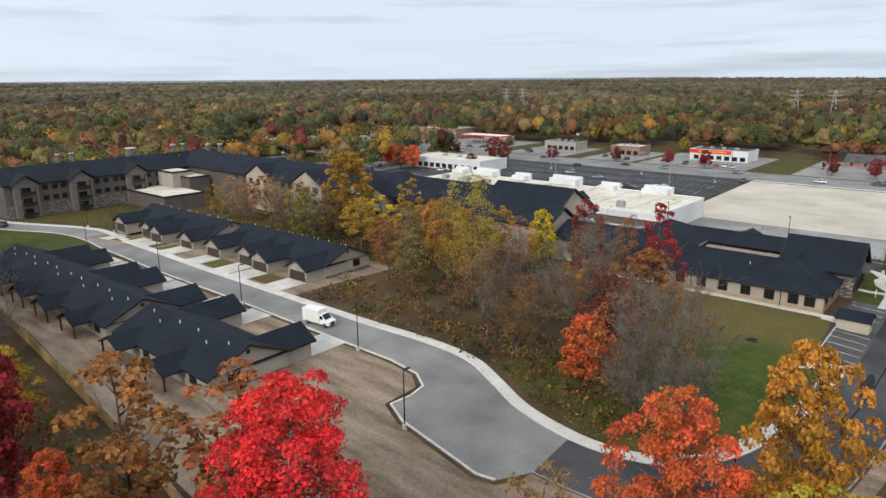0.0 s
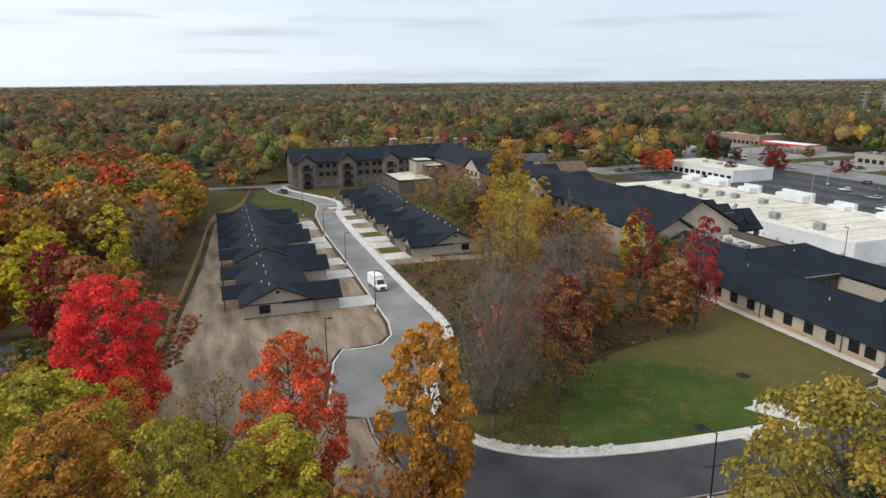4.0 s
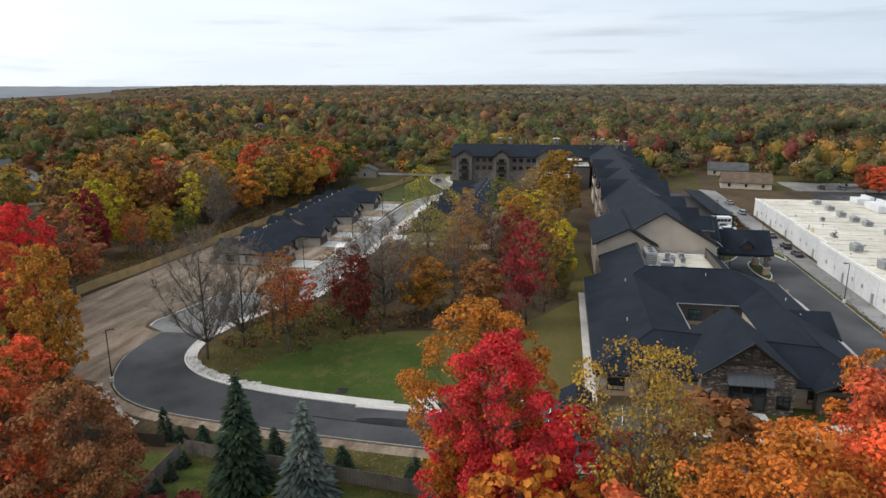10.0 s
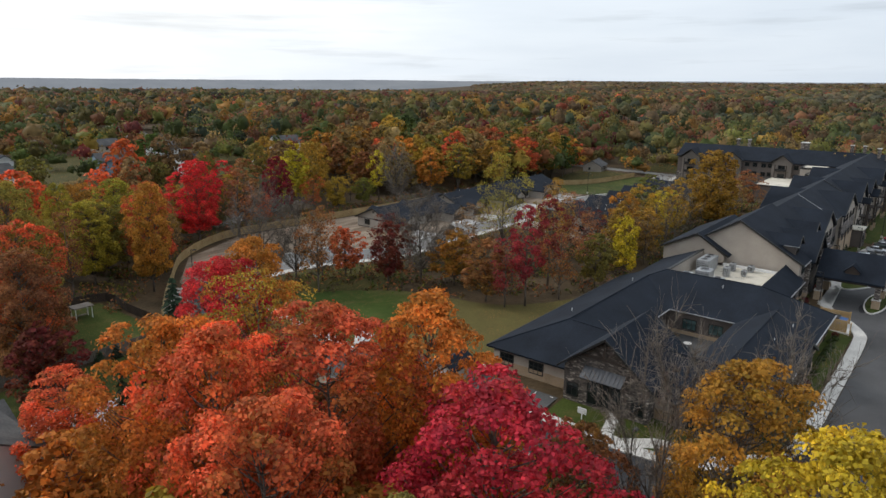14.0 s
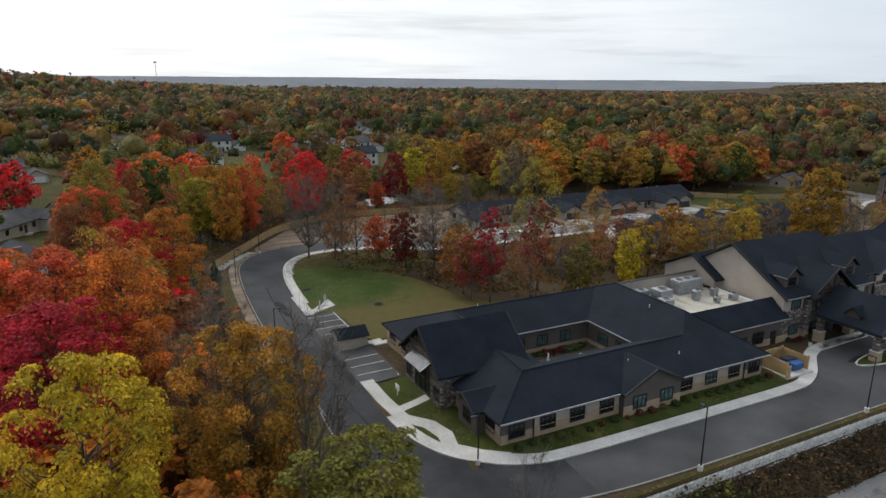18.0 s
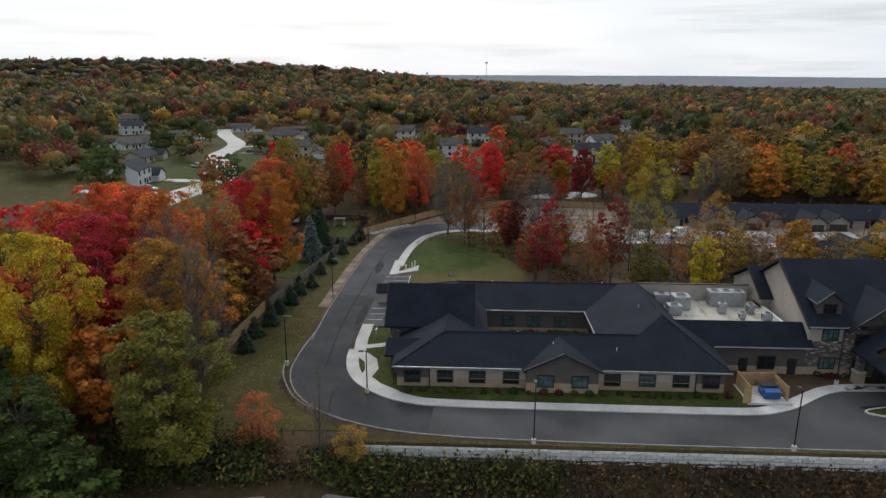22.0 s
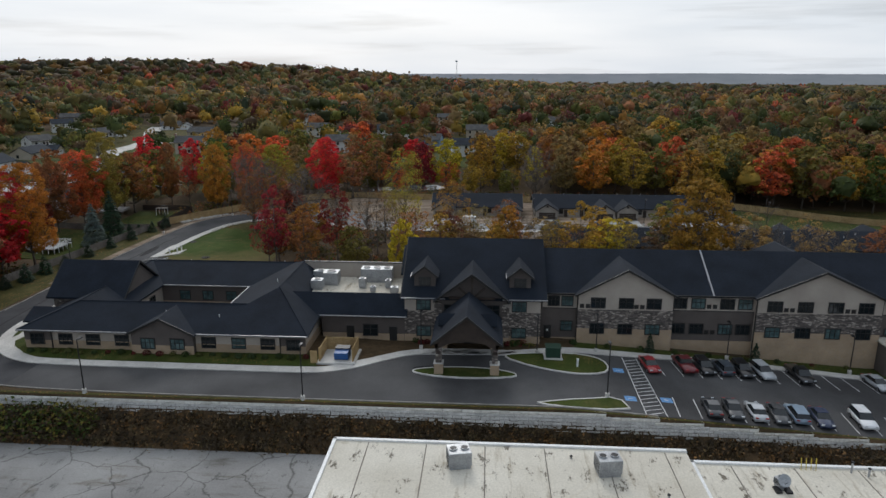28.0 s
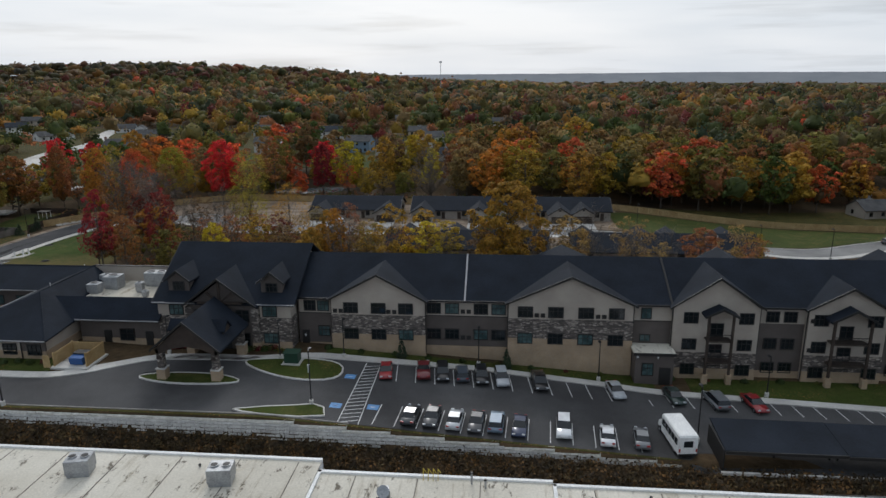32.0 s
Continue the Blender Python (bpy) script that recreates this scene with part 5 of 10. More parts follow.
    for cx, cy, w in ((252.5, -88.7, 1.1), (252.5, -93.2, 1.1), (253, -114.4, 2.8), (252.6, -131.0, 1.1), (252.6, -135.2, 1.1), (244, -141, 1.1), (240, -144, 1.1)):
        part("chimney", bm_box(cx - w / 2, cy - w / 2, 10.5, cx + w / 2, cy + w / 2, 14.2), STONE, b)
        part("chimney_cap", bm_box(cx - w / 2 - 0.2, cy - w / 2 - 0.2, 14.2, cx + w / 2 + 0.2, cy + w / 2 + 0.2, 14.5), CONCRETE, b)
    # flat-roofed service blocks in the angle
    for x0, y0, x1, y1, zt, mt in ((214, -121, 241, -106, 0.9, BROWN), (224, -129.0, 241, -121, 4.9, BROWN), (230, -126, 241, -118, 6.6, GREIGE)):
        part("service_block", bm_box(x0, y0, -4.5, x1, y1, zt), mt, b)
        part("flat_roof", bm_box(x0 + 0.3, y0 + 0.3, zt, x1, y1 - 0.3, zt + 0.08), WHITE_ROOF, b)
        part("parapet", bm_box(x0 - 0.1, y0 - 0.1, zt - 0.3, x0 + 0.3, y1 + 0.1, zt + 0.35), TRIM, b)
        part("parapet", bm_box(x0 + 0.3, y1 - 0.3, zt - 0.3, x1, y1 + 0.1, zt + 0.35), TRIM, b)
    return b


def porte_cochere():
    b = thing("entrance_canopy", (87.7, -155, -0.4), "gabled drive-through canopy on stone piers with timber truss", "canopy")
    c, y0, y1 = 87.7, -161.1, -150.4
    gable_roof(b, "y", y0, y1, c, 5.0, 5.0, 4.3, 8.5, name="roof")
    gable_trim(b, "y", y0, c, 5.0, 5.0, 4.3, 8.5)
    bm = bmesh.new()
    prism(bm, [(c - 4.6, 4.2), (c - 4.2, 3.4), (c - 2.4, 4.3), (c, 4.7), (c + 2.4, 4.3), (c + 4.2, 3.4), (c + 4.6, 4.2), (c, 8.0)], "y", y0 + 0.5, y0 + 0.9)
    part("truss", bm, WOOD_DARK, b)
    for s in (-1, 1):
        part("beam", bm_box(c + s * 4.2 - 0.2, y0 + 0.5, 3.6, c + s * 4.2 + 0.2, y1, 4.2), WOOD_DARK, b)
        for yy in (y0 + 0.95, y1 - 0.7):
            x = c + s * 3.9
            part("pier", bm_box(x - 0.62, yy - 0.62, -0.7, x + 0.62, yy + 0.62, 1.3), BRICK_TAN, b)
            part("pier_cap", bm_box(x - 0.7, yy - 0.7, 1.3, x + 0.7, yy + 0.7, 1.42), CONCRETE, b)
            part("column", bm_box(x - 0.42, yy - 0.42, 1.42, x + 0.42, yy + 0.42, 3.7), STONE, b)
        gable_roof(b, "x", c + s * 2.6 - 1.6, c + s * 2.6 + 1.6, -155.9, 1.35, 1.35, 5.7, 7.0, 0.2, name="side_gable")
        gable_wall(b, "x", c + s * 3.7, c + s * 3.9, -155.9, 1.1, 1.1, 5.0, 5.8, 6.85, WOOD_DARK, "side_gable_face")
        part("bracket", bm_box(c + s * 3.9 - 0.3, y0 + 0.2, 2.9, c + s * 3.9 + 0.3, y0 + 0.34, 3.3), WOOD_DARK, b)
    return b


# ---- cottages ----
def cottage_row(x0, units, uw, yc, s, z, porch=True, label=""):
    """A terrace along x: ridge at yc; garages on the side s (-1: towards low y)."""
    x1 = x0 + units * uw
    b = thing("cottage_row", ((x0 + x1) / 2, yc, z), label, "house", "cottage rows")
    ev, rd, hw = z + 2.75, z + 5.75, 6.1
    gable_wall(b, "x", x0, x1, yc, hw, hw, z - 0.5, ev, rd - 0.35, GREIGE)
    gable_roof(b, "x", x0 - 0.55, x1 + 0.55, yc, hw + 0.6, hw + 0.6, ev - 0.05, rd, 0.24)
    for xx in (x0 - 0.55, x1 + 0.55):
        gable_trim(b, "x", xx, yc, hw + 0.6, hw + 0.6, ev - 0.05, rd)
    for xx, face in ((x0, "w"), (x1, "e")):
        sg = -1 if face == "w" else 1
        part("band_board", bm_box(min(xx, xx + sg * 0.06), yc - hw, ev - 0.22, max(xx, xx + sg * 0.06), yc + hw, ev - 0.05), TRIM, b)
        part("vent", bm_box(min(xx, xx + sg * 0.07), yc - 0.3, rd - 1.5, max(xx, xx + sg * 0.07), yc + 0.3, rd - 0.95), TRIM, b)
        window(b, (xx, yc - s * 2.4, z + 0.9), 1.9, 1.5, face, 2)
        part("brick_base", bm_box(min(xx, xx + sg * 0.05), yc - hw, z - 0.5, max(xx, xx + sg * 0.05), yc + hw, z + 0.35), STONE, b)
    yw = yc + s * hw
    for u in range(units):
        a = x0 + u * uw
        flip = u % 2
        gc = a + (uw - 3.3 if flip else 3.3)
        yg = yw + s * (4.6 + 0.9 * (u % 2))
        gable_wall(b, "y", min(yg, yw - s * 1), max(yg, yw - s * 1), gc, 2.95, 2.95, z - 0.5, ev, rd - 1.25, GREIGE, "garage_wall")
        gable_roof(b, "y", min(yg + s * 0.6, yc + s * 0.6), max(yg + s * 0.6, yc + s * 0.6), gc, 3.5, 3.5, ev - 0.08, rd - 0.9, 0.24, name="garage_roof")
        gable_trim(b, "y", yg + s * 0.6, gc, 3.5, 3.5, ev - 0.08, rd - 0.9)
        bm = bmesh.new()
        for k in range(4):
            box(bm, gc - 2.35, min(yg, yg + s * 0.09), z + 0.02 + k * 0.54, gc + 2.35, max(yg, yg + s * 0.09), z + 0.52 + k * 0.54)
        part("garage_door", bm, WOOD_DARK, b)
        part("garage_trim", bm_box(gc - 2.75, min(yg, yg + s * 0.06), z - 0.3, gc + 2.75, max(yg, yg + s * 0.06), z + 0.9), STONE, b)
        part("vent", bm_box(gc - 0.28, min(yg, yg + s * 0.08), rd - 2.1, gc + 0.28, max(yg, yg + s * 0.08), rd - 1.6), TRIM, b)
        ec = a + (2.3 if flip else uw - 2.3)
        part("door", bm_box(ec - 0.5, min(yw, yw + s * 0.1), z, ec + 0.5, max(yw, yw + s * 0.1), z + 2.1), WOOD_DARK, b)
        window(b, (ec + (1.4 if flip else -1.4), yw, z + 0.9), 1.2, 1.4, "s" if s < 0 else "n", 2)
        yp = yc - s * hw
        if porch:
            pc = a + uw * 0.5
            pe = yp - s * 2.9
            gable_roof(b, "y", min(pe - s * 0.4, yc - s * 2.0), max(pe - s * 0.4, yc - s * 2.0), pc + uw * 0.18, 3.2, 3.2, ev - 0.25, rd - 1.7, 0.22, name="porch_roof")
            for xx in (pc + uw * 0.18 - 2.7, pc + uw * 0.18 + 2.7):
                part("porch_post", bm_box(xx - 0.12, pe - 0.12, z - 0.3, xx + 0.12, pe + 0.12, ev - 0.3), WOOD_DARK, b)
            part("porch_slab", bm_box(pc + uw * 0.18 - 2.8, min(pe, yp), z - 0.3, pc + uw * 0.18 + 2.8, max(pe, yp), z + 0.1), CONCRETE, b)
        window(b, (a + uw * 0.3, yp, z + 0.8), 1.8, 1.5, "n" if s < 0 else "s", 2)
        for k in range(3):
            px, py = a + uw * (0.2 + 0.3 * k), yc - s * (1.2 + 1.1 * (k % 2))
            bm = bmesh.new()
            tube(bm, (px, py, rd - 1.4), (px, py, rd + 0.1 - 0.45 * abs(py - yc) + 0.35), 0.07, 0.07, 6)
            part("vent_pipe", bm, WHITE, b)
    return b


low_wing()
link_block()
for at, size, fans in (((71.1, -134.6, 4.85), (5.5, 2.2, 2.2), 3), ((63.4, -136.6, 4.85), (2.6, 2.4, 2.0), 1), ((61.6, -139.4, 4.85), (2.0, 1.8, 1.4), 1), ((61.0, -134.4, 4.85), (2.4, 1.6, 1.5), 1), ((69.2, -138.6, 4.85), (1.2, 1.0, 1.5), 1), ((73.6, -138.4, 4.85), (1.0, 1.0, 1.2), 1), ((71.4, -141.0, 4.85), (0.9, 0.9, 0.8), 1), ((75.0, -141.2, 4.85), (1.4, 1.0, 0.9), 1)):
    roof_unit(at, size, 0.25, fans)
long_building()
porte_cochere()
Z_COT = -0.75
cottage_row(74.2, 2, 13.0, -46.0, -1, Z_COT, True, "two-unit greige cottage with dark gabled roof and dormant yard")
cottage_row(104.2, 5, 11.4, -46.0, -1, Z_COT, True, "terrace of greige cottages with dark gabled roofs and garages")
cottage_row(104.0, 4, 9.2, -90.0, 1, Z_COT, False, "terrace of greige cottages with garages facing the lane")
cottage_row(147.0, 4, 10.0, -89.5, 1, Z_COT - 0.3, False, "terrace of greige cottages further along the lane")



# ---- neighbouring houses ----
HOUSE_SPOTS = []
ROOF_GREY = two_scale("grey_shingle", (0.06, 0.06, 0.062), (0.11, 0.108, 0.105), 0.4, 4, 0.9, 0.3, 0.02)
ROOF_BROWN = two_scale("brown_shingle", (0.10, 0.068, 0.05), (0.16, 0.115, 0.085), 0.4, 4, 0.9, 0.3, 0.02)
ROOF_BLUE = two_scale("blue_black_shingle", (0.022, 0.027, 0.036), (0.04, 0.047, 0.058), 0.4, 4, 0.9, 0.3, 0.02)
BLUE_SIDING = striped("blue_lap_siding", (0.16, 0.23, 0.30), (0.21, 0.29, 0.37), 0.2)
BEIGE_SIDING = striped("beige_lap_siding", (0.42, 0.37, 0.29), (0.52, 0.46, 0.37), 0.2)
RED_BRICK = masonry("red_brick", (0.20, 0.085, 0.055), (0.27, 0.12, 0.08), (0.30, 0.27, 0.24), 0.24, 0.08)
GARAGE_WHITE = striped("white_garage_door", (0.62, 0.62, 0.61), (0.72, 0.72, 0.70), 0.5)


def house(x, y, turn, wall, roof, word, w=12.0, d=8.5, storeys=2, garage=1, chimney=False):
    """A detached house: main gabled block, garage wing, windows, door; built in its own space and turned."""
    z = lz(x, y) - 0.1
    b = thing("house", (0, 0, 0), f"{word} house among autumn trees", "house", "neighbouring houses")
    hgt = 2.7 * storeys + 0.2
    gable_wall(b, "x", -w / 2, w / 2, 0, d / 2, d / 2, -0.8, hgt, hgt + d * 0.27, wall)
    gable_roof(b, "x", -w / 2 - 0.4, w / 2 + 0.4, 0, d / 2 + 0.5, d / 2 + 0.5, hgt - 0.1, hgt + d * 0.30, 0.2, roof)
    for k in range(storeys):
        for q in (-0.33, 0.0, 0.33):
            window(b, (q * w, -d / 2, 0.9 + 2.7 * k), 1.1, 1.35, "s", 1)
            window(b, (q * w, d / 2, 0.9 + 2.7 * k), 1.1, 1.35, "n", 1)
        window(b, (-w / 2, 1.2, 0.9 + 2.7 * k), 1.0, 1.3, "w", 1)
        window(b, (w / 2, -1.2, 0.9 + 2.7 * k), 1.0, 1.3, "e", 1)
    part("door", bm_box(1.3, -d / 2 - 0.06, 0, 2.3, -d / 2 + 0.02, 2.1), WOOD_DARK, b)
    part("step", bm_box(1.0, -d / 2 - 1.2, -0.5, 2.6, -d / 2, 0.0), CONCRETE, b)
    if garage:
        g0 = w / 2
        gable_wall(b, "y", -d / 2 - 2.0, d / 2 - 2.4, g0 + 3.2, 3.2, 3.2, -0.8, 2.6, 4.3, wall, "garage_wall")
        gable_roof(b, "y", -d / 2 - 2.4, d / 2 - 2.0, g0 + 3.2, 3.6, 3.6, 2.5, 4.6, 0.2, roof, "garage_roof")
        part("garage_door", bm_box(g0 + 0.9, -d / 2 - 2.07, 0, g0 + 5.5, -d / 2 - 1.98, 2.2), GARAGE_WHITE, b)
        part("driveway", bm_box(g0 + 0.4, -d / 2 - 12, -0.5, g0 + 6.0, -d / 2 - 2.0, 0.02), CONCRETE, b)
    if chimney:
        part("chimney", bm_box(-w / 2 - 0.7, -0.7, -0.5, -w / 2, 0.7, hgt + d * 0.30 + 1.0), RED_BRICK, b)
    b.matrix_basis = pose(x, y, z, 0, 0, turn)
    HOUSE_SPOTS.append((x, y, 15.0))
    return b


house(-33, -67, 100, WHITE_SIDING, ROOF_BLUE, "white two-storey", chimney=True)
house(-80, -28, 95, WHITE_SIDING, ROOF_BLUE, "white blue-roofed", chimney=True)
house(-36, -104, 92, WHITE_SIDING, ROOF_GREY, "white grey-roofed")
house(-40, -20, 60, BEIGE_SIDING, ROOF_GREY, "beige grey-roofed", storeys=1, w=15)
house(-24, 4, 30, BEIGE_SIDING, ROOF_BROWN, "brown-roofed low", storeys=1, w=15)
house(-47, 55, 10, BEIGE_SIDING, ROOF_GREY, "beige two-storey", chimney=True)
house(20, 66, 5, WHITE_SIDING, ROOF_GREY, "white two-storey", garage=0)
house(62, 74, -8, BLUE_SIDING, ROOF_GREY, "pale blue two-storey", garage=0)
house(80, 52, 8, WHITE_SIDING, ROOF_BLUE, "white dark-roofed", garage=0)
house(94, 96, 20, WHITE_SIDING, ROOF_GREY, "white two-storey")
house(108, 44, -20, WHITE_SIDING, ROOF_BLUE, "white gabled", storeys=1)
house(84, 130, 0, BEIGE_SIDING, ROOF_GREY, "beige")
house(-104, 26, 95, BEIGE_SIDING, ROOF_BLUE, "dark-roofed beige", storeys=1, w=16)
house(-134, 74, 70, WHITE_SIDING, ROOF_GREY, "white garage-fronted", storeys=1)
house(-128, 118, 60, WHITE_SIDING, ROOF_GREY, "white", storeys=1)
house(-112, 172, 20, WHITE_SIDING, ROOF_GREY, "white low", storeys=1)
house(-72, 128, -10, BEIGE_SIDING, ROOF_GREY, "beige grey-roofed", storeys=1, w=16)
house(-8, 140, 0, WHITE_SIDING, ROOF_GREY, "white two-storey")
house(34, 130, 8, WHITE_SIDING, ROOF_BLUE, "white dark-roofed")
house(150, 88, -15, WHITE_SIDING, ROOF_GREY, "white")
house(246, -26, 12, GREIGE, ROOF_GREY, "grey low", storeys=1, garage=0)
house(252, 108, 0, BEIGE_SIDING, ROOF_BROWN, "beige")
house(128, 200, 0, WHITE_SIDING, ROOF_GREY, "white far")
house(60, 232, 10, BEIGE_SIDING, ROOF_GREY, "beige far")
house(-40, 230, 0, WHITE_SIDING, ROOF_GREY, "white far")
house(-170, 150, 40, WHITE_SIDING, ROOF_BLUE, "white far")
house(-200, 205, 30, BEIGE_SIDING, ROOF_GREY, "beige far")
house(352, 84, 20, WHITE_SIDING, ROOF_GREY, "white far")
house(414, 104, 0, WHITE_SIDING, ROOF_BLUE, "white far")
house(440, 120, 10, BEIGE_SIDING, ROOF_GREY, "beige far")
house(476, 100, -5, WHITE_SIDING, ROOF_GREY, "white far")
house(600, 104, -5, WHITE_SIDING, ROOF_GREY, "white far")
house(244, -196, 80, BEIGE_SIDING, ROOF_BROWN, "tan low", storeys=1, w=20, d=12, garage=0)
house(286, -198, 80, BEIGE_SIDING, ROOF_GREY, "tan low", storeys=1, w=18, d=11, garage=0)
house(345, -246, 70, WHITE_SIDING, ROOF_GREY, "white low", storeys=1, w=16)
house(420, -300, 70, WHITE_SIDING, ROOF_GREY, "white", storeys=1, w=16)
house(54, -384, 0, RED_BRICK, ROOF_GREY, "brick low", storeys=1, w=18, d=11, garage=0)
house(250, -470, 20, WHITE_SIDING, ROOF_GREY, "white far")
house(330, -500, 40, BEIGE_SIDING, ROOF_GREY, "beige far")
house(520, -380, 40, WHITE_SIDING, ROOF_GREY, "white far")
house(590, -470, 40, WHITE_SIDING, ROOF_BROWN, "white far")
house(180, -520, 0, WHITE_SIDING, ROOF_GREY, "white far")

for q in ([(-150, -10), (-60, -40), (-30, -45), (-12, -20), (40, 40), (130, 40), (170, 110), (60, 160), (-60, 190), (-170, 200), (-190, 120)], [(-150, -10), (-130, -75), (-44, -66), (-36, -45), (-60, -40)]):
    sheet("lawn", q, 0.03, VERGE, "leaf-strewn gardens between the neighbouring houses", "lawn", grid=6)

# residential street, a pale concrete court
STREET = curve_line([(-60, -60), (-59.5, -40), (-57.5, -22), (-57, -6), (-60.5, 9), (-68, 22), (-76.5, 37), (-82.5, 56), (-85, 78), (-90, 100), (-100, 122), (-114, 150), (-130, 190)], 4)
sheet("road", band(STREET, 4.4, -4.4), 0.06, CONCRETE, "pale concrete residential street", "road", grid=4)
for q in ([(-60, -37), (-60, -42), (-90, -43.5), (-90, -39)], [(-58, -12), (-58, -16), (-74, -19), (-74, -15.5)], [(-62, 10), (-60, 6), (-45, 14), (-46, 17)], [(-80, 60), (-79, 56), (-64, 62), (-66, 66)], [(-87, 86), (-88, 82), (-70, 92), (-72, 96)]):
    sheet("road", q, 0.075, CONCRETE, "pale concrete side drive", "driveway", grid=3)
CLEAR.append(band(STREET, 10, -10))
CLEAR.append([(-95, -50), (-45, -50), (-45, 0), (-95, 0)])
for q in ([(-55.6, 2), (-46, 0), (-38, 30), (-48, 52), (-77, 62), (-78, 52), (-71, 36), (-63, 22)], [(-31, -105), (-5.2, -107), (-3.4, -92), (-1.9, -78), (-14, -78.2), (-31, -80)], [(-104, 40), (-84, 28), (-73, 17), (-65, 12), (-64, -12), (-74, -12), (-90, 0), (-110, 20)], [(-1.2, -52), (-0.9, -75.6), (-14, -75.8), (-16, -53)], [(-64, -36), (-64, -22), (-88, -20), (-88, -34)], [(10, 30), (90, 24), (100, 44), (60, 62), (10, 56)]):
    sheet("lawn", q, 0.09, LAWN, "green garden lawn", "lawn", grid=4)
    CLEAR.append(q)
POND = two_scale("pond_water", (0.10, 0.11, 0.11), (0.16, 0.17, 0.17), 0.3, 2, 0.08, 0.05, 0.02)
pond = [(48, -8), (60, -2), (72, 0), (76, -7), (62, -12), (50, -13)]
sheet("water", rounded(pond, 2), 0.04, POND, "still grey pond behind the trees", "pond", grid=4)
CLEAR.append(pond)
sheet("lawn", [(166, -34.2), (178, -36.6), (194, -41), (214, -45), (244, -48.6), (250, -20), (180, -26)], 0.04, VERGE, "green field beyond the cottages", "lawn", grid=6)

# ---- retaining wall of split-faced blocks ----
def block_mesh(kind, r):
    """A split-faced block 1.2 m long: chamfered front, uneven face; the top row is hollow."""
    bm = bmesh.new()
    w, h, d = 1.19, 0.45, 0.55
    xs = [-w / 2, -w / 2 + 0.06, -0.1 + 0.2 * r.random(), w / 2 - 0.06, w / 2]
    front = [[bm.verts.new((x, (-0.02 if 0 < i < 4 and 0 < j < 2 else 0.05) - (0.05 * r.random() if 0 < i < 4 else 0), z)) for i, x in enumerate(xs)] for j, z in enumerate((0.0, 0.06 + 0.3 * r.random(), h))]
    for j in range(2):
        for i in range(4):
            bm.faces.new((front[j][i], front[j][i + 1], front[j + 1][i + 1], front[j + 1][i]))
    back = [bm.verts.new((x, d, z)) for z in (0, h) for x in (-w / 2, w / 2)]
    top = [front[2][i] for i in range(5)] + [back[3], back[2]]
    f = bm.faces.new(top)
    bm.faces.new([front[0][i] for i in range(4, -1, -1)] + [back[0], back[1]])
    bm.faces.new((front[0][0], front[1][0], front[2][0], back[2], back[0]))
    bm.faces.new((front[0][4], back[1], back[3], front[2][4], front[1][4]))
    bm.faces.new((back[0], back[2], back[3], back[1]))
    if kind == "hollow":
        res = bmesh.ops.inset_region(bm, faces=[f], thickness=0.13)
        bmesh.ops.translate(bm, verts=f.verts, vec=(0, 0, -0.3))
    me = mesh_of(bm, "block")
    me.materials.append(CAP_BLOCK if kind == "hollow" else WALL_BLOCK)
    return me


rb = random.Random(5)
BLOCKS = [block_mesh("solid", rb) for _ in range(4)]
CAPS = [block_mesh("hollow", rb) for _ in range(2)]
retaining = thing("retaining_wall", (85, -170, -3.1), "grey split-faced concrete block retaining wall beside the drive", "wall", kind="structure")
for a in range(18, 152, 6):
    part("core", bm_box(a + 0.2, -169.85, -5.8, a + 6.2, -169.6, lz(a + 6.2, -168.6) - 0.5), WALL_BLOCK, retaining)
courses = {False: ([], []), True: ([], [])}
SINGLE_FROM = 100.0
col = 0
x = 18.4
while x < 152.2:
    road_z = lz(x, -168.6)
    stepped = road_z + 0.2
    k_top = math.floor((stepped + 5.6) / 0.46)
    if x > 108:
        k_top = math.floor((lz(6.2 * math.floor(x / 6.2) + 3, -168.6) + 0.2 + 5.6) / 0.46)
    foot = lz(x, -171.0)
    k0 = math.floor((foot + 5.6) / 0.46) - 1
    for k in range(k0, k_top):
        hollow = k == k_top - 1
        xx = x + (0.6 if k % 2 else 0.0)
        m = Matrix.Translation((xx + rb.uniform(-0.01, 0.01), -170.15 + 0.025 * (k - k0) + rb.uniform(-0.02, 0.02), -5.6 + 0.46 * k))
        me = rb.choice(CAPS if hollow else BLOCKS)
        if xx > SINGLE_FROM:
            ob = new("block", me)
            ob.parent = retaining
            ob.matrix_parent_inverse = where(retaining).inverted()
            ob.matrix_basis = m
        else:
            rest_v, rest_f = courses[hollow]
            base = len(rest_v)
            rest_v += [tuple(m @ v.co) for v in me.vertices]
            rest_f += [[base + i for i in p.vertices] for p in me.polygons]
    x += 1.2
for hollow, word in ((False, "block_courses"), (True, "cap_course")):
    me = bpy.data.meshes.new(word)
    me.from_pydata(courses[hollow][0], [], courses[hollow][1])
    tagged(part(word, me, CAP_BLOCK if hollow else WALL_BLOCK, retaining), kind="stuff")
sheet("planting_strip", [(17, -169.05), (60, -169.12), (112, -169.2), (152, -169.25), (152, -169.62), (17, -169.62)], 0.06, VERGE, "weedy soil strip behind the wall's open cap blocks", "planting strip", grid=2)


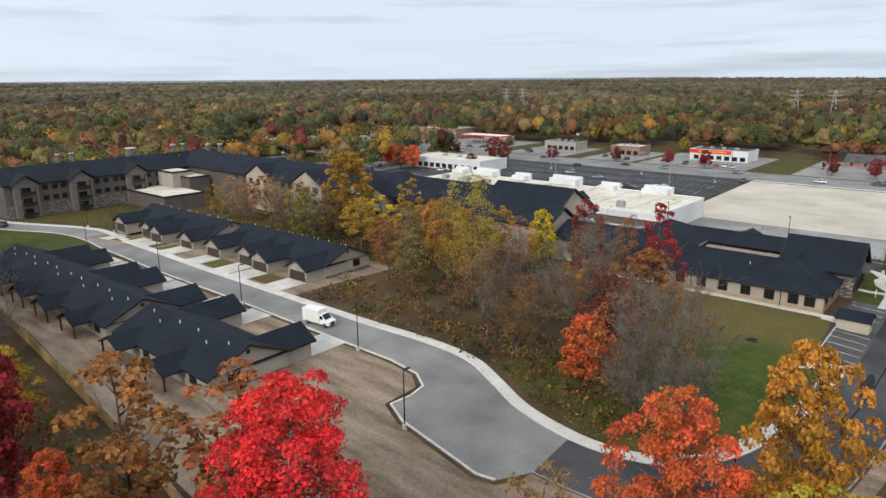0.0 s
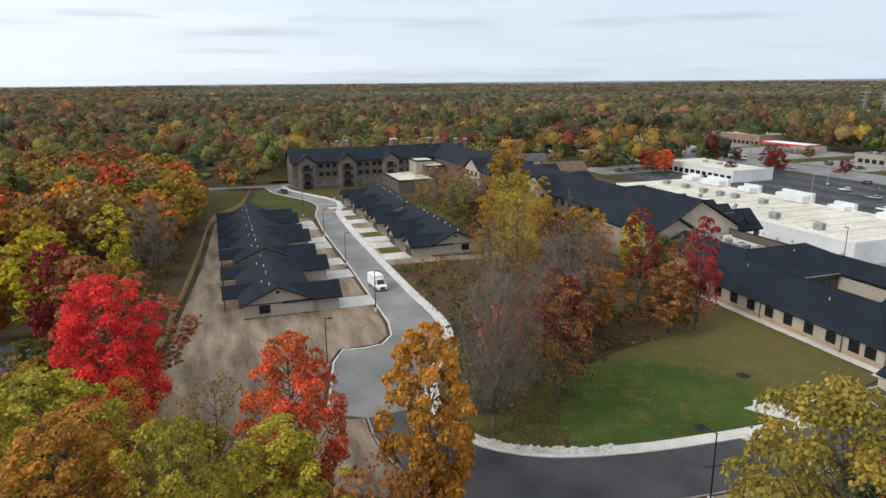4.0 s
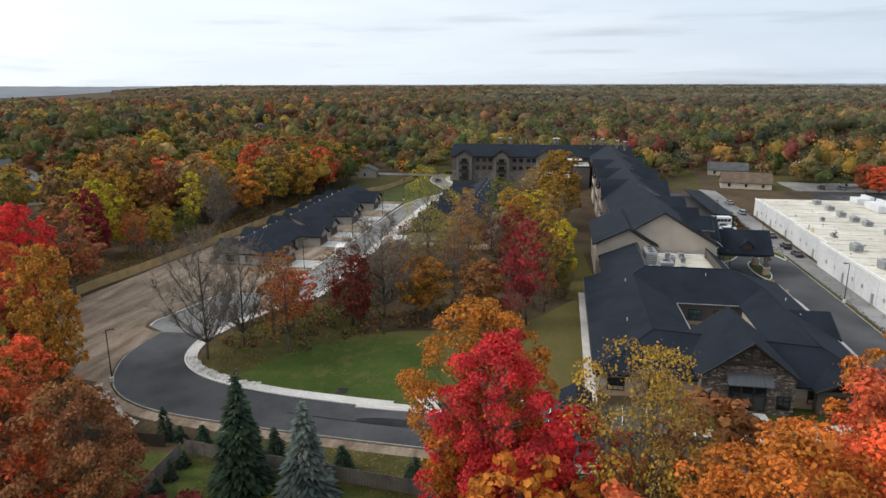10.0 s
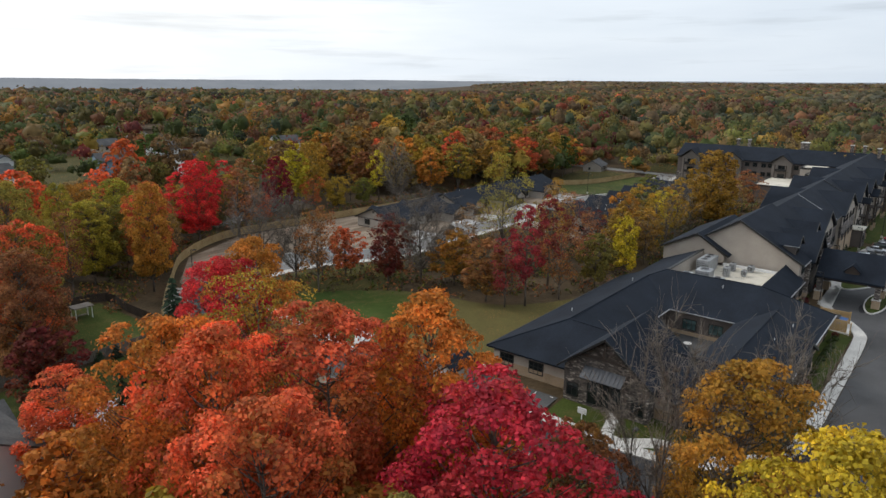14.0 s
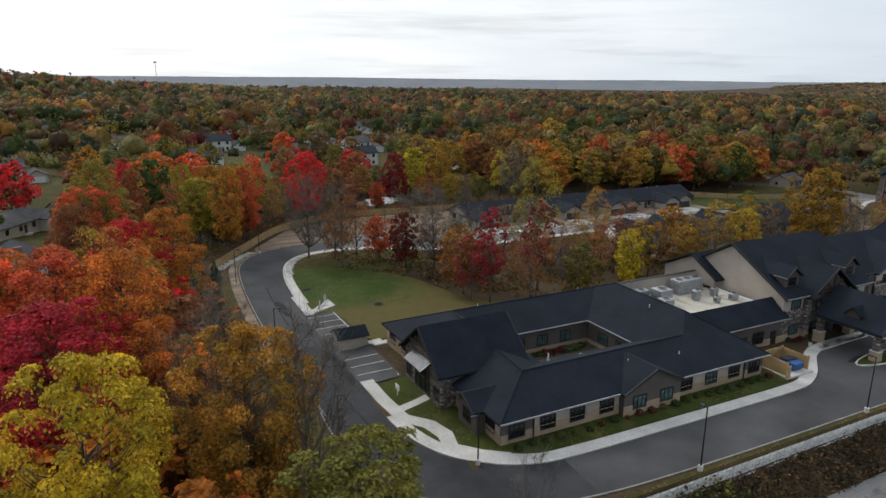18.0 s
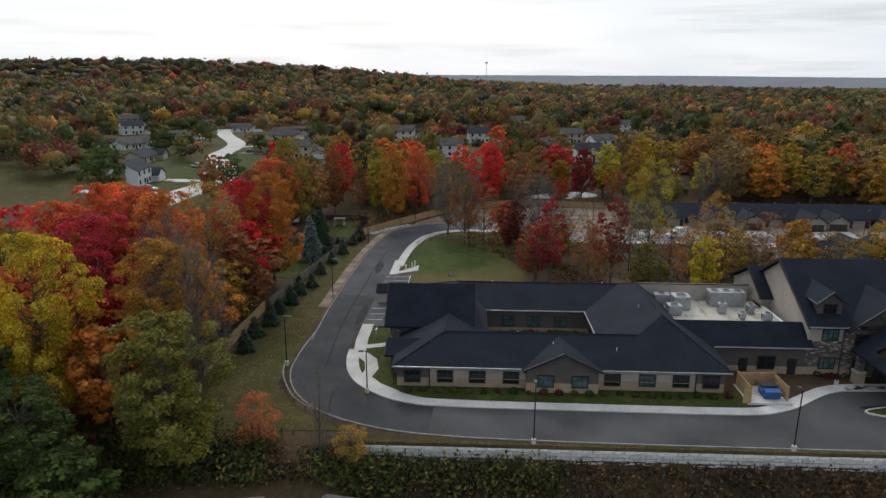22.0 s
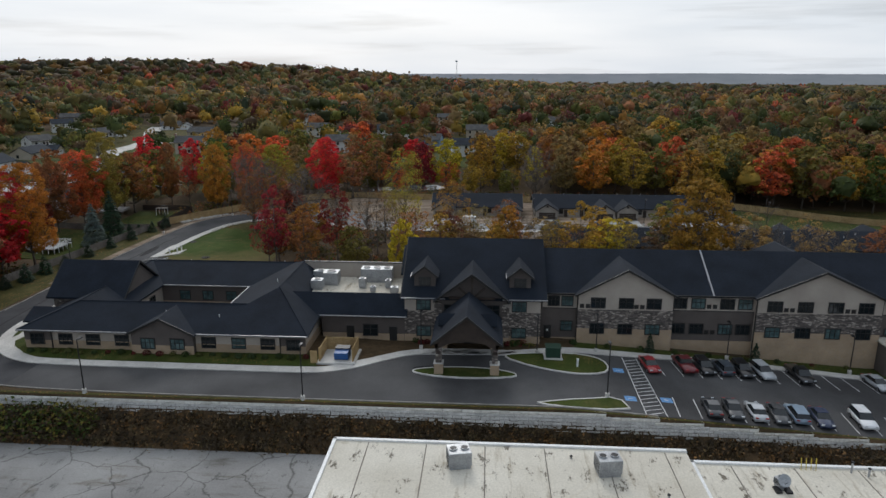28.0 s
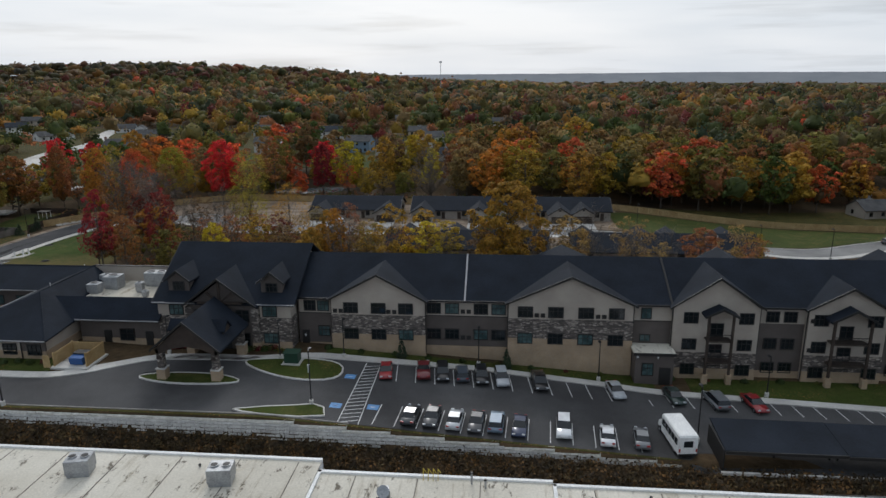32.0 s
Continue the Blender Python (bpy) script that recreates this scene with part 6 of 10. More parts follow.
# ---- fences ----
def fence(line, height, mat, label, picket=0.15, panel=2.4):
    """Board fence: posts, rails and upright boards, panel by panel."""
    pts = curve_line(line, 0.6)
    run, stops = 0.0, [pts[0]]
    for a, b in zip(pts, pts[1:]):
        run += math.dist(a, b)
        if run >= panel:
            stops.append(b)
            run = 0.0
    f = thing("fence", (*line[0], lz(*line[0])), label, "fence", "boundary fences")
    for a, b in zip(stops, stops[1:]):
        za, zb = lz(*a), lz(*b)
        bm = bmesh.new()
        box(bm, a[0] - 0.06, a[1] - 0.06, za - 0.4, a[0] + 0.06, a[1] + 0.06, za + height + 0.08)
        part("post", bm, mat, f)
        bm = bmesh.new()
        d = Vector((b[0] - a[0], b[1] - a[1]))
        n = max(1, int(d.length / picket))
        t = d.normalized() * picket * 0.46
        nrm = Vector((-t.y, t.x)).normalized() * 0.02
        for k in range(n):
            s = (k + 0.5) / n
            cx, cy, cz = a[0] + d.x * s, a[1] + d.y * s, za + (zb - za) * s
            hz = height + 0.03 * math.sin(k * 12.9)
            q = [(cx - t.x - nrm.x, cy - t.y - nrm.y), (cx + t.x - nrm.x, cy + t.y - nrm.y), (cx + t.x + nrm.x, cy + t.y + nrm.y), (cx - t.x + nrm.x, cy - t.y + nrm.y)]
            lo = [bm.verts.new((*p, cz + 0.02)) for p in q]
            hi = [bm.verts.new((*p, cz + hz)) for p in q]
            bm.faces.new(hi)
            for i in range(4):
                bm.faces.new((lo[i], lo[(i + 1) % 4], hi[(i + 1) % 4], hi[i]))
        tagged(part("fence_panel", bm, mat, f), kind="stuff")
    return f


fence([(1.4, -69.0), (6.6, -60.6), (12.8, -51.6), (25.2, -35.4), (44, -25.4), (70, -27.6), (115, -31.6), (160, -34.6), (176, -37.6), (192, -42.0), (212, -46.2), (238, -49.8)], 1.9, WOOD_FENCE, "new pale cedar board fence along the woods", 0.3)
fence([(-0.6, -76.6), (-1.8, -86), (-3.2, -98), (-4.9, -112), (-6.5, -126)], 1.7, WOOD_GREY, "weathered grey board fence behind the gardens", 0.3)
fence([(-6.5, -127), (-6.8, -152), (-4, -163)], 1.9, WOOD_FENCE, "new pale cedar board fence beside the verge", 0.3)
fence([(-1.2, -76.4), (-13, -76.8), (-27, -78)], 1.6, WOOD_GREY, "weathered grey board fence between two gardens", 0.3)
fence([(-16, -50.5), (-0.6, -51), (-0.2, -61), (0.2, -75.6)], 1.6, WOOD_DARK, "dark red-brown board fence round a garden", 0.3)


def guard_rail(line):
    g = thing("guard_rail", (*line[0], lz(*line[0])), "low galvanised guard rail on wooden posts", "guard rail")
    pts = curve_line(line, 2.0)
    for a, b in zip(pts, pts[1:]):
        bm = bmesh.new()
        tube(bm, (*a, lz(*a) + 0.6), (*b, lz(*b) + 0.6), 0.12, 0.12, 4)
        part("rail", bm, METAL_GREY, g)
        part("post", bm_box(a[0] - 0.08, a[1] - 0.08, lz(*a) - 0.3, a[0] + 0.08, a[1] + 0.08, lz(*a) + 0.7), WOOD_GREY, g)


guard_rail([(3.5, -150.5), (4.5, -154.6), (7.5, -160.4), (11.5, -163.7), (15.4, -166.0)])


# ---- lamps ----
def lamp_post(height):
    e = thing("street_lamp", (0, 0, 0), "slim black lamp post with flat head on a concrete base", "street lamp", "site lamps")
    bm = bmesh.new()
    tube(bm, (0, 0, -0.3), (0, 0, 0.65), 0.28, 0.28, 12)
    part("base", bm, CONCRETE, e)
    bm = bmesh.new()
    tube(bm, (0, 0, 0.6), (0, 0, height), 0.09, 0.065, 8)
    part("pole", bm, BLACK_METAL, e)
    bm = bmesh.new()
    box(bm, 0.0, -0.05, height - 0.12, 0.5, 0.05, height - 0.03)
    part("arm", bm, BLACK_METAL, e)
    bm = bmesh.new()
    box(bm, 0.35, -0.2, height - 0.16, 1.0, 0.2, height)
    bmesh.ops.bevel(bm, geom=bm.edges[:], offset=0.03, segments=1, affect="EDGES")
    head = part("head", bm, BLACK_METAL, e)
    part("lens", bm_box(0.42, -0.15, height - 0.175, 0.94, 0.15, height - 0.162), WHITE, head)
    return e


def set_lamps(height, spots):
    first = lamp_post(height)
    for i, (px_, py_, turn) in enumerate(spots):
        m = pose(px_, py_, lz(px_, py_) + 0.02, 0, 0, turn)
        if i:
            copy_thing(first, m)
        else:
            first.matrix_basis = m


set_lamps(7.6, [(37.6, -169.15, 90), (66.9, -169.2, 90), (106.3, -165.2, 90), (4.0, -118.3, 0), (3.6, -149.5, 0), (5.0, -80.2, 0), (14.6, -56.6, -40), (49.4, -50.4, -90), (70.8, -62.6, -90), (103.0, -63.4, -90), (133.4, -63.4, -90), (166.7, -62.2, -90), (192.6, -79.6, 90), (209.5, -79.2, 90), (155.0, -165.4, 90)])
set_lamps(6.0, [(16.6, -157.6, 180), (145.0, -149.9, 90), (127.3, -148.6, 90), (107.1, -150.4, 90), (98.0, -152.6, 90), (168, -152.4, 90), (80.5, -152.0, 90)])

# ---- marked bays ----
marks = thing("bay_markings", (130, -160, lz(130, -160)), "white painted parking bay lines", "road marking", kind="structure")


def mark(x0, y0, x1, y1, w=0.11, mat=PAINT_LINE, name="line"):
    d = Vector((x1 - x0, y1 - y0)).normalized()
    n = Vector((-d.y, d.x)) * w / 2
    bm = bmesh.new()
    vs = [bm.verts.new((px_, py_, lz(px_, py_) + 0.056)) for px_, py_ in ((x0 + n.x, y0 + n.y), (x0 - n.x, y0 - n.y), (x1 - n.x, y1 - n.y), (x1 + n.x, y1 + n.y))]
    f = bm.faces.new(vs)
    r = bmesh.ops.extrude_face_region(bm, geom=[f])
    bmesh.ops.translate(bm, verts=[v for v in r["geom"] if isinstance(v, bmesh.types.BMVert)], vec=(0, 0, 0.006))
    part(name, bm, mat, marks)


def edge_y(x_):
    return float(np.interp(x_, [104, 128, 147, 156, 170, 182, 215], [-151.5, -150.6, -150.6, -151.4, -152.6, -154, -158]))


for k in range(26):
    bx = 115.4 + 2.74 * k
    if not 147.5 < bx < 150:
        mark(bx, edge_y(bx) - 0.3, bx + 0.55, edge_y(bx) - 5.4)
for k in range(14):
    bx = 115.2 + 2.74 * k
    mark(bx, -163.4, bx - 0.35, -168.6)
for a, b in (((110.8, -151.6), (110.6, -169.0)), ((112.9, -151.4), (113.2, -169.0))):
    mark(*a, *b)
for k in range(17):
    yy = -152.0 - k
    mark(110.75, yy - 0.9, 112.95, yy)
for bx, by in ((109.4, -156.4), (109.4, -164.9), (114.2, -164.4)):
    mark(bx - 0.75, by, bx + 0.75, by, 1.3, PAINT_BLUE, "accessible_panel")
    mark(bx - 0.3, by, bx + 0.3, by, 0.25, PAINT_LINE, "accessible_sign")
for k in range(10):
    yy = -104.6 - 2.9 * k
    if not -122.6 < yy < -116.6:
        mark(12.5, yy, 17.6, yy - 0.4)
sheet("road", [(12.2, -103.6), (17.9, -103.6), (17.9, -134), (12.0, -134)], 0.05, ASPHALT_MID, "grey asphalt side bays", "road")
mark(17.6, -104, 17.6, -133.5)

# traffic islands
ISLE_A = rounded([(78.6, -160.0), (86, -162.0), (96.0, -160.9), (92, -158.4), (84, -158.2)], 2)
ISLE_B = rounded([(92, -153.6), (97, -157.4), (102.6, -159.4), (108.4, -157.6), (107.4, -151.9), (98, -152.6)], 2)
ISLE_C = rounded([(95, -168.6), (103, -166.6), (107.8, -164.9), (109, -168.9)], 1)
for isl in (ISLE_A, ISLE_B, ISLE_C):
    sheet("traffic_island", isl, 0.2, LAWN, "grass traffic island with concrete kerb", "traffic island")
    ribbon("curb", isl + [isl[0]], 0.22, 0.24, 0.45, CURB, "pale concrete kerb round an island", "kerb")


# ---- vehicles ----
TYRE = plain("tyre_rubber", (0.012, 0.012, 0.013), 0.85)
RIM = plain("alloy_rim", (0.35, 0.35, 0.36), 0.35, 0.8)
CAR_GLASS = plain("car_glass", (0.014, 0.017, 0.02), 0.08)
LIGHT_RED = plain("tail_lamp", (0.30, 0.012, 0.012), 0.3)
LIGHT_CLEAR = plain("head_lamp", (0.60, 0.62, 0.64), 0.2)
BODY = {"red": (0.28, 0.018, 0.022), "dark red": (0.13, 0.012, 0.016), "black": (0.010, 0.010, 0.012), "slate": (0.06, 0.075, 0.095), "silver": (0.42, 0.44, 0.46), "grey": (0.16, 0.17, 0.18), "dark grey": (0.035, 0.038, 0.043), "navy": (0.018, 0.030, 0.075), "white": (0.74, 0.75, 0.76), "steel blue": (0.20, 0.27, 0.35), "dark green": (0.02, 0.04, 0.035)}
PAINTS = {}
SHAPES = {
    "saloon": (4.8, 1.84, [(-2.4, 0.35), (-2.36, 0.8), (-2.2, 0.98), (-1.45, 1.02), (1.0, 0.96), (2.0, 0.84), (2.36, 0.66), (2.4, 0.35)], [(-1.65, 1.0), (-0.95, 1.42), (0.25, 1.44), (1.15, 0.95)]),
    "suv": (4.7, 1.9, [(-2.35, 0.4), (-2.33, 0.95), (-2.2, 1.08), (1.0, 1.08), (2.05, 0.98), (2.3, 0.78), (2.35, 0.4)], [(-2.2, 1.06), (-1.95, 1.66), (0.2, 1.70), (1.1, 1.06)]),
    "minivan": (5.1, 1.98, [(-2.55, 0.38), (-2.52, 1.0), (-2.4, 1.1), (1.3, 1.06), (2.3, 0.9), (2.52, 0.7), (2.55, 0.38)], [(-2.42, 1.08), (-2.15, 1.70), (0.6, 1.72), (1.6, 1.04)]),
    "pickup": (5.6, 1.98, [(-2.8, 0.5), (-2.78, 1.08), (-0.75, 1.1), (1.2, 1.1), (2.5, 1.04), (2.76, 0.8), (2.8, 0.5)], [(-0.7, 1.08), (-0.55, 1.76), (0.75, 1.78), (1.5, 1.08)]),
}
CAR_MESH = {}


def swept(outline, width, tuck=0.0):
    """A side outline swept across, its upper corners drawn in."""
    bm = bmesh.new()
    zs = [z for _, z in outline]
    lo, hi = min(zs), max(zs)
    rows = []
    for s in (-1, 1):
        rows.append([bm.verts.new((x_, s * (width / 2 - tuck * (z_ - lo) / (hi - lo + 1e-6)), z_)) for x_, z_ in outline])
    n = len(outline)
    bm.faces.new(rows[0])
    bm.faces.new(rows[1][::-1])
    for i in range(n):
        bm.faces.new((rows[0][i], rows[1][i], rows[1][(i + 1) % n], rows[0][(i + 1) % n]))
    return bm


def car(x, y, turn, shape, colour, z=None):
    L, W, side, cab = SHAPES[shape]
    if shape not in CAR_MESH:
        bm = swept(side, W, 0.10)
        bmesh.ops.bevel(bm, geom=bm.edges[:], offset=0.06, segments=2, affect="EDGES")
        body = mesh_of(bm, "body", True)
        glass = mesh_of(swept(cab, W - 0.12, 0.22), "cabin_glass")
        roof = [(p[0], p[1]) for p in cab[1:3]]
        bm = bmesh.new()
        (xa, za), (xb, zb) = roof
        slab(bm, [(xa - 0.05, -W / 2 + 0.24, za + 0.03), (xb + 0.05, -W / 2 + 0.24, zb + 0.03), (xb + 0.05, W / 2 - 0.24, zb + 0.03), (xa - 0.05, W / 2 - 0.24, za + 0.03)], 0.06)
        top = mesh_of(bm, "roof_panel")
        bm = bmesh.new()
        tube(bm, (0, -0.11, 0), (0, 0.11, 0), 0.34, 0.34, 14)
        tyre = mesh_of(bm, "wheel")
        tyre.materials.append(TYRE)
        bm = bmesh.new()
        tube(bm, (0, -0.12, 0), (0, 0.12, 0), 0.2, 0.2, 10)
        rim = mesh_of(bm, "rim")
        rim.materials.append(RIM)
        lamp = mesh_of(bm_box(-0.05, -0.18, -0.08, 0.05, 0.18, 0.08), "lamp")
        for m_, mm in ((body, None), (glass, CAR_GLASS), (top, None), (lamp, LIGHT_CLEAR)):
            m_.materials.append(mm or RIM)
        CAR_MESH[shape] = (body, glass, top, tyre, rim, lamp)
    if colour not in PAINTS:
        PAINTS[colour] = plain(f"{colour.replace(' ', '_')}_car_paint", BODY[colour], 0.28, 0.1, 0.6)
    body, glass, top, tyre, rim, lamp = CAR_MESH[shape]
    e = thing("car", (x, y, (lz(x, y) + 0.05) if z is None else z), f"parked {colour} {'pickup truck' if shape == 'pickup' else shape} on the asphalt", "car", "parked cars")
    slope = (lz(x + 1, y) - lz(x - 1, y)) / 2 * math.cos(radians(turn)) + (lz(x, y + 1) - lz(x, y - 1)) / 2 * math.sin(radians(turn))
    e.rotation_euler = (0, -math.atan(slope), radians(turn))

    def painted(name, me):
        o = sub(name, me, e)
        o.material_slots[0].link = "OBJECT"
        o.material_slots[0].material = PAINTS[colour]
        return o
    painted("body", body)
    sub("cabin_glass", glass, e)
    painted("roof_panel", top)
    for sx in (-0.3, 0.31):
        for sy in (-1, 1):
            w_ = sub("wheel", tyre, e, pose(sx * L, sy * (W / 2 - 0.10), 0.34))
            sub("rim", rim, w_)
    for sy in (-1, 1):
        sub("headlight", lamp, e, pose(L / 2 - 0.07, sy * (W / 2 - 0.32), side[-1][1] + 0.38))
        t_ = sub("tail_light", lamp, e, pose(-L / 2 + 0.04, sy * (W / 2 - 0.3), side[-1][1] + 0.5))
        t_.material_slots[0].link = "OBJECT"
        t_.material_slots[0].material = LIGHT_RED
    return e


car(114.2, -154.5, 278, "saloon", "red")
car(119.5, -153.4, 97, "pickup", "dark red")
car(122.3, -153.6, 277, "suv", "black")
car(125.1, -153.2, 96, "suv", "slate")
car(127.9, -153.4, 276, "suv", "black")
car(130.8, -153.4, 277, "suv", "silver")
car(136.2, -153.2, 276, "pickup", "black")
car(146.9, -153.6, 278, "saloon", "silver")
car(154.8, -154.2, 279, "saloon", "dark green")
car(160.2, -155.2, 100, "minivan", "grey")
car(165.2, -155.6, 280, "saloon", "red")
car(119.4, -166.3, 86, "saloon", "dark grey")
car(122.1, -166.2, 266, "saloon", "dark grey")
car(125.0, -166.3, 86, "saloon", "silver")
car(127.7, -166.4, 265, "saloon", "dark grey")
car(130.2, -166.0, 86, "suv", "steel blue")
car(133.1, -166.3, 265, "saloon", "navy")
car(138.6, -165.7, 266, "suv", "white")
car(143.9, -166.4, 84, "saloon", "white")
car(148.1, -166.2, 83, "saloon", "grey")
for cx, cy, tn, sh, co in ((121.0, -178.6, 4, "saloon", "black"), (129.5, -178.4, 2, "suv", "black"), (143, -178.4, 3, "saloon", "dark grey"), (177, -178.6, 0, "suv", "steel blue"), (197, -179, 10, "saloon", "grey"),
                           (157.5, -276, 30, "suv", "silver"), (122, -252, 10, "saloon", "white"), (118, -254.5, 190, "saloon", "dark grey"), (109, -258, 10, "suv", "white"), (107, -263, 20, "saloon", "silver"), (86, -296, 95, "suv", "black"),
                           (150, -318, 0, "saloon", "black"), (96, -322, 180, "suv", "steel blue"), (60, -314, 0, "saloon", "white"), (200, -320, 0, "saloon", "red"), (260, -316, 180, "suv", "grey"),
                           (-76, 14, 150, "suv", "silver"), (-70, 62, 20, "suv", "dark grey"), (232, -62.5, 25, "suv", "dark grey"), (196, -245, 90, "saloon", "silver"), (206, -247, 90, "suv", "dark grey"), (212, -246, 90, "saloon", "white")):
    car(cx, cy, tn, sh, co)


def box_van(x, y, turn):
    e = thing("delivery_van", (x, y, lz(x, y) + 0.05), "white box van parked on the lane", "van")
    e.rotation_euler = (0, 0, radians(turn))

    def put(name, bm, mat):
        o = sub(name, mesh_of(bm, name), e)
        o.data.materials.append(mat)
        return o
    bm = swept([(-3.0, 0.5), (-3.0, 2.75), (0.7, 2.75), (0.7, 0.5)], 2.1)
    bmesh.ops.bevel(bm, geom=bm.edges[:], offset=0.08, segments=2, affect="EDGES")
    put("cargo_box", bm, WHITE)
    bm = swept([(0.7, 0.4), (0.7, 2.05), (1.25, 2.05), (1.95, 1.25), (2.75, 1.05), (2.85, 0.4)], 1.95, 0.1)
    bmesh.ops.bevel(bm, geom=bm.edges[:], offset=0.05, segments=1, affect="EDGES")
    put("cab", bm, WHITE)
    put("windscreen", swept([(1.26, 2.03), (1.32, 2.06), (1.99, 1.29), (1.93, 1.26)], 1.6, 0.08), CAR_GLASS)
    for sy in (-1, 1):
        put("side_window", bm_box(0.85, sy * 0.955 - 0.03, 1.3, 1.5, sy * 0.955 + 0.03, 1.85), CAR_GLASS)
        put("headlight", bm_box(2.74, sy * 0.72 - 0.14, 0.75, 2.86, sy * 0.72 + 0.14, 0.95), LIGHT_CLEAR)
    put("grille", bm_box(2.8, -0.45, 0.5, 2.87, 0.45, 0.95), BLACK_METAL)
    for sx in (-1.9, 1.9):
        for sy in (-1, 1):
            bm = bmesh.new()
            tube(bm, (sx, sy * 0.85, 0.37), (sx, sy * 1.05, 0.37), 0.37, 0.37, 14)
            w_ = put("wheel", bm, TYRE)
            bm = bmesh.new()
            tube(bm, (sx, sy * 0.9, 0.37), (sx, sy * 1.06, 0.37), 0.2, 0.2, 10)
            o = sub("rim", mesh_of(bm, "rim"), w_)
            o.data.materials.append(RIM)


box_van(84.2, -66.2, 188)


def minibus(x, y, turn):
    e = thing("minibus", (x, y, lz(x, y) + 0.05), "white shuttle bus parked beside the carport", "bus")
    e.rotation_euler = (0, 0, radians(turn))

    def put(name, bm, mat):
        o = sub(name, mesh_of(bm, name), e)
        o.data.materials.append(mat)
        return o
    bm = swept([(-3.6, 0.45), (-3.6, 2.9), (-3.4, 3.0), (1.9, 3.0), (2.2, 2.6), (2.2, 0.45)], 2.35)
    bmesh.ops.bevel(bm, geom=bm.edges[:], offset=0.1, segments=2, affect="EDGES")
    put("coach_body", bm, WHITE)
    bm = swept([(2.2, 0.45), (2.2, 2.1), (2.5, 2.05), (3.0, 1.35), (3.7, 1.15), (3.8, 0.45)], 1.95, 0.1)
    put("hood", bm, WHITE)
    put("windscreen", swept([(2.5, 2.08), (2.58, 2.1), (3.06, 1.4), (3.0, 1.36)], 1.65, 0.05), CAR_GLASS)
    for sy in (-1, 1):
        for k in range(5):
            put("side_window", bm_box(-3.2 + k * 1.05, sy * 1.18 - 0.02, 1.55, -2.3 + k * 1.05, sy * 1.18 + 0.02, 2.4), CAR_GLASS)
    put("rear_window", bm_box(-3.63, -0.55, 1.5, -3.58, 0.55, 2.3), CAR_GLASS)
    put("rear_bumper", bm_box(-3.75, -1.1, 0.4, -3.6, 1.1, 0.65), BLACK_METAL)
    for sy in (-1, 1):
        put("tail_light", bm_box(-3.64, sy * 1.0 - 0.09, 0.9, -3.59, sy * 1.0 + 0.09, 1.3), LIGHT_RED)
    for sx in (-2.2, 2.7):
        for sy in (-1, 1):
            bm = bmesh.new()
            tube(bm, (sx, sy * 0.9, 0.4), (sx, sy * 1.15, 0.4), 0.4, 0.4, 14)
            w_ = put("wheel", bm, TYRE)
            bm = bmesh.new()
            tube(bm, (sx, sy * 0.95, 0.4), (sx, sy * 1.16, 0.4), 0.22, 0.22, 10)
            o = sub("rim", mesh_of(bm, "rim"), w_)
            o.data.materials.append(RIM)


minibus(152.4, -165.6, 97)


# ---- carport, shed, bin store, transformer ----
def carport():
    c = thing("carport", (175, -167, -4.0), "long low carport with dark sloping roof on posts", "carport")
    z = lz(170, -167)
    for k in range(4):
        x0 = 156.4 + 13.5 * k
        bm = bmesh.new()
        slab(bm, [(x0, -171.2, z + 2.6 - 0.15 * k), (x0 + 13.4, -171.2, z + 2.5 - 0.15 * k), (x0 + 13.4, -164.8, z + 3.1 - 0.15 * k), (x0, -164.8, z + 3.2 - 0.15 * k)], 0.2)
        part("roof_panel", bm, SHINGLE, c)
        part("fascia", bm_box(x0, -171.32, z + 2.2 - 0.15 * k, x0 + 13.4, -171.2, z + 2.55 - 0.15 * k), TRIM, c)
        for q in (0.4, 6.7, 13.0):
            part("post", bm_box(x0 + q - 0.1, -168.2, z - 0.3, x0 + q + 0.1, -168.0, z + 2.6), BLACK_METAL, c)
            part("beam", bm_box(x0 + q - 0.08, -171.1, z + 2.25 - 0.15 * k, x0 + q + 0.08, -165, z + 2.4 - 0.15 * k), BLACK_METAL, c)
    part("curb", bm_box(156, -171.9, z - 0.2, 210, -171.6, z + 0.16), CURB, c)
    part("end_screen", bm_box(156.3, -171.0, z - 0.2, 156.45, -165, z + 2.5), TRIM, c)


carport()


def shed():
    s = thing("shed", (15.0, -119.6, lz(15, -119.6)), "small pale garden shed with dark gabled roof on the bays", "shed")
    z = lz(15, -119.6) + 0.06
    gable_wall(s, "x", 13.0, 17.6, -119.5, 1.7, 1.7, z, z + 2.1, z + 3.0, BEIGE_SIDING)
    gable_roof(s, "x", 12.7, 17.9, -119.5, 2.0, 2.0, z + 2.0, z + 3.15, 0.12)
    part("door", bm_box(12.93, -120.4, z + 0.1, 13.01, -118.6, z + 1.9), WHITE, s)
    for yy in (-120.4, -119.55, -118.7):
        part("door_trim", bm_box(12.9, yy - 0.05, z + 0.1, 12.97, yy + 0.05, z + 1.9), WOOD_GREY, s)
    part("door_brace", bm_box(12.9, -120.4, z + 0.95, 12.96, -118.6, z + 1.05), WOOD_GREY, s)


shed()


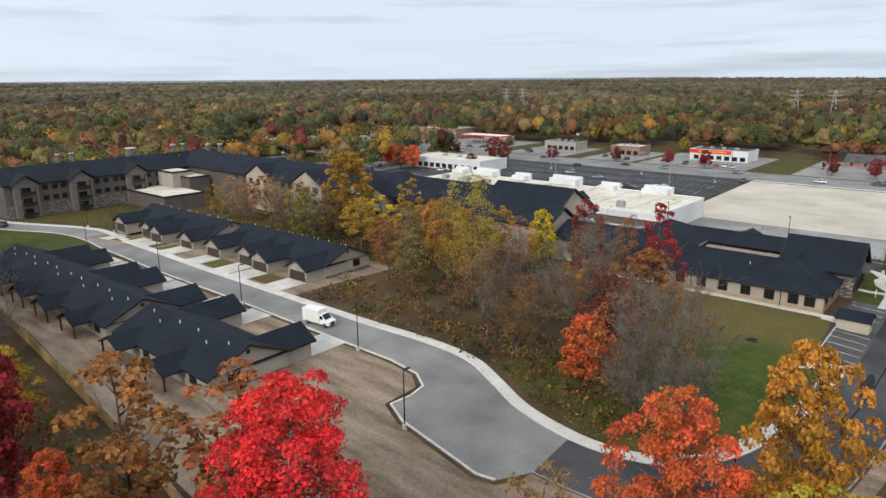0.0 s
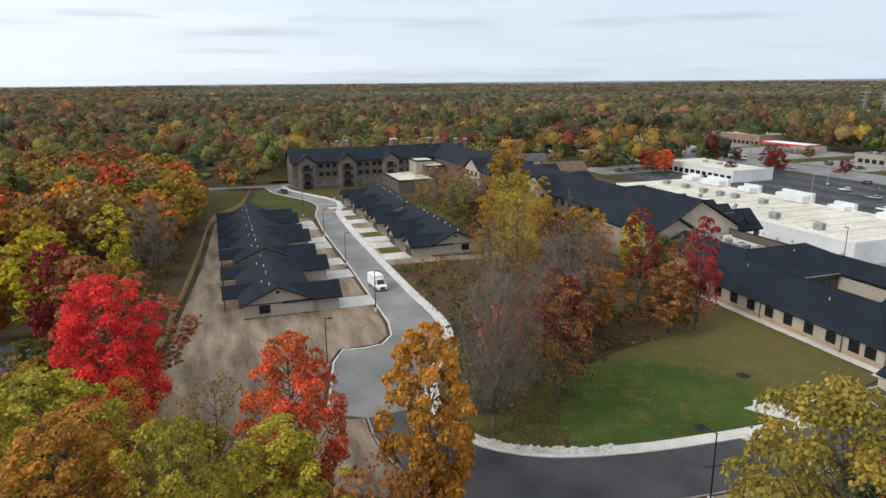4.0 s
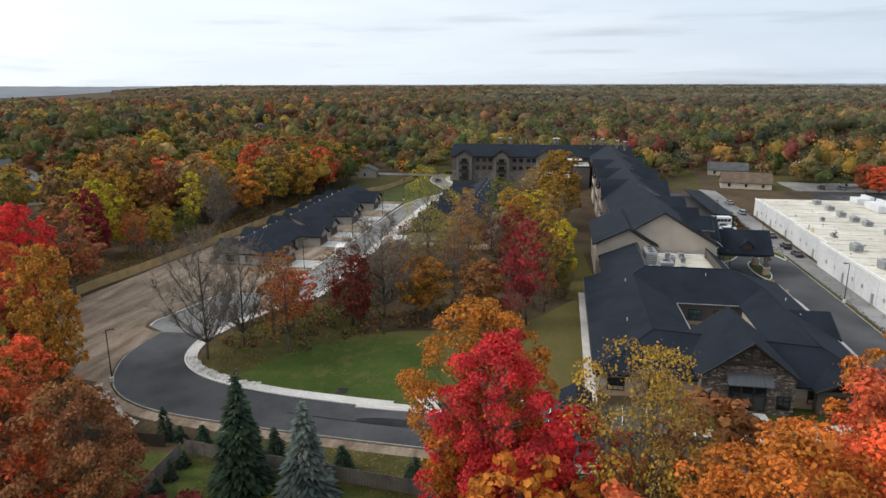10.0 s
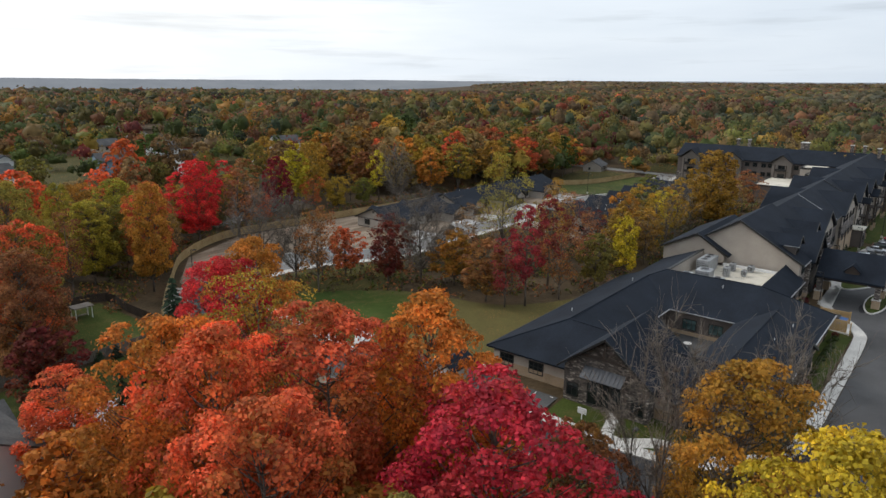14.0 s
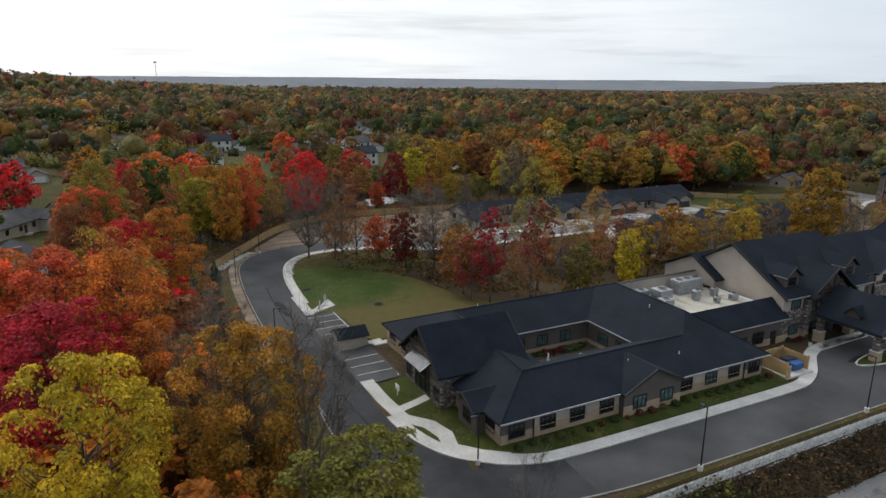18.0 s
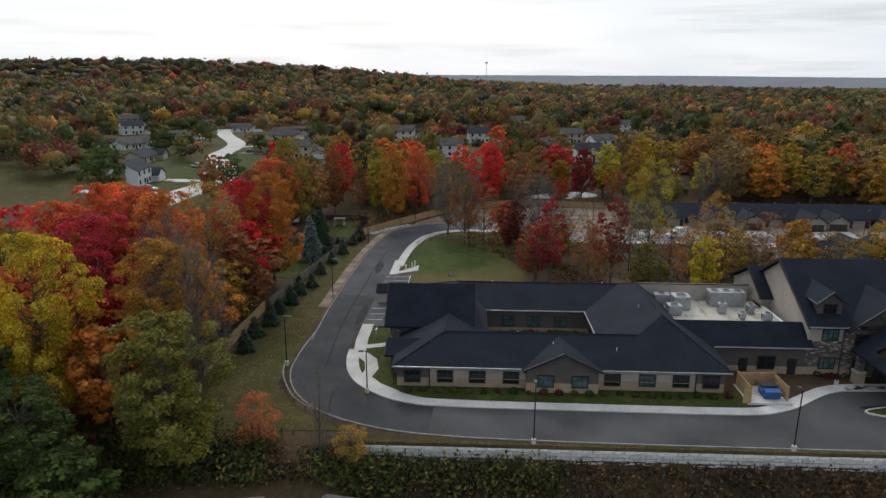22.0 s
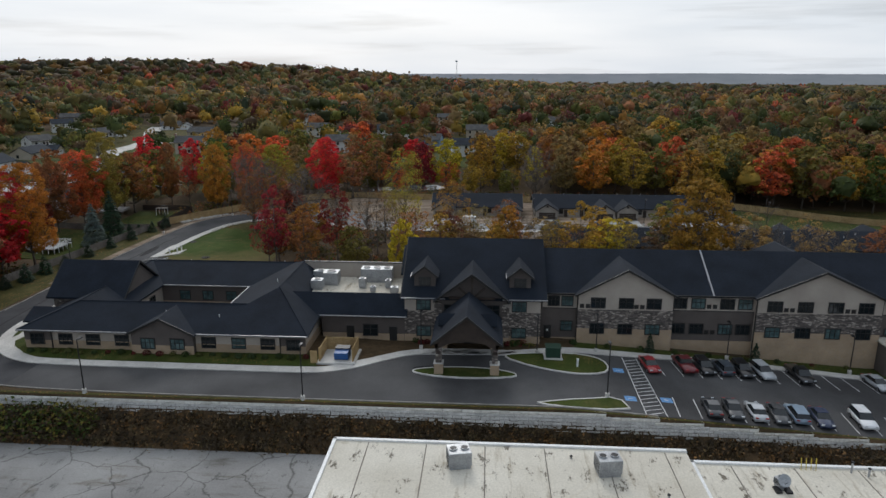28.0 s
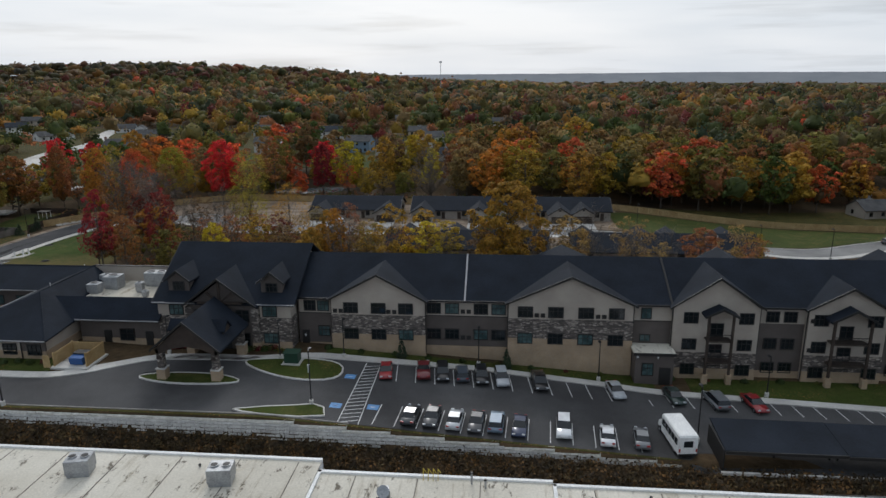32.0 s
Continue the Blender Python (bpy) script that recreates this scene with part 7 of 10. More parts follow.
def bin_store():
    z = lz(69, -156)
    b = thing("bin_store", (69, -156, z), "open cedar board bin enclosure on a concrete pad", "enclosure")
    part("pad", bm_box(66.0, -158.7, z - 0.2, 71.6, -153.4, z + 0.1), CONCRETE, b)
    for q in ((66.3, -158.2, 66.42, -153.7), (71.1, -158.0, 71.22, -153.7), (66.3, -153.8, 71.22, -153.68)):
        bm = bmesh.new()
        along_x = q[2] - q[0] > q[3] - q[1]
        n = int((q[2] - q[0] if along_x else q[3] - q[1]) / 0.2)
        for k in range(n):
            if along_x:
                a = q[0] + k * 0.2
                box(bm, a, q[1], z + 0.1, a + 0.17, q[3], z + 2.05)
            else:
                a = q[1] + k * 0.2
                box(bm, q[0], a, z + 0.1, q[2], a + 0.17, z + 2.05)
        tagged(part("board_panel", bm, WOOD_FENCE, b), kind="stuff")
        for h in (0.5, 1.1, 1.7):
            if along_x:
                part("rail", bm_box(q[0], q[1] - 0.06, z + h, q[2], q[1], z + h + 0.09), WOOD_FENCE, b)
            else:
                side = 0.12 if q[0] < 69 else -0.06
                part("rail", bm_box(q[0] + side, q[1], z + h, q[0] + side + 0.06, q[3] - 0.2, z + h + 0.09), WOOD_FENCE, b)
    for px_, py_ in ((66.36, -158.2), (71.16, -158.0), (66.36, -153.74), (71.16, -153.74)):
        part("post", bm_box(px_ - 0.09, py_ - 0.09, z, px_ + 0.09, py_ + 0.09, z + 2.2), WOOD_FENCE, b)
    part("gate", bm_box(65.2, -158.9, z + 0.15, 66.2, -158.8, z + 2.0), WOOD_FENCE, b)
    d = thing("skip", (69.4, -156.6, z + 0.1), "blue steel rubbish skip inside the enclosure", "skip")
    blue = plain("blue_painted_steel", (0.02, 0.085, 0.26), 0.5)
    bm = bmesh.new()
    prism(bm, [(-157.7, z + 0.2), (-155.7, z + 0.2), (-155.5, z + 1.5), (-157.9, z + 1.25)], "x", 68.4, 70.4)
    part("body", bm, blue, d)
    part("lid", bm_box(68.35, -156.8, z + 1.45, 70.45, -155.4, z + 1.56), BLACK_METAL, d)
    for q in (68.35, 70.35):
        part("lift_pocket", bm_box(q - 0.1, -157.1, z + 0.8, q + 0.12, -156.1, z + 1.0), blue, d)


bin_store()
tz = lz(100.2, -153.7)
tr = thing("transformer", (100.2, -153.7, tz), "dark green utility transformer on a concrete pad", "transformer")
GREEN_STEEL = plain("green_painted_steel", (0.012, 0.045, 0.026), 0.5)
part("pad", bm_box(98.9, -155.0, tz + 0.1, 101.6, -152.5, tz + 0.3), CONCRETE, tr)
bmx = bm_box(99.2, -154.6, tz + 0.3, 101.3, -152.9, tz + 1.8)
bmesh.ops.bevel(bmx, geom=bmx.edges[:], offset=0.06, segments=1, affect="EDGES")
part("cabinet", bmx, GREEN_STEEL, tr)
part("lid", bm_box(99.1, -154.7, tz + 1.78, 101.4, -152.8, tz + 1.9), GREEN_STEEL, tr)
for hx, hy in ((103.5, -156.7), (17.5, -99.0), (18.0, -97.8), (16.2, -100.2)):
    q = thing("marker_post", (hx, hy, lz(hx, hy)), "short pale marker post in the grass", "post", "marker posts")
    part("shaft", bm_box(hx - 0.12, hy - 0.12, lz(hx, hy), hx + 0.12, hy + 0.12, lz(hx, hy) + 1.3), WHITE, q)
    part("cap", bm_box(hx - 0.16, hy - 0.16, lz(hx, hy) + 1.3, hx + 0.16, hy + 0.16, lz(hx, hy) + 1.4), WHITE, q)
for dx, dy in ((16.9, -89.0), (26.3, -103.7)):
    q = thing("drain", (dx, dy, lz(dx, dy) + 0.05), "round dark drain grate set in the lawn", "drain", "lawn drains")
    bm = bmesh.new()
    tube(bm, (dx, dy, lz(dx, dy)), (dx, dy, lz(dx, dy) + 0.14), 0.95, 0.9, 20)
    part("rim", bm, WOOD_DARK, q)
    bm = bmesh.new()
    for k in range(7):
        box(bm, dx - 0.7, dy - 0.66 + k * 0.2, lz(dx, dy) + 0.14, dx + 0.7, dy - 0.58 + k * 0.2, lz(dx, dy) + 0.2)
    part("grate", bm, BLACK_METAL, q)

# cottage driveways and front walks
for x0, units, uw, yc, s_ in ((74.2, 2, 13.0, -46.0, -1), (104.2, 5, 11.4, -46.0, -1), (104.0, 4, 9.2, -90.0, 1), (147.0, 4, 10.0, -89.5, 1)):
    for u in range(units):
        gc = x0 + u * uw + (uw - 3.3 if u % 2 else 3.3)
        y_a, y_b = yc + s_ * 10.6, (-63.4 if s_ < 0 else -72.9)
        sheet("driveway", [(gc - 2.9, min(y_a, y_b)), (gc + 2.9, min(y_a, y_b)), (gc + 2.9, max(y_a, y_b)), (gc - 2.9, max(y_a, y_b))], 0.1, CONCRETE, "pale concrete cottage driveway", "driveway")
        if s_ > 0:
            gx_ = gc + (4.4 if u % 2 == 0 else -4.4)
            sheet("lawn", [(gx_ - 1.4, -78.6), (gx_ + 1.4, -78.6), (gx_ + 1.4, -73.6), (gx_ - 1.4, -73.6)], 0.08, DRY_GRASS, "small dry front lawn", "lawn")


# ---- the shopping block behind the wall ----
def shops():
    b = thing("shop_row", (130, -198, -5.0), "long white painted shop row with pale flat roof", "building")
    for x0, x1, yn, top in ((73.6, 112.0, -180.4, 1.15), (112.0, 136.0, -182.0, 0.85), (136.0, 178.0, -182.6, 0.85)):
        wall_block(b, x0, -215, x1, yn, -5.5, top - 0.25, WHITE_PAINT)
        part("flat_roof", bm_box(x0 + 0.3, -214.6, top - 0.25, x1 - 0.05, yn - 0.35, top - 0.12), WHITE_ROOF, b)
        for q in ((x0, yn - 0.35, x1, yn + 0.04), (x0 - 0.02, -215.1, x0 + 0.33, yn), (x0, -215.1, x1, -214.7)):
            part("parapet", bm_box(q[0], q[1], top - 0.4, q[2], q[3], top + 0.08), WHITE, b)
        bm = bmesh.new()
        for k in range(int((x1 - x0) / 6.4)):
            xs_ = x0 + 4 + 6.4 * k
            box(bm, xs_ - 0.05, -214, top - 0.13, xs_ + 0.05, yn - 0.6, top - 0.09)
        part("roof_seam", bm, WOOD_GREY, b)
        for k in range(int((x1 - x0) / 5)):
            xs_ = x0 + 3 + 5 * k
            if k % 3 == 1:
                part("door", bm_box(xs_ - 0.55, yn - 0.02, -4.9, xs_ + 0.55, yn + 0.06, -2.7), METAL_GREY, b)
            else:
                part("wall_vent", bm_box(xs_ - 0.4, yn - 0.02, -3.0, xs_ + 0.4, yn + 0.08, -2.2), METAL_GREY, b)
        for k in range(int((x1 - x0) / 11)):
            xs_ = x0 + 6 + 11 * k
            part("downpipe", bm_box(xs_ - 0.08, yn, -5, xs_ + 0.08, yn + 0.14, top - 0.3), WHITE, b)
    for k, (xa, xb, zt) in enumerate(((84, 94, 3.4), (103, 110, 3.0), (118, 130, 3.8), (140, 147, 3.2), (155, 166, 3.6), (170, 177, 3.2))):
        part("sign_parapet", bm_box(xa, -216.2, -1.5, xb, -214.9, zt), WHITE_PAINT, b)
        part("sign_return", bm_box(xa + 0.6, -214.9, 0.9, xb - 0.6, -211.5, zt - 0.7), WHITE_PAINT, b)
    return b


shops()
for at, sz, tn in (((87.7, -184.6, 1.05), (2.4, 2.0, 1.5), 12), ((102.9, -185.0, 1.05), (2.4, 2.0, 1.5), 8), ((123.6, -201.0, 0.75), (2.4, 2.0, 1.1), 0), ((135.2, -200.4, 0.75), (2.4, 2.0, 1.1), 0), ((141.1, -199.4, 0.75), (2.4, 2.0, 1.1), 0), ((148.4, -198.6, 0.75), (2.4, 2.0, 1.1), 0), ((158.3, -199.0, 0.75), (2.4, 2.0, 1.1), 0), ((169.2, -199.0, 0.75), (2.4, 2.0, 1.1), 0), ((119.6, -186.0, 0.75), (1.0, 1.0, 0.7), 20), ((140.7, -190.8, 0.75), (1.2, 1.1, 0.7), 0)):
    roof_unit(at, sz, 0.35, 2 if sz[0] > 2 else 1, "grey rooftop air-conditioning unit on a pale flat roof", tn)


YELLOW_STEEL = plain("yellow_painted_steel", (0.55, 0.42, 0.05), 0.5)


def roof_dish(x, y, z):
    d = thing("satellite_dish", (x, y, z), "grey satellite dish on a weighted frame on the pale roof", "dish")
    for k in (-1, 1):
        part("ballast", bm_box(x + k * 0.5 - 0.3, y - 0.5, z, x + k * 0.5 + 0.3, y + 0.5, z + 0.2), BLACK_METAL, d)
    bm = bmesh.new()
    tube(bm, (x, y, z), (x, y, z + 1.1), 0.05, 0.05, 6)
    part("mast", bm, METAL_GREY, d)
    bm = bmesh.new()
    tube(bm, (x, y + 0.05, z + 1.15), (x, y - 0.12, z + 1.25), 0.15, 0.62, 14)
    part("reflector", bm, METAL_GREY, d)
    bm = bmesh.new()
    tube(bm, (x, y - 0.1, z + 0.8), (x, y - 0.7, z + 1.4), 0.03, 0.03, 5)
    part("feed_arm", bm, BLACK_METAL, d)


roof_dish(119.6, -186.6, 0.73)
lad = thing("roof_ladder", (123.8, -182.3, 0.73), "yellow-topped steel roof ladder rails over the parapet", "ladder")
for k in range(4):
    bm = bmesh.new()
    lx = 123.0 + 0.5 * k
    tube(bm, (lx, -182.8, 0.7), (lx, -182.6, 2.0), 0.04, 0.04, 5)
    tube(bm, (lx, -182.6, 2.0), (lx + 0.25, -182.1, 1.2), 0.04, 0.04, 5)
    part("hoop", bm, YELLOW_STEEL, lad)
for vx, vy, vh in ((127.9, -183.0, 1.2), (129.3, -183.6, 0.9), (92.0, -191.0, 0.6), (99.5, -182.6, 0.5), (108.0, -189.0, 0.7), (132.0, -188.0, 0.8), (145.0, -185.0, 0.8)):
    q = thing("vent_pipe", (vx, vy, 0.73), "short grey vent pipe on the pale flat roof", "vent pipe", "roof vent pipes")
    bm = bmesh.new()
    tube(bm, (vx, vy, 0.7), (vx, vy, 0.73 + vh), 0.11, 0.11, 8)
    part("pipe", bm, METAL_GREY, q)
    bm = bmesh.new()
    tube(bm, (vx, vy, 0.73 + vh), (vx, vy, 0.83 + vh), 0.17, 0.14, 8)
    part("cap", bm, BLACK_METAL, q)


# ---- shops along the main street ----
def store(x, y, w, d, h, wall, roof, label, sign=None):
    z = lz(x, y)
    b = thing("store", (x, y, z), label, "building")
    wall_block(b, x - w / 2, y - d / 2, x + w / 2, y + d / 2, z - 0.5, z + h, wall)
    part("flat_roof", bm_box(x - w / 2 + 0.4, y - d / 2 + 0.4, z + h, x + w / 2 - 0.4, y + d / 2 - 0.4, z + h + 0.1), roof, b)
    for q in ((x - w / 2 - 0.1, y + d / 2 - 0.3, x + w / 2 + 0.1, y + d / 2 + 0.1), (x - w / 2 - 0.1, y - d / 2, x - w / 2 + 0.3, y + d / 2), (x + w / 2 - 0.3, y - d / 2, x + w / 2 + 0.1, y + d / 2)):
        part("parapet", bm_box(q[0], q[1], z + h - 0.5, q[2], q[3], z + h + 0.5), wall, b)
    for k in range(int(w / 4)):
        window(b, (x - w / 2 + 2.5 + 4 * k, y + d / 2, z + 0.6), 2.6, 2.2, "n", 2)
    if sign:
        part("sign_band", bm_box(x - w * 0.22, y + d / 2 + 0.1, z + h - 1.6, x + w / 2 + 0.2, y + d / 2 + 0.35, z + h + 0.3), sign, b, "red sign band with plain yellow bars")
        part("sign_band", bm_box(x + w / 2 + 0.1, y, z + h - 1.6, x + w / 2 + 0.35, y + d / 2 + 0.3, z + h + 0.3), sign, b)
        bars = plain("yellow_sign_bar", (0.75, 0.50, 0.05), 0.5)
        for k in range(9):
            part("sign_bar", bm_box(x - w * 0.14 + k * w * 0.055, y + d / 2 + 0.35, z + h - 1.1, x - w * 0.14 + k * w * 0.055 + w * 0.035, y + d / 2 + 0.4, z + h - 0.3), bars, b)
    for k in range(3):
        part("roof_unit", bm_box(x - w * 0.25 + k * w * 0.22, y - 1.2, z + h + 0.1, x - w * 0.25 + k * w * 0.22 + 2, y + 0.6, z + h + 1.2), METAL_GREY, b)
    return b


SIGN_RED = plain("red_sign", (0.62, 0.03, 0.02), 0.45)
store(119, -372, 30, 18, 5.5, WHITE_PAINT, ROOF_GREY, "white store with a red sign band on the main street", SIGN_RED)
store(170, -366, 18, 14, 5.0, RED_BRICK, WHITE_ROOF, "brown brick store with a pale roof")
store(214, -368, 22, 14, 5.0, GREIGE, ROOF_GREY, "grey store with a glazed front on the main street")
store(340, -400, 46, 30, 6.5, RED_BRICK, WHITE_ROOF, "large brick corner store with pale roof")
store(214, -262, 44, 22, 5.0, WHITE_PAINT, WHITE_ROOF, "low pale-roofed shop block beyond the car park")
gz = lz(278, -372)
gs = thing("petrol_station", (278, -372, gz), "petrol station canopy with red fascia", "canopy")
part("canopy", bm_box(262, -378, gz + 4.8, 296, -366, gz + 5.7), SIGN_RED, gs)
part("canopy_top", bm_box(262.3, -377.7, gz + 5.7, 295.7, -366.3, gz + 5.78), WHITE, gs)
for k in range(4):
    part("column", bm_box(266 + 8.5 * k, -372.3, gz, 266.5 + 8.5 * k, -371.8, gz + 4.8), WHITE, gs)
part("kiosk", bm_box(270, -392, gz - 0.3, 290, -384, gz + 3.6), BEIGE_SIDING, gs)


def utility_pole(x, y, h=10.5):
    z = lz(x, y)
    e = thing("utility_pole", (x, y, z), "weathered wooden utility pole with cross arm", "utility pole", "street poles")
    bm = bmesh.new()
    tube(bm, (x, y, z - 0.4), (x, y, z + h), 0.17, 0.11, 8)
    part("pole", bm, WOOD_GREY, e)
    part("cross_arm", bm_box(x - 0.08, y - 1.2, z + h - 0.9, x + 0.08, y + 1.2, z + h - 0.75), WOOD_GREY, e)
    bm = bmesh.new()
    for q in (-1.1, -0.4, 0.4, 1.1):
        tube(bm, (x, y + q, z + h - 0.75), (x, y + q, z + h - 0.5), 0.05, 0.04, 6)
    part("insulators", bm, METAL_GREY, e)
    return (x, y, z + h - 0.55)


tips = [utility_pole(20 + 42 * k, -336 - 1.5 * math.sin(k)) for k in range(9)]
wires = thing("overhead_wires", tips[0], "dark overhead wires between the street poles", "wires")
for a, b in zip(tips, tips[1:]):
    for off in (-1.1, 1.1):
        bm = bmesh.new()
        prev = None
        for s in range(7):
            t = s / 6
            p = (a[0] + (b[0] - a[0]) * t, a[1] + (b[1] - a[1]) * t + off, a[2] + (b[2] - a[2]) * t - 3.2 * t * (1 - t))
            if prev:
                tube(bm, prev, p, 0.025, 0.025, 3)
            prev = p
        part("wire", bm, BLACK_METAL, wires)


def car_park_lamp(x, y):
    z = lz(x, y)
    e = thing("car_park_lamp", (x, y, z), "tall pale car park lamp with twin heads", "street lamp", "car park lamps")
    bm = bmesh.new()
    tube(bm, (x, y, z), (x, y, z + 10), 0.12, 0.09, 8)
    part("pole", bm, METAL_GREY, e)
    part("base", bm_box(x - 0.35, y - 0.35, z, x + 0.35, y + 0.35, z + 0.8), CONCRETE, e)
    for s in (-1, 1):
        part("head", bm_box(x + s * 0.2, y - 0.25, z + 9.8, x + s * 1.3, y + 0.25, z + 10.05), METAL_GREY, e)


for lx, ly in ((173, -284), (104.2, -262), (94.8, -288), (129.8, -293), (150, -250), (200, -275)):
    car_park_lamp(lx, ly)
lot = thing("lot_markings", (150, -260, lz(150, -260)), "faded white bay lines on the shopping car park", "road marking", kind="structure")
for row in range(5):
    bm = bmesh.new()
    yy = -228 - 16 * row
    for k in range(46):
        xx = 92 + 3.0 * k
        box(bm, xx, yy - 4.5, lz(xx, yy) + 0.055, xx + 0.12, yy + 4.5, lz(xx, yy) + 0.062)
    tagged(part("bay_lines", bm, PAINT_LINE, lot), kind="stuff")


# masts on the skyline
def mast(x, y, h):
    z = lz(x, y)
    e = thing("radio_mast", (x, y, z), "slender grey lattice mast above the woods", "mast")
    bm = bmesh.new()
    for k in range(3):
        a = k * 2.094
        tube(bm, (x + 0.9 * math.cos(a), y + 0.9 * math.sin(a), z), (x + 0.35 * math.cos(a), y + 0.35 * math.sin(a), z + h), 0.14, 0.1, 4)
    part("legs", bm, METAL_GREY, e)
    bm = bmesh.new()
    for s in range(int(h / 2)):
        r0 = 0.9 - 0.55 * s * 2 / h
        for k in range(3):
            a, c = k * 2.094, (k + 1) * 2.094
            tube(bm, (x + r0 * math.cos(a), y + r0 * math.sin(a), z + 2 * s), (x + r0 * math.cos(c), y + r0 * math.sin(c), z + 2 * s + 2), 0.06, 0.06, 3)
    part("bracing", bm, METAL_GREY, e)
    part("antenna_ring", bm_box(x - 1.6, y - 1.6, z + h - 2.2, x + 1.6, y + 1.6, z + h - 0.6), METAL_GREY, e)


mast(48, 640, 46)


def pylon(x, y, h):
    z = lz(x, y)
    e = thing("pylon", (x, y, z), "grey lattice power pylon above the trees", "pylon", "power pylons")
    bm = bmesh.new()
    for sx, sy in ((1, 1), (1, -1), (-1, -1), (-1, 1)):
        tube(bm, (x + 3 * sx, y + 3 * sy, z), (x + 0.5 * sx, y + 0.5 * sy, z + h), 0.22, 0.14, 4)
    part("legs", bm, METAL_GREY, e)
    bm = bmesh.new()
    for s in range(8):
        w0, w1 = 3 - 2.5 * s / 8, 3 - 2.5 * (s + 1) / 8
        for sx in (-1, 1):
            tube(bm, (x - w0, y + sx * w0, z + h * s / 8), (x + w1, y + sx * w1, z + h * (s + 1) / 8), 0.1, 0.1, 3)
            tube(bm, (x + sx * w0, y - w0, z + h * s / 8), (x + sx * w1, y + w1, z + h * (s + 1) / 8), 0.1, 0.1, 3)
    part("bracing", bm, METAL_GREY, e)
    for k in (0.72, 0.84, 0.95):
        part("cross_arm", bm_box(x - 5.5, y - 0.3, z + h * k, x + 5.5, y + 0.3, z + h * k + 0.4), METAL_GREY, e)


for px_, py_ in ((430, -640), (452, -640), (120, -640), (150, -645)):
    pylon(px_, py_, 32)

# ---- gardens beside the verge ----
def round_pool(x, y, r):
    z = lz(x, y)
    e = thing("swimming_pool", (x, y, z), "round above-ground pool under a grey winter cover", "pool")
    bm = bmesh.new()
    tube(bm, (x, y, z - 0.1), (x, y, z + 1.2), r, r, 28)
    part("wall", bm, WHITE_SIDING, e)
    bm = bmesh.new()
    tube(bm, (x, y, z + 1.2), (x, y, z + 1.3), r + 0.12, r + 0.06, 28)
    part("rim", bm, WHITE, e)
    bm = bmesh.new()
    tube(bm, (x, y, z + 1.3), (x, y, z + 1.36), r - 0.1, r - 0.6, 28)
    part("cover", bm, plain("grey_pool_cover", (0.42, 0.44, 0.45), 0.6), e, "grey winter cover")


def white_deck(x0, y0, x1, y1, top):
    z = lz(x0, y0)
    e = thing("garden_deck", (x0, y0, z), "raised garden deck with grey boards and white railings", "deck")
    n = int((y1 - y0) / 0.2)
    board = mesh_of(bm_box(0, 0, -0.04, x1 - x0, (y1 - y0) / n - 0.012, 0), "board")
    board.materials.append(plain("pale_deck_board", (0.55, 0.55, 0.54), 0.7))
    for k in range(n):
        sub("board", board, e, Matrix.Translation((0, k * (y1 - y0) / n, top)))
    part("frame", bm_box(x0 + 0.05, y0 + 0.05, z + top - 0.26, x1 - 0.05, y1 - 0.05, z + top - 0.045), WOOD_GREY, e)
    post = mesh_of(bm_box(-0.06, -0.06, -top - 0.1, 0.06, 0.06, 1.05), "post")
    post.materials.append(WHITE)
    picket = mesh_of(bm_box(-0.02, -0.02, 0.1, 0.02, 0.02, 0.9), "baluster")
    picket.materials.append(WHITE)
    for a, b in (((x0, y0), (x1, y0)), ((x1, y0), (x1, y1)), ((x1, y1), (x0, y1)), ((x0, y1), (x0, y0 + 1.6))):
        a, b = Vector((*a, 0)), Vector((*b, 0))
        m = max(1, round((b - a).length / 1.5))
        for k in range(m):
            p = a.lerp(b, k / m)
            sub("post", post, e, Matrix.Translation((p.x - x0, p.y - y0, top)))
        m = int((b - a).length / 0.24)
        for k in range(m):
            p = a.lerp(b, (k + 0.5) / m)
            sub("baluster", picket, e, Matrix.Translation((p.x - x0, p.y - y0, top)))
        for h in (0.08, 0.9):
            bm = bmesh.new()
            w = Vector((0.05, 0.05, 0))
            box(bm, min(a.x, b.x) - 0.04, min(a.y, b.y) - 0.04, z + top + h, max(a.x, b.x) + 0.04, max(a.y, b.y) + 0.04, z + top + h + 0.07)
            part("rail", bm, WHITE, e)


round_pool(-18.4, -96.6, 3.1)
white_deck(-15.0, -102.2, -10.6, -95.6, 1.25)


def pavilion(x, y):
    """A small open garden shelter with a flat roof."""
    z = lz(x, y)
    e = thing("garden_shelter", (x, y, z), "small pale open shelter in a garden", "shelter")
    for dx in (-1.3, 1.3):
        for dy in (-0.9, 0.9):
            part("post", bm_box(x + dx - 0.06, y + dy - 0.06, z - 0.1, x + dx + 0.06, y + dy + 0.06, z + 2.1), WHITE, e)
    part("roof", bm_box(x - 1.6, y - 1.2, z + 2.1, x + 1.6, y + 1.2, z + 2.25), WOOD_GREY, e)
    part("bench", bm_box(x - 1.2, y + 0.4, z + 0.35, x + 1.2, y + 0.85, z + 0.45), WOOD_GREY, e)


pavilion(-6.5, -57.5)

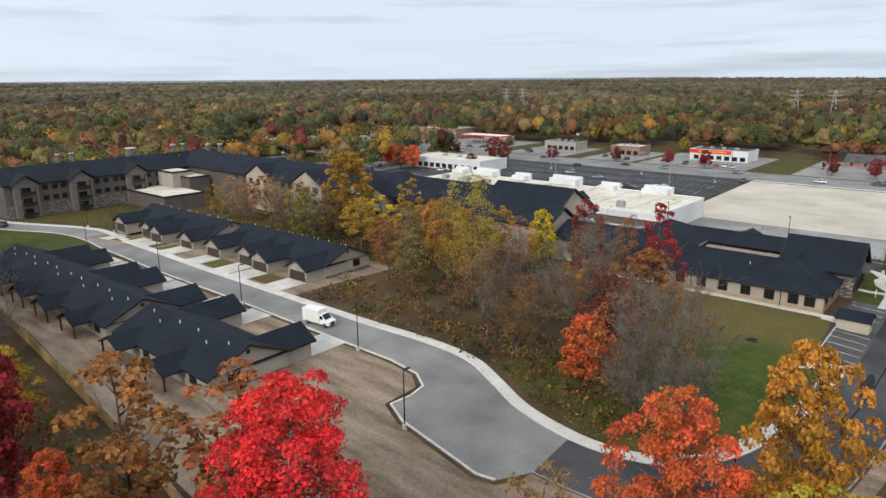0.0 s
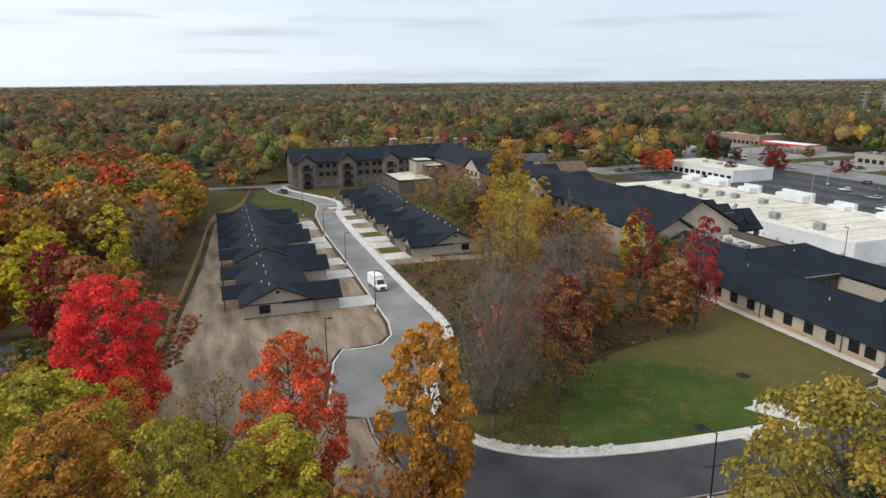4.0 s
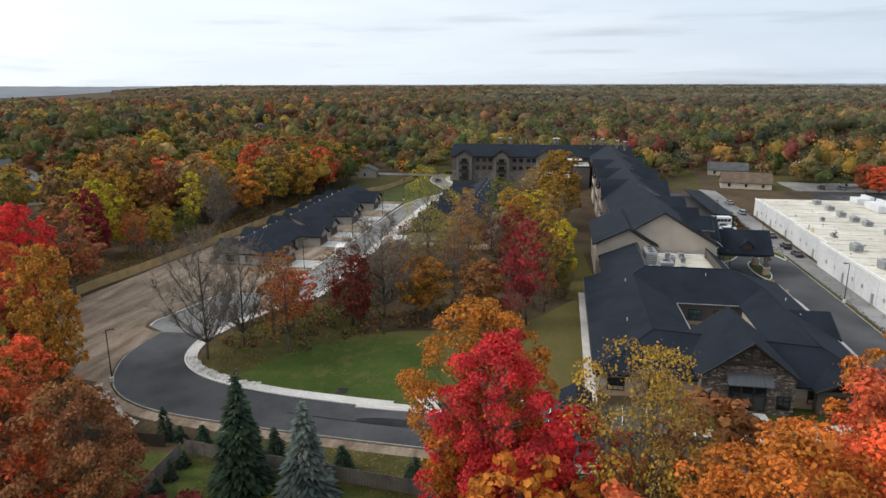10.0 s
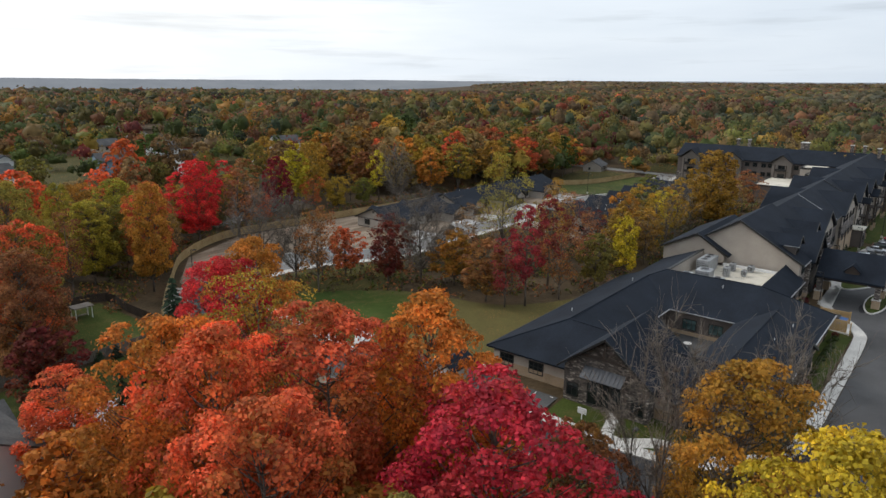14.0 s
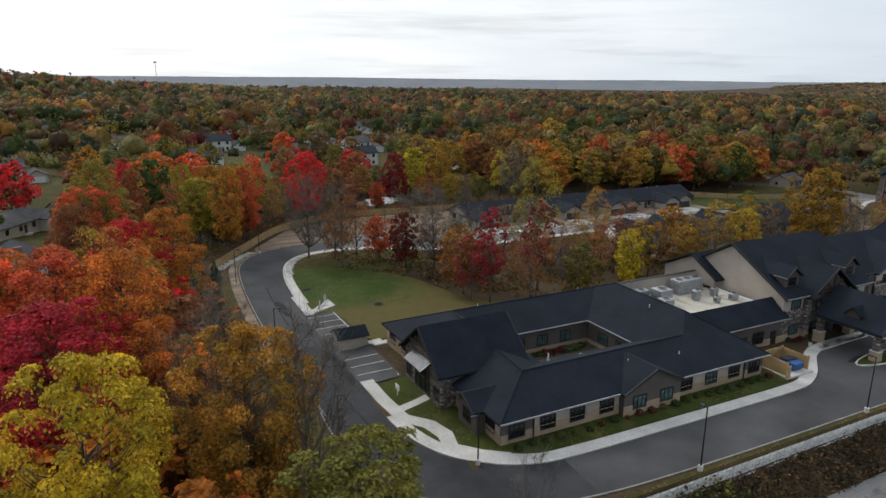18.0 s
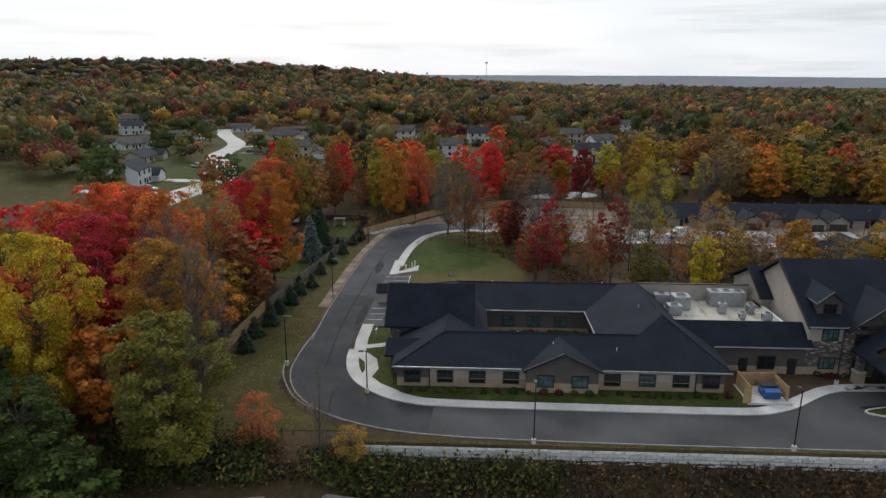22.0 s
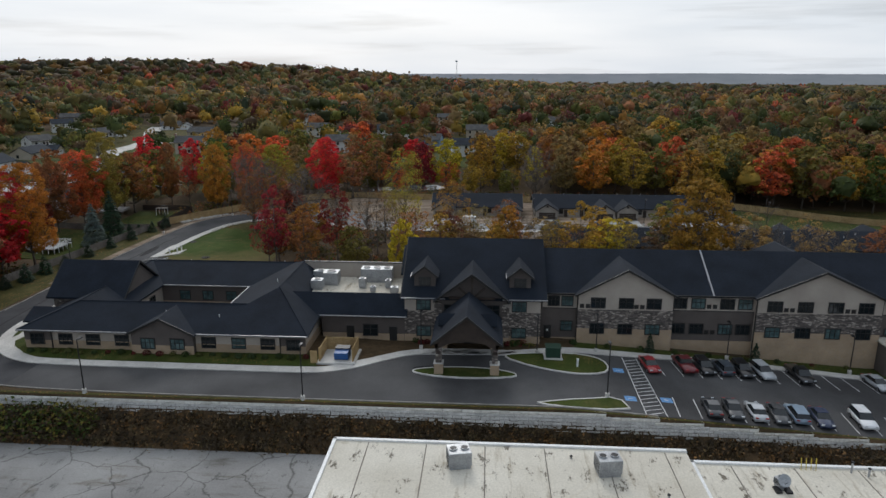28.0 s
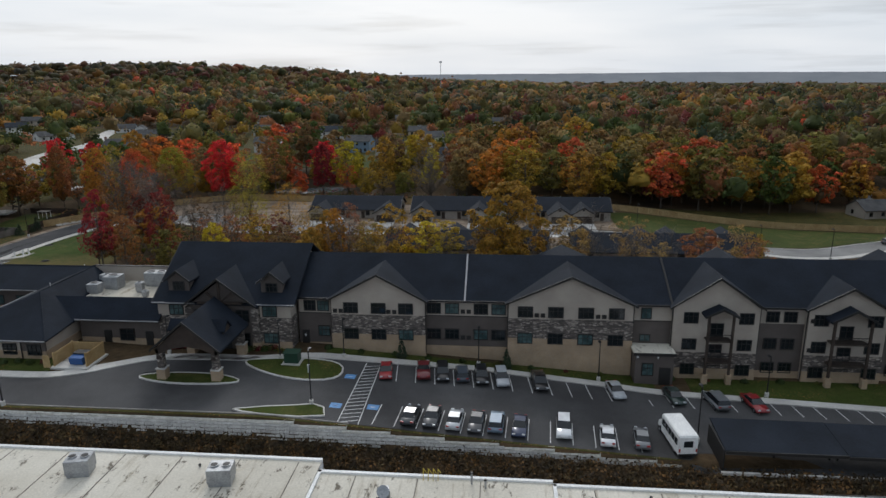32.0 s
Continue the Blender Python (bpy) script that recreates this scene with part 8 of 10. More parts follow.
# rubble laid in strips beside the new asphalt
STONE_PALE = two_scale("pale_rubble", (0.34, 0.32, 0.29), (0.56, 0.53, 0.48), 1.2, 6, 0.92, 0.6, 0.03)
rr = random.Random(17)
STONES = []
for s in range(5):
    bm = bmesh.new()
    bmesh.ops.create_icosphere(bm, subdivisions=1, radius=0.3)
    for v in bm.verts:
        v.co *= rr.uniform(0.7, 1.25)
        v.co.z *= 0.6
    me = mesh_of(bm, "stone")
    me.materials.append(STONE_PALE)
    STONES.append(me)


def rubble(label, line, width, count):
    e = thing("rubble_strip", (*line[0], lz(*line[0])), label, "rubble", kind="structure")
    base = Vector((*line[0], lz(*line[0])))
    for k in range(count):
        f = rr.random() * (len(line) - 1)
        i = int(f)
        a, b = Vector(line[i]), Vector(line[i + 1])
        d = (b - a).normalized()
        p = a.lerp(b, f - i) + Vector((-d.y, d.x)) * rr.uniform(-0.5, 0.5) * width
        m = Matrix.Translation(Vector((p.x, p.y, lz(p.x, p.y) + 0.12)) - base) @ Matrix.Rotation(rr.random() * 6.28, 4, "Z") @ Matrix.Scale(rr.uniform(0.6, 1.35), 4)
        sub("stone", rr.choice(STONES), e, m)


rubble("strip of pale broken stone between fence and drive", [(13.0, -55.2), (9.2, -59.2), (6.0, -63.2), (3.8, -67.2)], 1.7, 150)
rubble("pale stones edging the bend of the drive", [(24, -62.9), (20.5, -66.4), (18.3, -70.8), (16.6, -77)], 1.3, 110)

# cars on the shopping lots and the houses' drives
pick = random.Random(5)
for cx, cy, tn in ((104, -340, 90), (108, -341, 90), (112, -340, 90), (128, -341, 90), (140, -345, 0), (160, -340, 90), (166, -341, 90), (176, -346, 90), (204, -340, 90), (210, -341, 90), (222, -340, 90), (228, -346, 0),
                   (262, -345, 20), (272, -344, 10), (300, -346, 0), (326, -340, 90), (332, -341, 90), (338, -340, 90), (350, -342, 90), (356, -341, 90), (368, -341, 90), (378, -340, 90), (390, -342, 90),
                   (242, -226, 0), (242, -234, 0), (246, -262, 90), (252, -270, 0), (270, -268, 90), (276, -268, 90), (288, -270, 90), (300, -268, 90), (318, -274, 0), (336, -270, 90), (352, -286, 90),
                   (130, -318, 0), (220, -312, 180), (300, -318, 0), (330, -312, 180), (40, -320, 0), (140, -270, 20), (168, -300, 0), (-64, -8, 100), (-70, -38, 5), (-66, 62, 20)):
    car(cx, cy, tn + pick.uniform(-4, 4), pick.choice(("saloon", "suv", "saloon", "pickup", "minivan")), pick.choice(("white", "silver", "black", "dark grey", "grey", "red", "navy", "steel blue")))


def tanker(x, y, turn):
    z = lz(x, y)
    e = thing("tanker_truck", (0, 0, 0), "white road tanker parked beside the shops", "truck")
    bm = bmesh.new()
    tube(bm, (-5, 0, 2.1), (4.2, 0, 2.1), 1.15, 1.15, 18)
    part("tank", bm, WHITE, e)
    part("chassis", bm_box(-5, -0.6, 0.7, 7.4, 0.6, 1.0), BLACK_METAL, e)
    part("cab", bm_box(5.0, -1.15, 0.9, 7.4, 1.15, 3.0), WHITE, e)
    part("windscreen", bm_box(7.38, -1.0, 1.9, 7.44, 1.0, 2.8), GLASS, e)
    for wx in (-4.2, -3.0, 4.2, 6.2):
        for wy in (-1.0, 1.0):
            bm = bmesh.new()
            tube(bm, (wx, wy - 0.16, 0.5), (wx, wy + 0.16, 0.5), 0.5, 0.5, 14)
            part("wheel", bm, TYRE, e)
    e.matrix_basis = pose(x, y, z + 0.04, 0, 0, turn)


tanker(262, -316, 175)


# ---- courtyard and planting beds of the low wing ----
def parasol(x, y, z):
    e = thing("parasol", (x, y, z), "closed white parasol in the courtyard", "parasol")
    bm = bmesh.new()
    tube(bm, (x, y, z), (x, y, z + 2.3), 0.03, 0.03, 6)
    part("pole", bm, METAL_GREY, e)
    bm = bmesh.new()
    tube(bm, (x, y, z + 0.9), (x, y, z + 2.25), 0.22, 0.07, 10)
    part("canopy", bm, WHITE, e)
    bm = bmesh.new()
    tube(bm, (x, y, z), (x, y, z + 0.1), 0.3, 0.26, 10)
    part("base", bm, CONCRETE, e)


def garden_table(x, y, z):
    e = thing("garden_table", (x, y, z), "round pale garden table in the courtyard", "table")
    bm = bmesh.new()
    tube(bm, (x, y, z + 0.70), (x, y, z + 0.75), 0.6, 0.6, 16)
    part("tabletop", bm, CONCRETE, e)
    bm = bmesh.new()
    tube(bm, (x, y, z), (x, y, z + 0.7), 0.12, 0.09, 8)
    part("pedestal", bm, METAL_GREY, e)


CZ = lz(41, -137)
sheet("pavement", [(32.3, -146.6), (49.0, -146.6), (49.0, -135.8), (32.3, -135.8)], 0.06, ASPHALT_MID, "dark paving of the courtyard", "pavement", grid=3)
sheet("lawn", [(33.0, -138.4), (48.6, -138.4), (48.6, -136.0), (33.0, -136.0)], 0.10, FOREST_FLOOR, "dark planting bed in the courtyard", "bed", grid=3)
parasol(37.6, -141.2, CZ + 0.06)
garden_table(39.4, -142.2, CZ + 0.06)
garden_table(44.0, -141.0, CZ + 0.06)

BUSH = []
for s in range(3):
    br = np.random.default_rng(300 + s)
    n = 150
    d = br.normal(size=(n, 3))
    d[:, 2] = np.abs(d[:, 2]) * 0.9
    d /= np.linalg.norm(d, axis=1)[:, None]
    p = d * (0.35 + 0.15 * br.random(n))[:, None]
    u = np.cross(d, br.normal(size=(n, 3)))
    u /= np.linalg.norm(u, axis=1)[:, None]
    w = np.cross(d, u)
    k = (0.06 + 0.05 * br.random(n))[:, None]
    v = np.stack([p - u * k, p - w * k * 0.7, p + u * k, p + w * k * 0.7], 1).reshape(-1, 3)
    BUSH.append(quick_mesh("shrub", v, np.arange(len(v)).reshape(-1, 4), LEAF))


def shrub(x, y, size, tint, word, place):
    o = tagged(new("shrub", pick.choice(BUSH)), f"small {word} shrub {place}", "shrub", "planted shrubs")
    o.location = (x, y, lz(x, y) + 0.1)
    o.scale = (size * 1.6, size * 1.6, size * 1.5)
    o.rotation_euler = (0, 0, pick.random() * 6)
    o.color = (*tint, 0)


SHRUB_TINTS = (((0.040, 0.065, 0.018), "dark green"), ((0.09, 0.10, 0.03), "olive"), ((0.11, 0.025, 0.025), "dark red"), ((0.05, 0.08, 0.03), "green"))
for k in range(14):
    shrub(34 + k * 1.0, -137.2 + pick.uniform(-0.3, 0.3), pick.uniform(0.7, 1.3), *pick.choice(SHRUB_TINTS), "in the courtyard bed")
for k in range(22):
    shrub(22 + k * 2.0, -157.3 + pick.uniform(-0.2, 0.2), pick.uniform(0.5, 0.9), *pick.choice(SHRUB_TINTS), "along the front of the low wing")
for k in range(12):
    shrub(79.4 + (k % 6) * 0.9 + (11.5 if k > 5 else 0), -149.6 + pick.uniform(-0.5, 0.5), pick.uniform(0.6, 1.1), *pick.choice(SHRUB_TINTS), "beside the main entrance")
for k in range(18):
    shrub(104 + k * 5.2, -147.9 + pick.uniform(-0.2, 0.2), pick.uniform(0.5, 0.9), *pick.choice(SHRUB_TINTS), "along the long building")


def sign_post(x, y):
    z = lz(x, y)
    e = thing("sign_post", (x, y, z), "small white notice board on a post in the grass", "sign")
    part("post", bm_box(x - 0.05, y - 0.05, z - 0.1, x + 0.05, y + 0.05, z + 0.9), WHITE, e)
    part("board", bm_box(x - 0.06, y - 0.55, z + 0.9, x + 0.06, y + 0.55, z + 1.6), WHITE, e)


sign_post(15.2, -138.7)

# ---- trees ----
rng = np.random.default_rng(7)


def crown_form(height, spread, first, count, r, waist=0.38, fill=0.8, clump=0.30, lobes=1.0):
    """Centres and sizes of the leaf clumps that make up a full crown."""
    u = (np.arange(count) + r.random(count)) / count
    side = np.where(u > waist, (u - waist) / (1.02 - waist), (waist - u) / (waist + 0.22))
    wide = spread * np.sqrt(np.clip(1 - side ** 2.4, 0.02, 1))
    size = spread * clump * (0.75 + 0.5 * r.random(count)) * (1 - 0.25 * u)
    out = np.clip(wide - size * 0.75, 0.0, None) * np.where(r.random(count) < fill, 0.82 + 0.22 * r.random(count), 0.25 + 0.4 * r.random(count))
    ang = np.arange(count) * 2.39996 + r.normal(size=count) * 0.25
    lobe = r.random(2) * 6.28
    out = out * (1 + lobes * (0.16 * np.sin(3 * ang + lobe[0]) + 0.14 * np.sin(2 * ang + 5 * u + lobe[1])))
    z = height * first + size * 0.6 + (height * (1 - first) - size * 1.5) * u
    return np.stack([np.cos(ang) * out, np.sin(ang) * out, z], 1), size


def limb_paths(height, first, cen, r, rise=0.75, lean=0.25, forks=1):
    """Trunk, a limb to every clump and side branches, as (from, to, radius, radius)."""
    top = np.array([r.normal() * lean, r.normal() * lean, height * 0.86])
    knee = np.array([r.normal() * 0.1, r.normal() * 0.1, height * max(first, 0.12)])
    base_r = 0.011 * height + 0.07
    segs = [(np.array([0, 0, -0.4]), knee, base_r, base_r * 0.75), (knee, top, base_r * 0.75, base_r * 0.12)]
    for c in cen:
        reach = math.hypot(c[0], c[1])
        z = min(max(c[2] - reach * rise - 0.4, height * first * 0.8), height * 0.8)
        f = np.clip((z - knee[2]) / (top[2] - knee[2]), 0, 1)
        start = knee + (top - knee) * f
        start[2] = max(z, 0.6)
        bend = (start + c) / 2 + np.array([c[0] * 0.12, c[1] * 0.12, -0.05 * reach])
        r0 = base_r * (0.16 + 0.2 * (1 - f)) * (0.7 + 0.5 * r.random())
        segs += [(start, bend, r0, r0 * 0.6), (bend, c, r0 * 0.6, r0 * 0.2)]
        for _ in range(forks):
            e = c + r.normal(size=3) * np.array([0.9, 0.9, 0.5]) * 0.14 * height * 0.5 + np.array([0, 0, 0.05 * height])
            segs.append((bend + (c - bend) * 0.5, e, r0 * 0.32, r0 * 0.1))
    return segs


def wood_mesh(segs, n=5, mat=BARK, name="trunk"):
    bm = bmesh.new()
    for a, b, r0, r1 in segs:
        tube(bm, a, b, r0, r1, 3 if r0 < 0.05 else n)
    me = mesh_of(bm, name, True)
    me.materials.append(mat)
    return me


def leaf_mesh(v, mat=LEAF, turn=None):
    me = quick_mesh("crown", v, np.arange(len(v)).reshape(-1, 4), mat)
    if turn is not None:
        att = me.attributes.new("turn", "FLOAT", "FACE")
        att.data.foreach_set("value", turn.astype(np.float32))
    return me


TREE_KINDS = {}


def make_kind(key, height, spread, first, clumps, leaves, size, rise=0.75, seed=1, twigs=0, waist=0.38, loose=1.0, forks=0, clump=0.30, lobes=1.0):
    r = np.random.default_rng(seed)
    cen, rad = crown_form(height, spread, first, clumps, r, waist, 0.8, clump, lobes)
    segs = limb_paths(height, first, cen, r, rise, forks=forks)
    limbs = len(segs)
    for _ in range(twigs):
        a, b = segs[2 + r.integers(limbs - 2)][:2]
        q = a + (b - a) * (0.35 + 0.65 * r.random())
        d = np.array([q[0] * 0.10, q[1] * 0.10, 0.45]) + r.normal(size=3) * 0.5
        m = q + d * (0.45 + 0.45 * r.random())
        segs.append((q, m, 0.022, 0.013))
        segs.append((m, m + d * 0.6 + r.normal(size=3) * 0.4, 0.013, 0.006))
    trunk = wood_mesh(segs if leaves else segs[:limbs], 5 if leaves > 2000 or twigs else 4)
    crown = None if leaves else wood_mesh(segs[limbs:], 3, TWIG, "bare_crown")
    if leaves:
        share = rad ** 2 / np.sum(rad ** 2)
        idx = r.choice(len(cen), leaves, p=share)
        d = r.normal(size=(leaves, 3))
        d += 0.55 * (cen[idx] - np.array([0, 0, height * (first + 0.3 * (1 - first))])) / spread + np.array([0, 0, 0.35])
        d /= np.linalg.norm(d, axis=1)[:, None]
        # sprays spread sideways in shelves, with a ragged fringe
        far = rad[idx] * loose * (0.5 + 0.5 * r.random(leaves) ** 0.5 + 0.35 * (r.random(leaves) < 0.10) * r.random(leaves))
        p = cen[idx] + d * far[:, None] * np.array([1.08, 1.08, 0.74])
        nrm = d + 0.55 * r.normal(size=(leaves, 3)) + np.array([0, 0, 0.35])
        nrm /= np.linalg.norm(nrm, axis=1)[:, None]
        u = np.cross(nrm, r.normal(size=(leaves, 3)))
        u /= np.linalg.norm(u, axis=1)[:, None]
        w = np.cross(nrm, u)
        s = size * (0.55 + 0.9 * r.random(leaves))[:, None]
        k = 0.55 + 0.45 * r.random(leaves)[:, None]
        v = np.stack([p - u * s, p - w * s * k + nrm * s * 0.15, p + u * s, p + w * s * k - nrm * s * 0.25], 1)
        low = 1.0 - (p[:, 2] - height * first) / (height * (1 - first))
        inner = 1.0 - np.hypot(p[:, 0], p[:, 1]) / spread
        shift = Vector(r.random(3) * 50)
        patch = np.array([0.5 + 1.1 * noise.noise(Vector(c) / (spread * 0.62) + shift) for c in cen])
        clump_turn = (0.72 * patch + 0.28 * r.random(len(cen)))[idx]
        turn = np.clip(0.42 * low + 0.30 * inner + 1.0 * (clump_turn - 0.40) + 0.15 * r.normal(size=leaves), 0, 1)
        crown = leaf_mesh(v.reshape(-1, 3), turn=turn)
    TREE_KINDS[key] = (trunk, crown, height, spread)


for s in range(4):
    make_kind(f"maple{s}", 19.0, 5.0, 0.14, 90, 11500, 0.205, seed=11 + s, waist=0.42 + 0.06 * s, clump=0.26, lobes=1.5)
for s in range(3):
    make_kind(f"hero{s}", 21.0, 5.5, 0.15, 120, 23000, 0.150, seed=15 + s, waist=0.48 + 0.05 * s, loose=1.05, clump=0.235, lobes=1.7)
make_kind("grand0", 22.0, 5.7, 0.15, 130, 36000, 0.125, seed=17, waist=0.50, loose=1.05, clump=0.235, lobes=1.7)
for s in range(4):
    make_kind(f"grove{s}", 15.0, 4.2, 0.18, 54, 3400, 0.27, seed=21 + s, waist=0.52, loose=1.05, clump=0.27, lobes=1.6)
for s in range(3):
    make_kind(f"tall{s}", 18.0, 3.9, 0.26, 30, 1900, 0.24, rise=1.0, seed=31 + s, waist=0.5)
for s in range(3):
    make_kind(f"thin{s}", 15.0, 4.6, 0.22, 26, 1900, 0.16, rise=1.05, seed=51 + s, twigs=110, waist=0.55, loose=1.1)
for s in range(2):
    make_kind(f"lace{s}", 15.0, 4.6, 0.20, 34, 6500, 0.085, rise=1.05, seed=61 + s, twigs=160, waist=0.55, loose=1.15)
for s in range(2):
    make_kind(f"bare{s}", 15.0, 5.6, 0.18, 24, 0, 0.2, rise=1.25, seed=71 + s, twigs=800, waist=0.6, forks=2)
for s in range(2):
    make_kind(f"gaunt{s}", 15.0, 5.4, 0.16, 30, 0, 0.2, rise=1.2, seed=81 + s, twigs=2600, waist=0.58, forks=3)
for s in range(2):
    make_kind(f"sapling{s}", 6.0, 1.7, 0.2, 14, 420, 0.14, rise=1.1, seed=91 + s)


def spruce_kind(key, height, width, seed, tiers=15, per=120, size=0.26):
    """A conical evergreen: drooping tiers of sprays round a straight trunk."""
    r = np.random.default_rng(seed)
    v = []
    for i in range(tiers):
        f = i / (tiers - 1)
        z = height * (0.06 + 0.9 * f)
        rad = width * (1 - f) ** 0.9 * (0.85 + 0.3 * r.random()) + 0.12
        n = max(10, int(per * (1 - 0.8 * f)))
        a = r.random(n) * 2 * math.pi
        rr = rad * (0.35 + 0.65 * r.random(n) ** 0.5)
        p = np.stack([np.cos(a) * rr, np.sin(a) * rr, z - rr * 0.28 + r.normal(size=n) * 0.12 * height / tiers], 1)
        outw = np.stack([np.cos(a), np.sin(a), np.full(n, -0.35)], 1)
        side = np.stack([-np.sin(a), np.cos(a), r.normal(size=n) * 0.3], 1)
        s = (size * (0.6 + 0.7 * r.random(n)))[:, None]
        v.append(np.stack([p - outw * s, p - side * s * 0.55, p + outw * s * 1.3, p + side * s * 0.55], 1).reshape(-1, 3))
    bm = bmesh.new()
    tube(bm, (0, 0, -0.3), (0, 0, height * 0.95), 0.02 * height, 0.01, 6)
    t = mesh_of(bm, "trunk")
    t.materials.append(BARK)
    TREE_KINDS[key] = (t, leaf_mesh(np.concatenate(v)), height, width)


spruce_kind("spruce0", 9.0, 2.9, 5, 18, 170, 0.36)
spruce_kind("spruce1", 8.0, 2.5, 6, 17, 160, 0.34)
spruce_kind("cone0", 2.6, 0.95, 8, 11, 70, 0.2)

HUES = {"ochre": (0.27, 0.225, 0.042), "lemon": (0.37, 0.315, 0.045), "crimson": (0.56, 0.032, 0.056), "red": (0.60, 0.034, 0.046), "scarlet": (0.68, 0.125, 0.055), "orange": (0.60, 0.21, 0.038), "amber": (0.44, 0.22, 0.040), "gold": (0.41, 0.275, 0.040),
        "yellow": (0.54, 0.44, 0.03), "olive": (0.185, 0.165, 0.040), "lime": (0.17, 0.185, 0.036), "green": (0.075, 0.110, 0.026), "rust": (0.32, 0.128, 0.056), "brown": (0.20, 0.122, 0.055),
        "maroon": (0.18, 0.030, 0.030), "spruce": (0.036, 0.062, 0.036), "bluespruce": (0.125, 0.180, 0.160), "buff": (0.30, 0.21, 0.085), "wine": (0.27, 0.032, 0.042), "withered": (0.075, 0.058, 0.040), "straw": (0.13, 0.10, 0.055)}
TURNS = {"lemon": 0.45, "crimson": 0.15, "red": 0.12, "scarlet": 0.55, "orange": 0.6, "amber": 0.55, "gold": 0.7, "yellow": 0.5, "rust": 0.4, "maroon": 0.2}
KIND_WORDS = {"maple": "broad full-crowned", "hero": "large spreading", "grand": "large spreading", "grove": "round-crowned", "tall": "tall straight", "thin": "thinly leaved", "lace": "airy half-bare", "bare": "leafless grey", "gaunt": "large leafless grey", "sapling": "slender young", "spruce": "conical", "cone": "small planted"}


def tree(x, y, kind, hue, height, spread=None, z=None, group="woodland trees", where_word="among the autumn woods"):
    if kind[:4] == "hero" and height > 21:
        kind = "grand0"
    trunk, crown, h0, s0 = TREE_KINDS[kind]
    sz = height / h0
    sx = (spread / s0) if spread else sz
    word = kind.rstrip("0123456789")
    evergreen = word in ("spruce", "cone")
    label = f"{KIND_WORDS[word]} " + (f"{'blue-grey' if hue == 'bluespruce' else 'dark green'} evergreen" if evergreen else "tree" if word in ("bare", "gaunt") else f"{hue} autumn tree") + f" {where_word}"
    e = thing("evergreen_tree" if evergreen else "tree", (x, y, lz(x, y) if z is None else z), label, "tree", group)
    e.rotation_euler = (0, 0, rng.random() * 6.28)
    e.scale = (sx, sx, sz)
    t = sub("trunk", trunk, e)
    if crown is not None:
        c = sub("bare_crown" if word in ("bare", "gaunt") else "crown", crown, e)
        k = 0.82 + 0.36 * rng.random()
        col = HUES[hue]
        c.color = (*(min(1.0, v * k * (0.92 + 0.16 * rng.random())) for v in col), TURNS.get(hue, 0.0) * (0.6 + 0.6 * rng.random()))
    return e


def free_spot(x, y, houses=True):
    bad = np.zeros(len(x), bool)
    for poly in CLEAR:
        bad |= inside_poly(poly, x, y)
    for hx, hy, hr in (HOUSE_SPOTS if houses else ()):
        bad |= np.hypot(x - hx, y - hy) < hr
        if -60 < hy < 240 and hx < 200:
            # open back gardens to the south of the houses
            d = Vector((60 - hx, -240 - hy)).normalized()
            along = np.clip((x - hx) * d.x + (y - hy) * d.y, 0, 46)
            bad |= np.hypot(x - hx - along * d.x, y - hy - along * d.y) < 8
    return ~bad

# ---- trees that stand out, one by one ----
tree(35.6, -24.6, "hero0", "red", 20.5, 5.4, where_word="beyond the boundary fence")
tree(8.6, -52.9, "maple3", "amber", 21.0, 3.9, where_word="beyond the boundary fence")
tree(14.6, -42.1, "hero0", "scarlet", 19.5, 4.2, where_word="beyond the boundary fence")
tree(-17.9, -66.5, "hero1", "ochre", 25.5, 5.4, where_word="beyond the boundary fence")
tree(-20.5, -73.5, "hero2", "scarlet", 21.0, 5.4, where_word="beyond the boundary fence")
tree(-22.5, -82.0, "hero0", "rust", 19.0, 4.6, where_word="beyond the boundary fence")
tree(-23.3, -88.5, "grove0", "maroon", 11.0, 3.8, where_word="beyond the boundary fence")
tree(3.5, -40.0, "hero1", "lemon", 17.0, 4.6, where_word="beyond the boundary fence")
tree(9.5, -33.0, "hero2", "olive", 15.0, 4.4, where_word="beyond the boundary fence")
tree(21.5, -35.5, "thin1", "buff", 14.0, 3.4, where_word="beyond the boundary fence")
tree(24.5, -28.0, "lace1", "gold", 13.5, 3.3, where_word="beyond the boundary fence")
tree(-3.0, -46.0, "thin2", "rust", 17.0, 4.0, where_word="beyond the boundary fence")
tree(-14.4, -112.4, "hero2", "red", 22.0, 5.0, where_word="beyond the boundary fence")
tree(-9.4, -110.8, "hero0", "orange", 23.0, 5.2, where_word="beyond the boundary fence")
tree(-17.6, -122.8, "lace0", "gold", 23.5, 5.6, where_word="beyond the boundary fence")
tree(-13.9, -124.0, "lace1", "buff", 20.0, 4.4, where_word="beyond the boundary fence")
tree(-22.0, -151.3, "hero0", "crimson", 22.5, 6.6, where_word="beyond the boundary fence")
tree(-19.0, -168.4, "hero1", "yellow", 24.5, 5.2, where_word="beyond the boundary fence")
tree(-7.6, -161.3, "hero2", "amber", 22.0, 5.4, where_word="beyond the boundary fence")
tree(-2.4, -173.6, "hero1", "lime", 18.5, 5.8, where_word="beyond the boundary fence")
tree(-16.4, -141.6, "hero1", "orange", 24.5, 5.5, where_word="beyond the boundary fence")
tree(-22.0, -137.6, "hero2", "scarlet", 24.0, 6.2, where_word="beyond the boundary fence")
tree(-29.2, -128.8, "hero0", "orange", 22.5, 5.4, where_word="beyond the boundary fence")
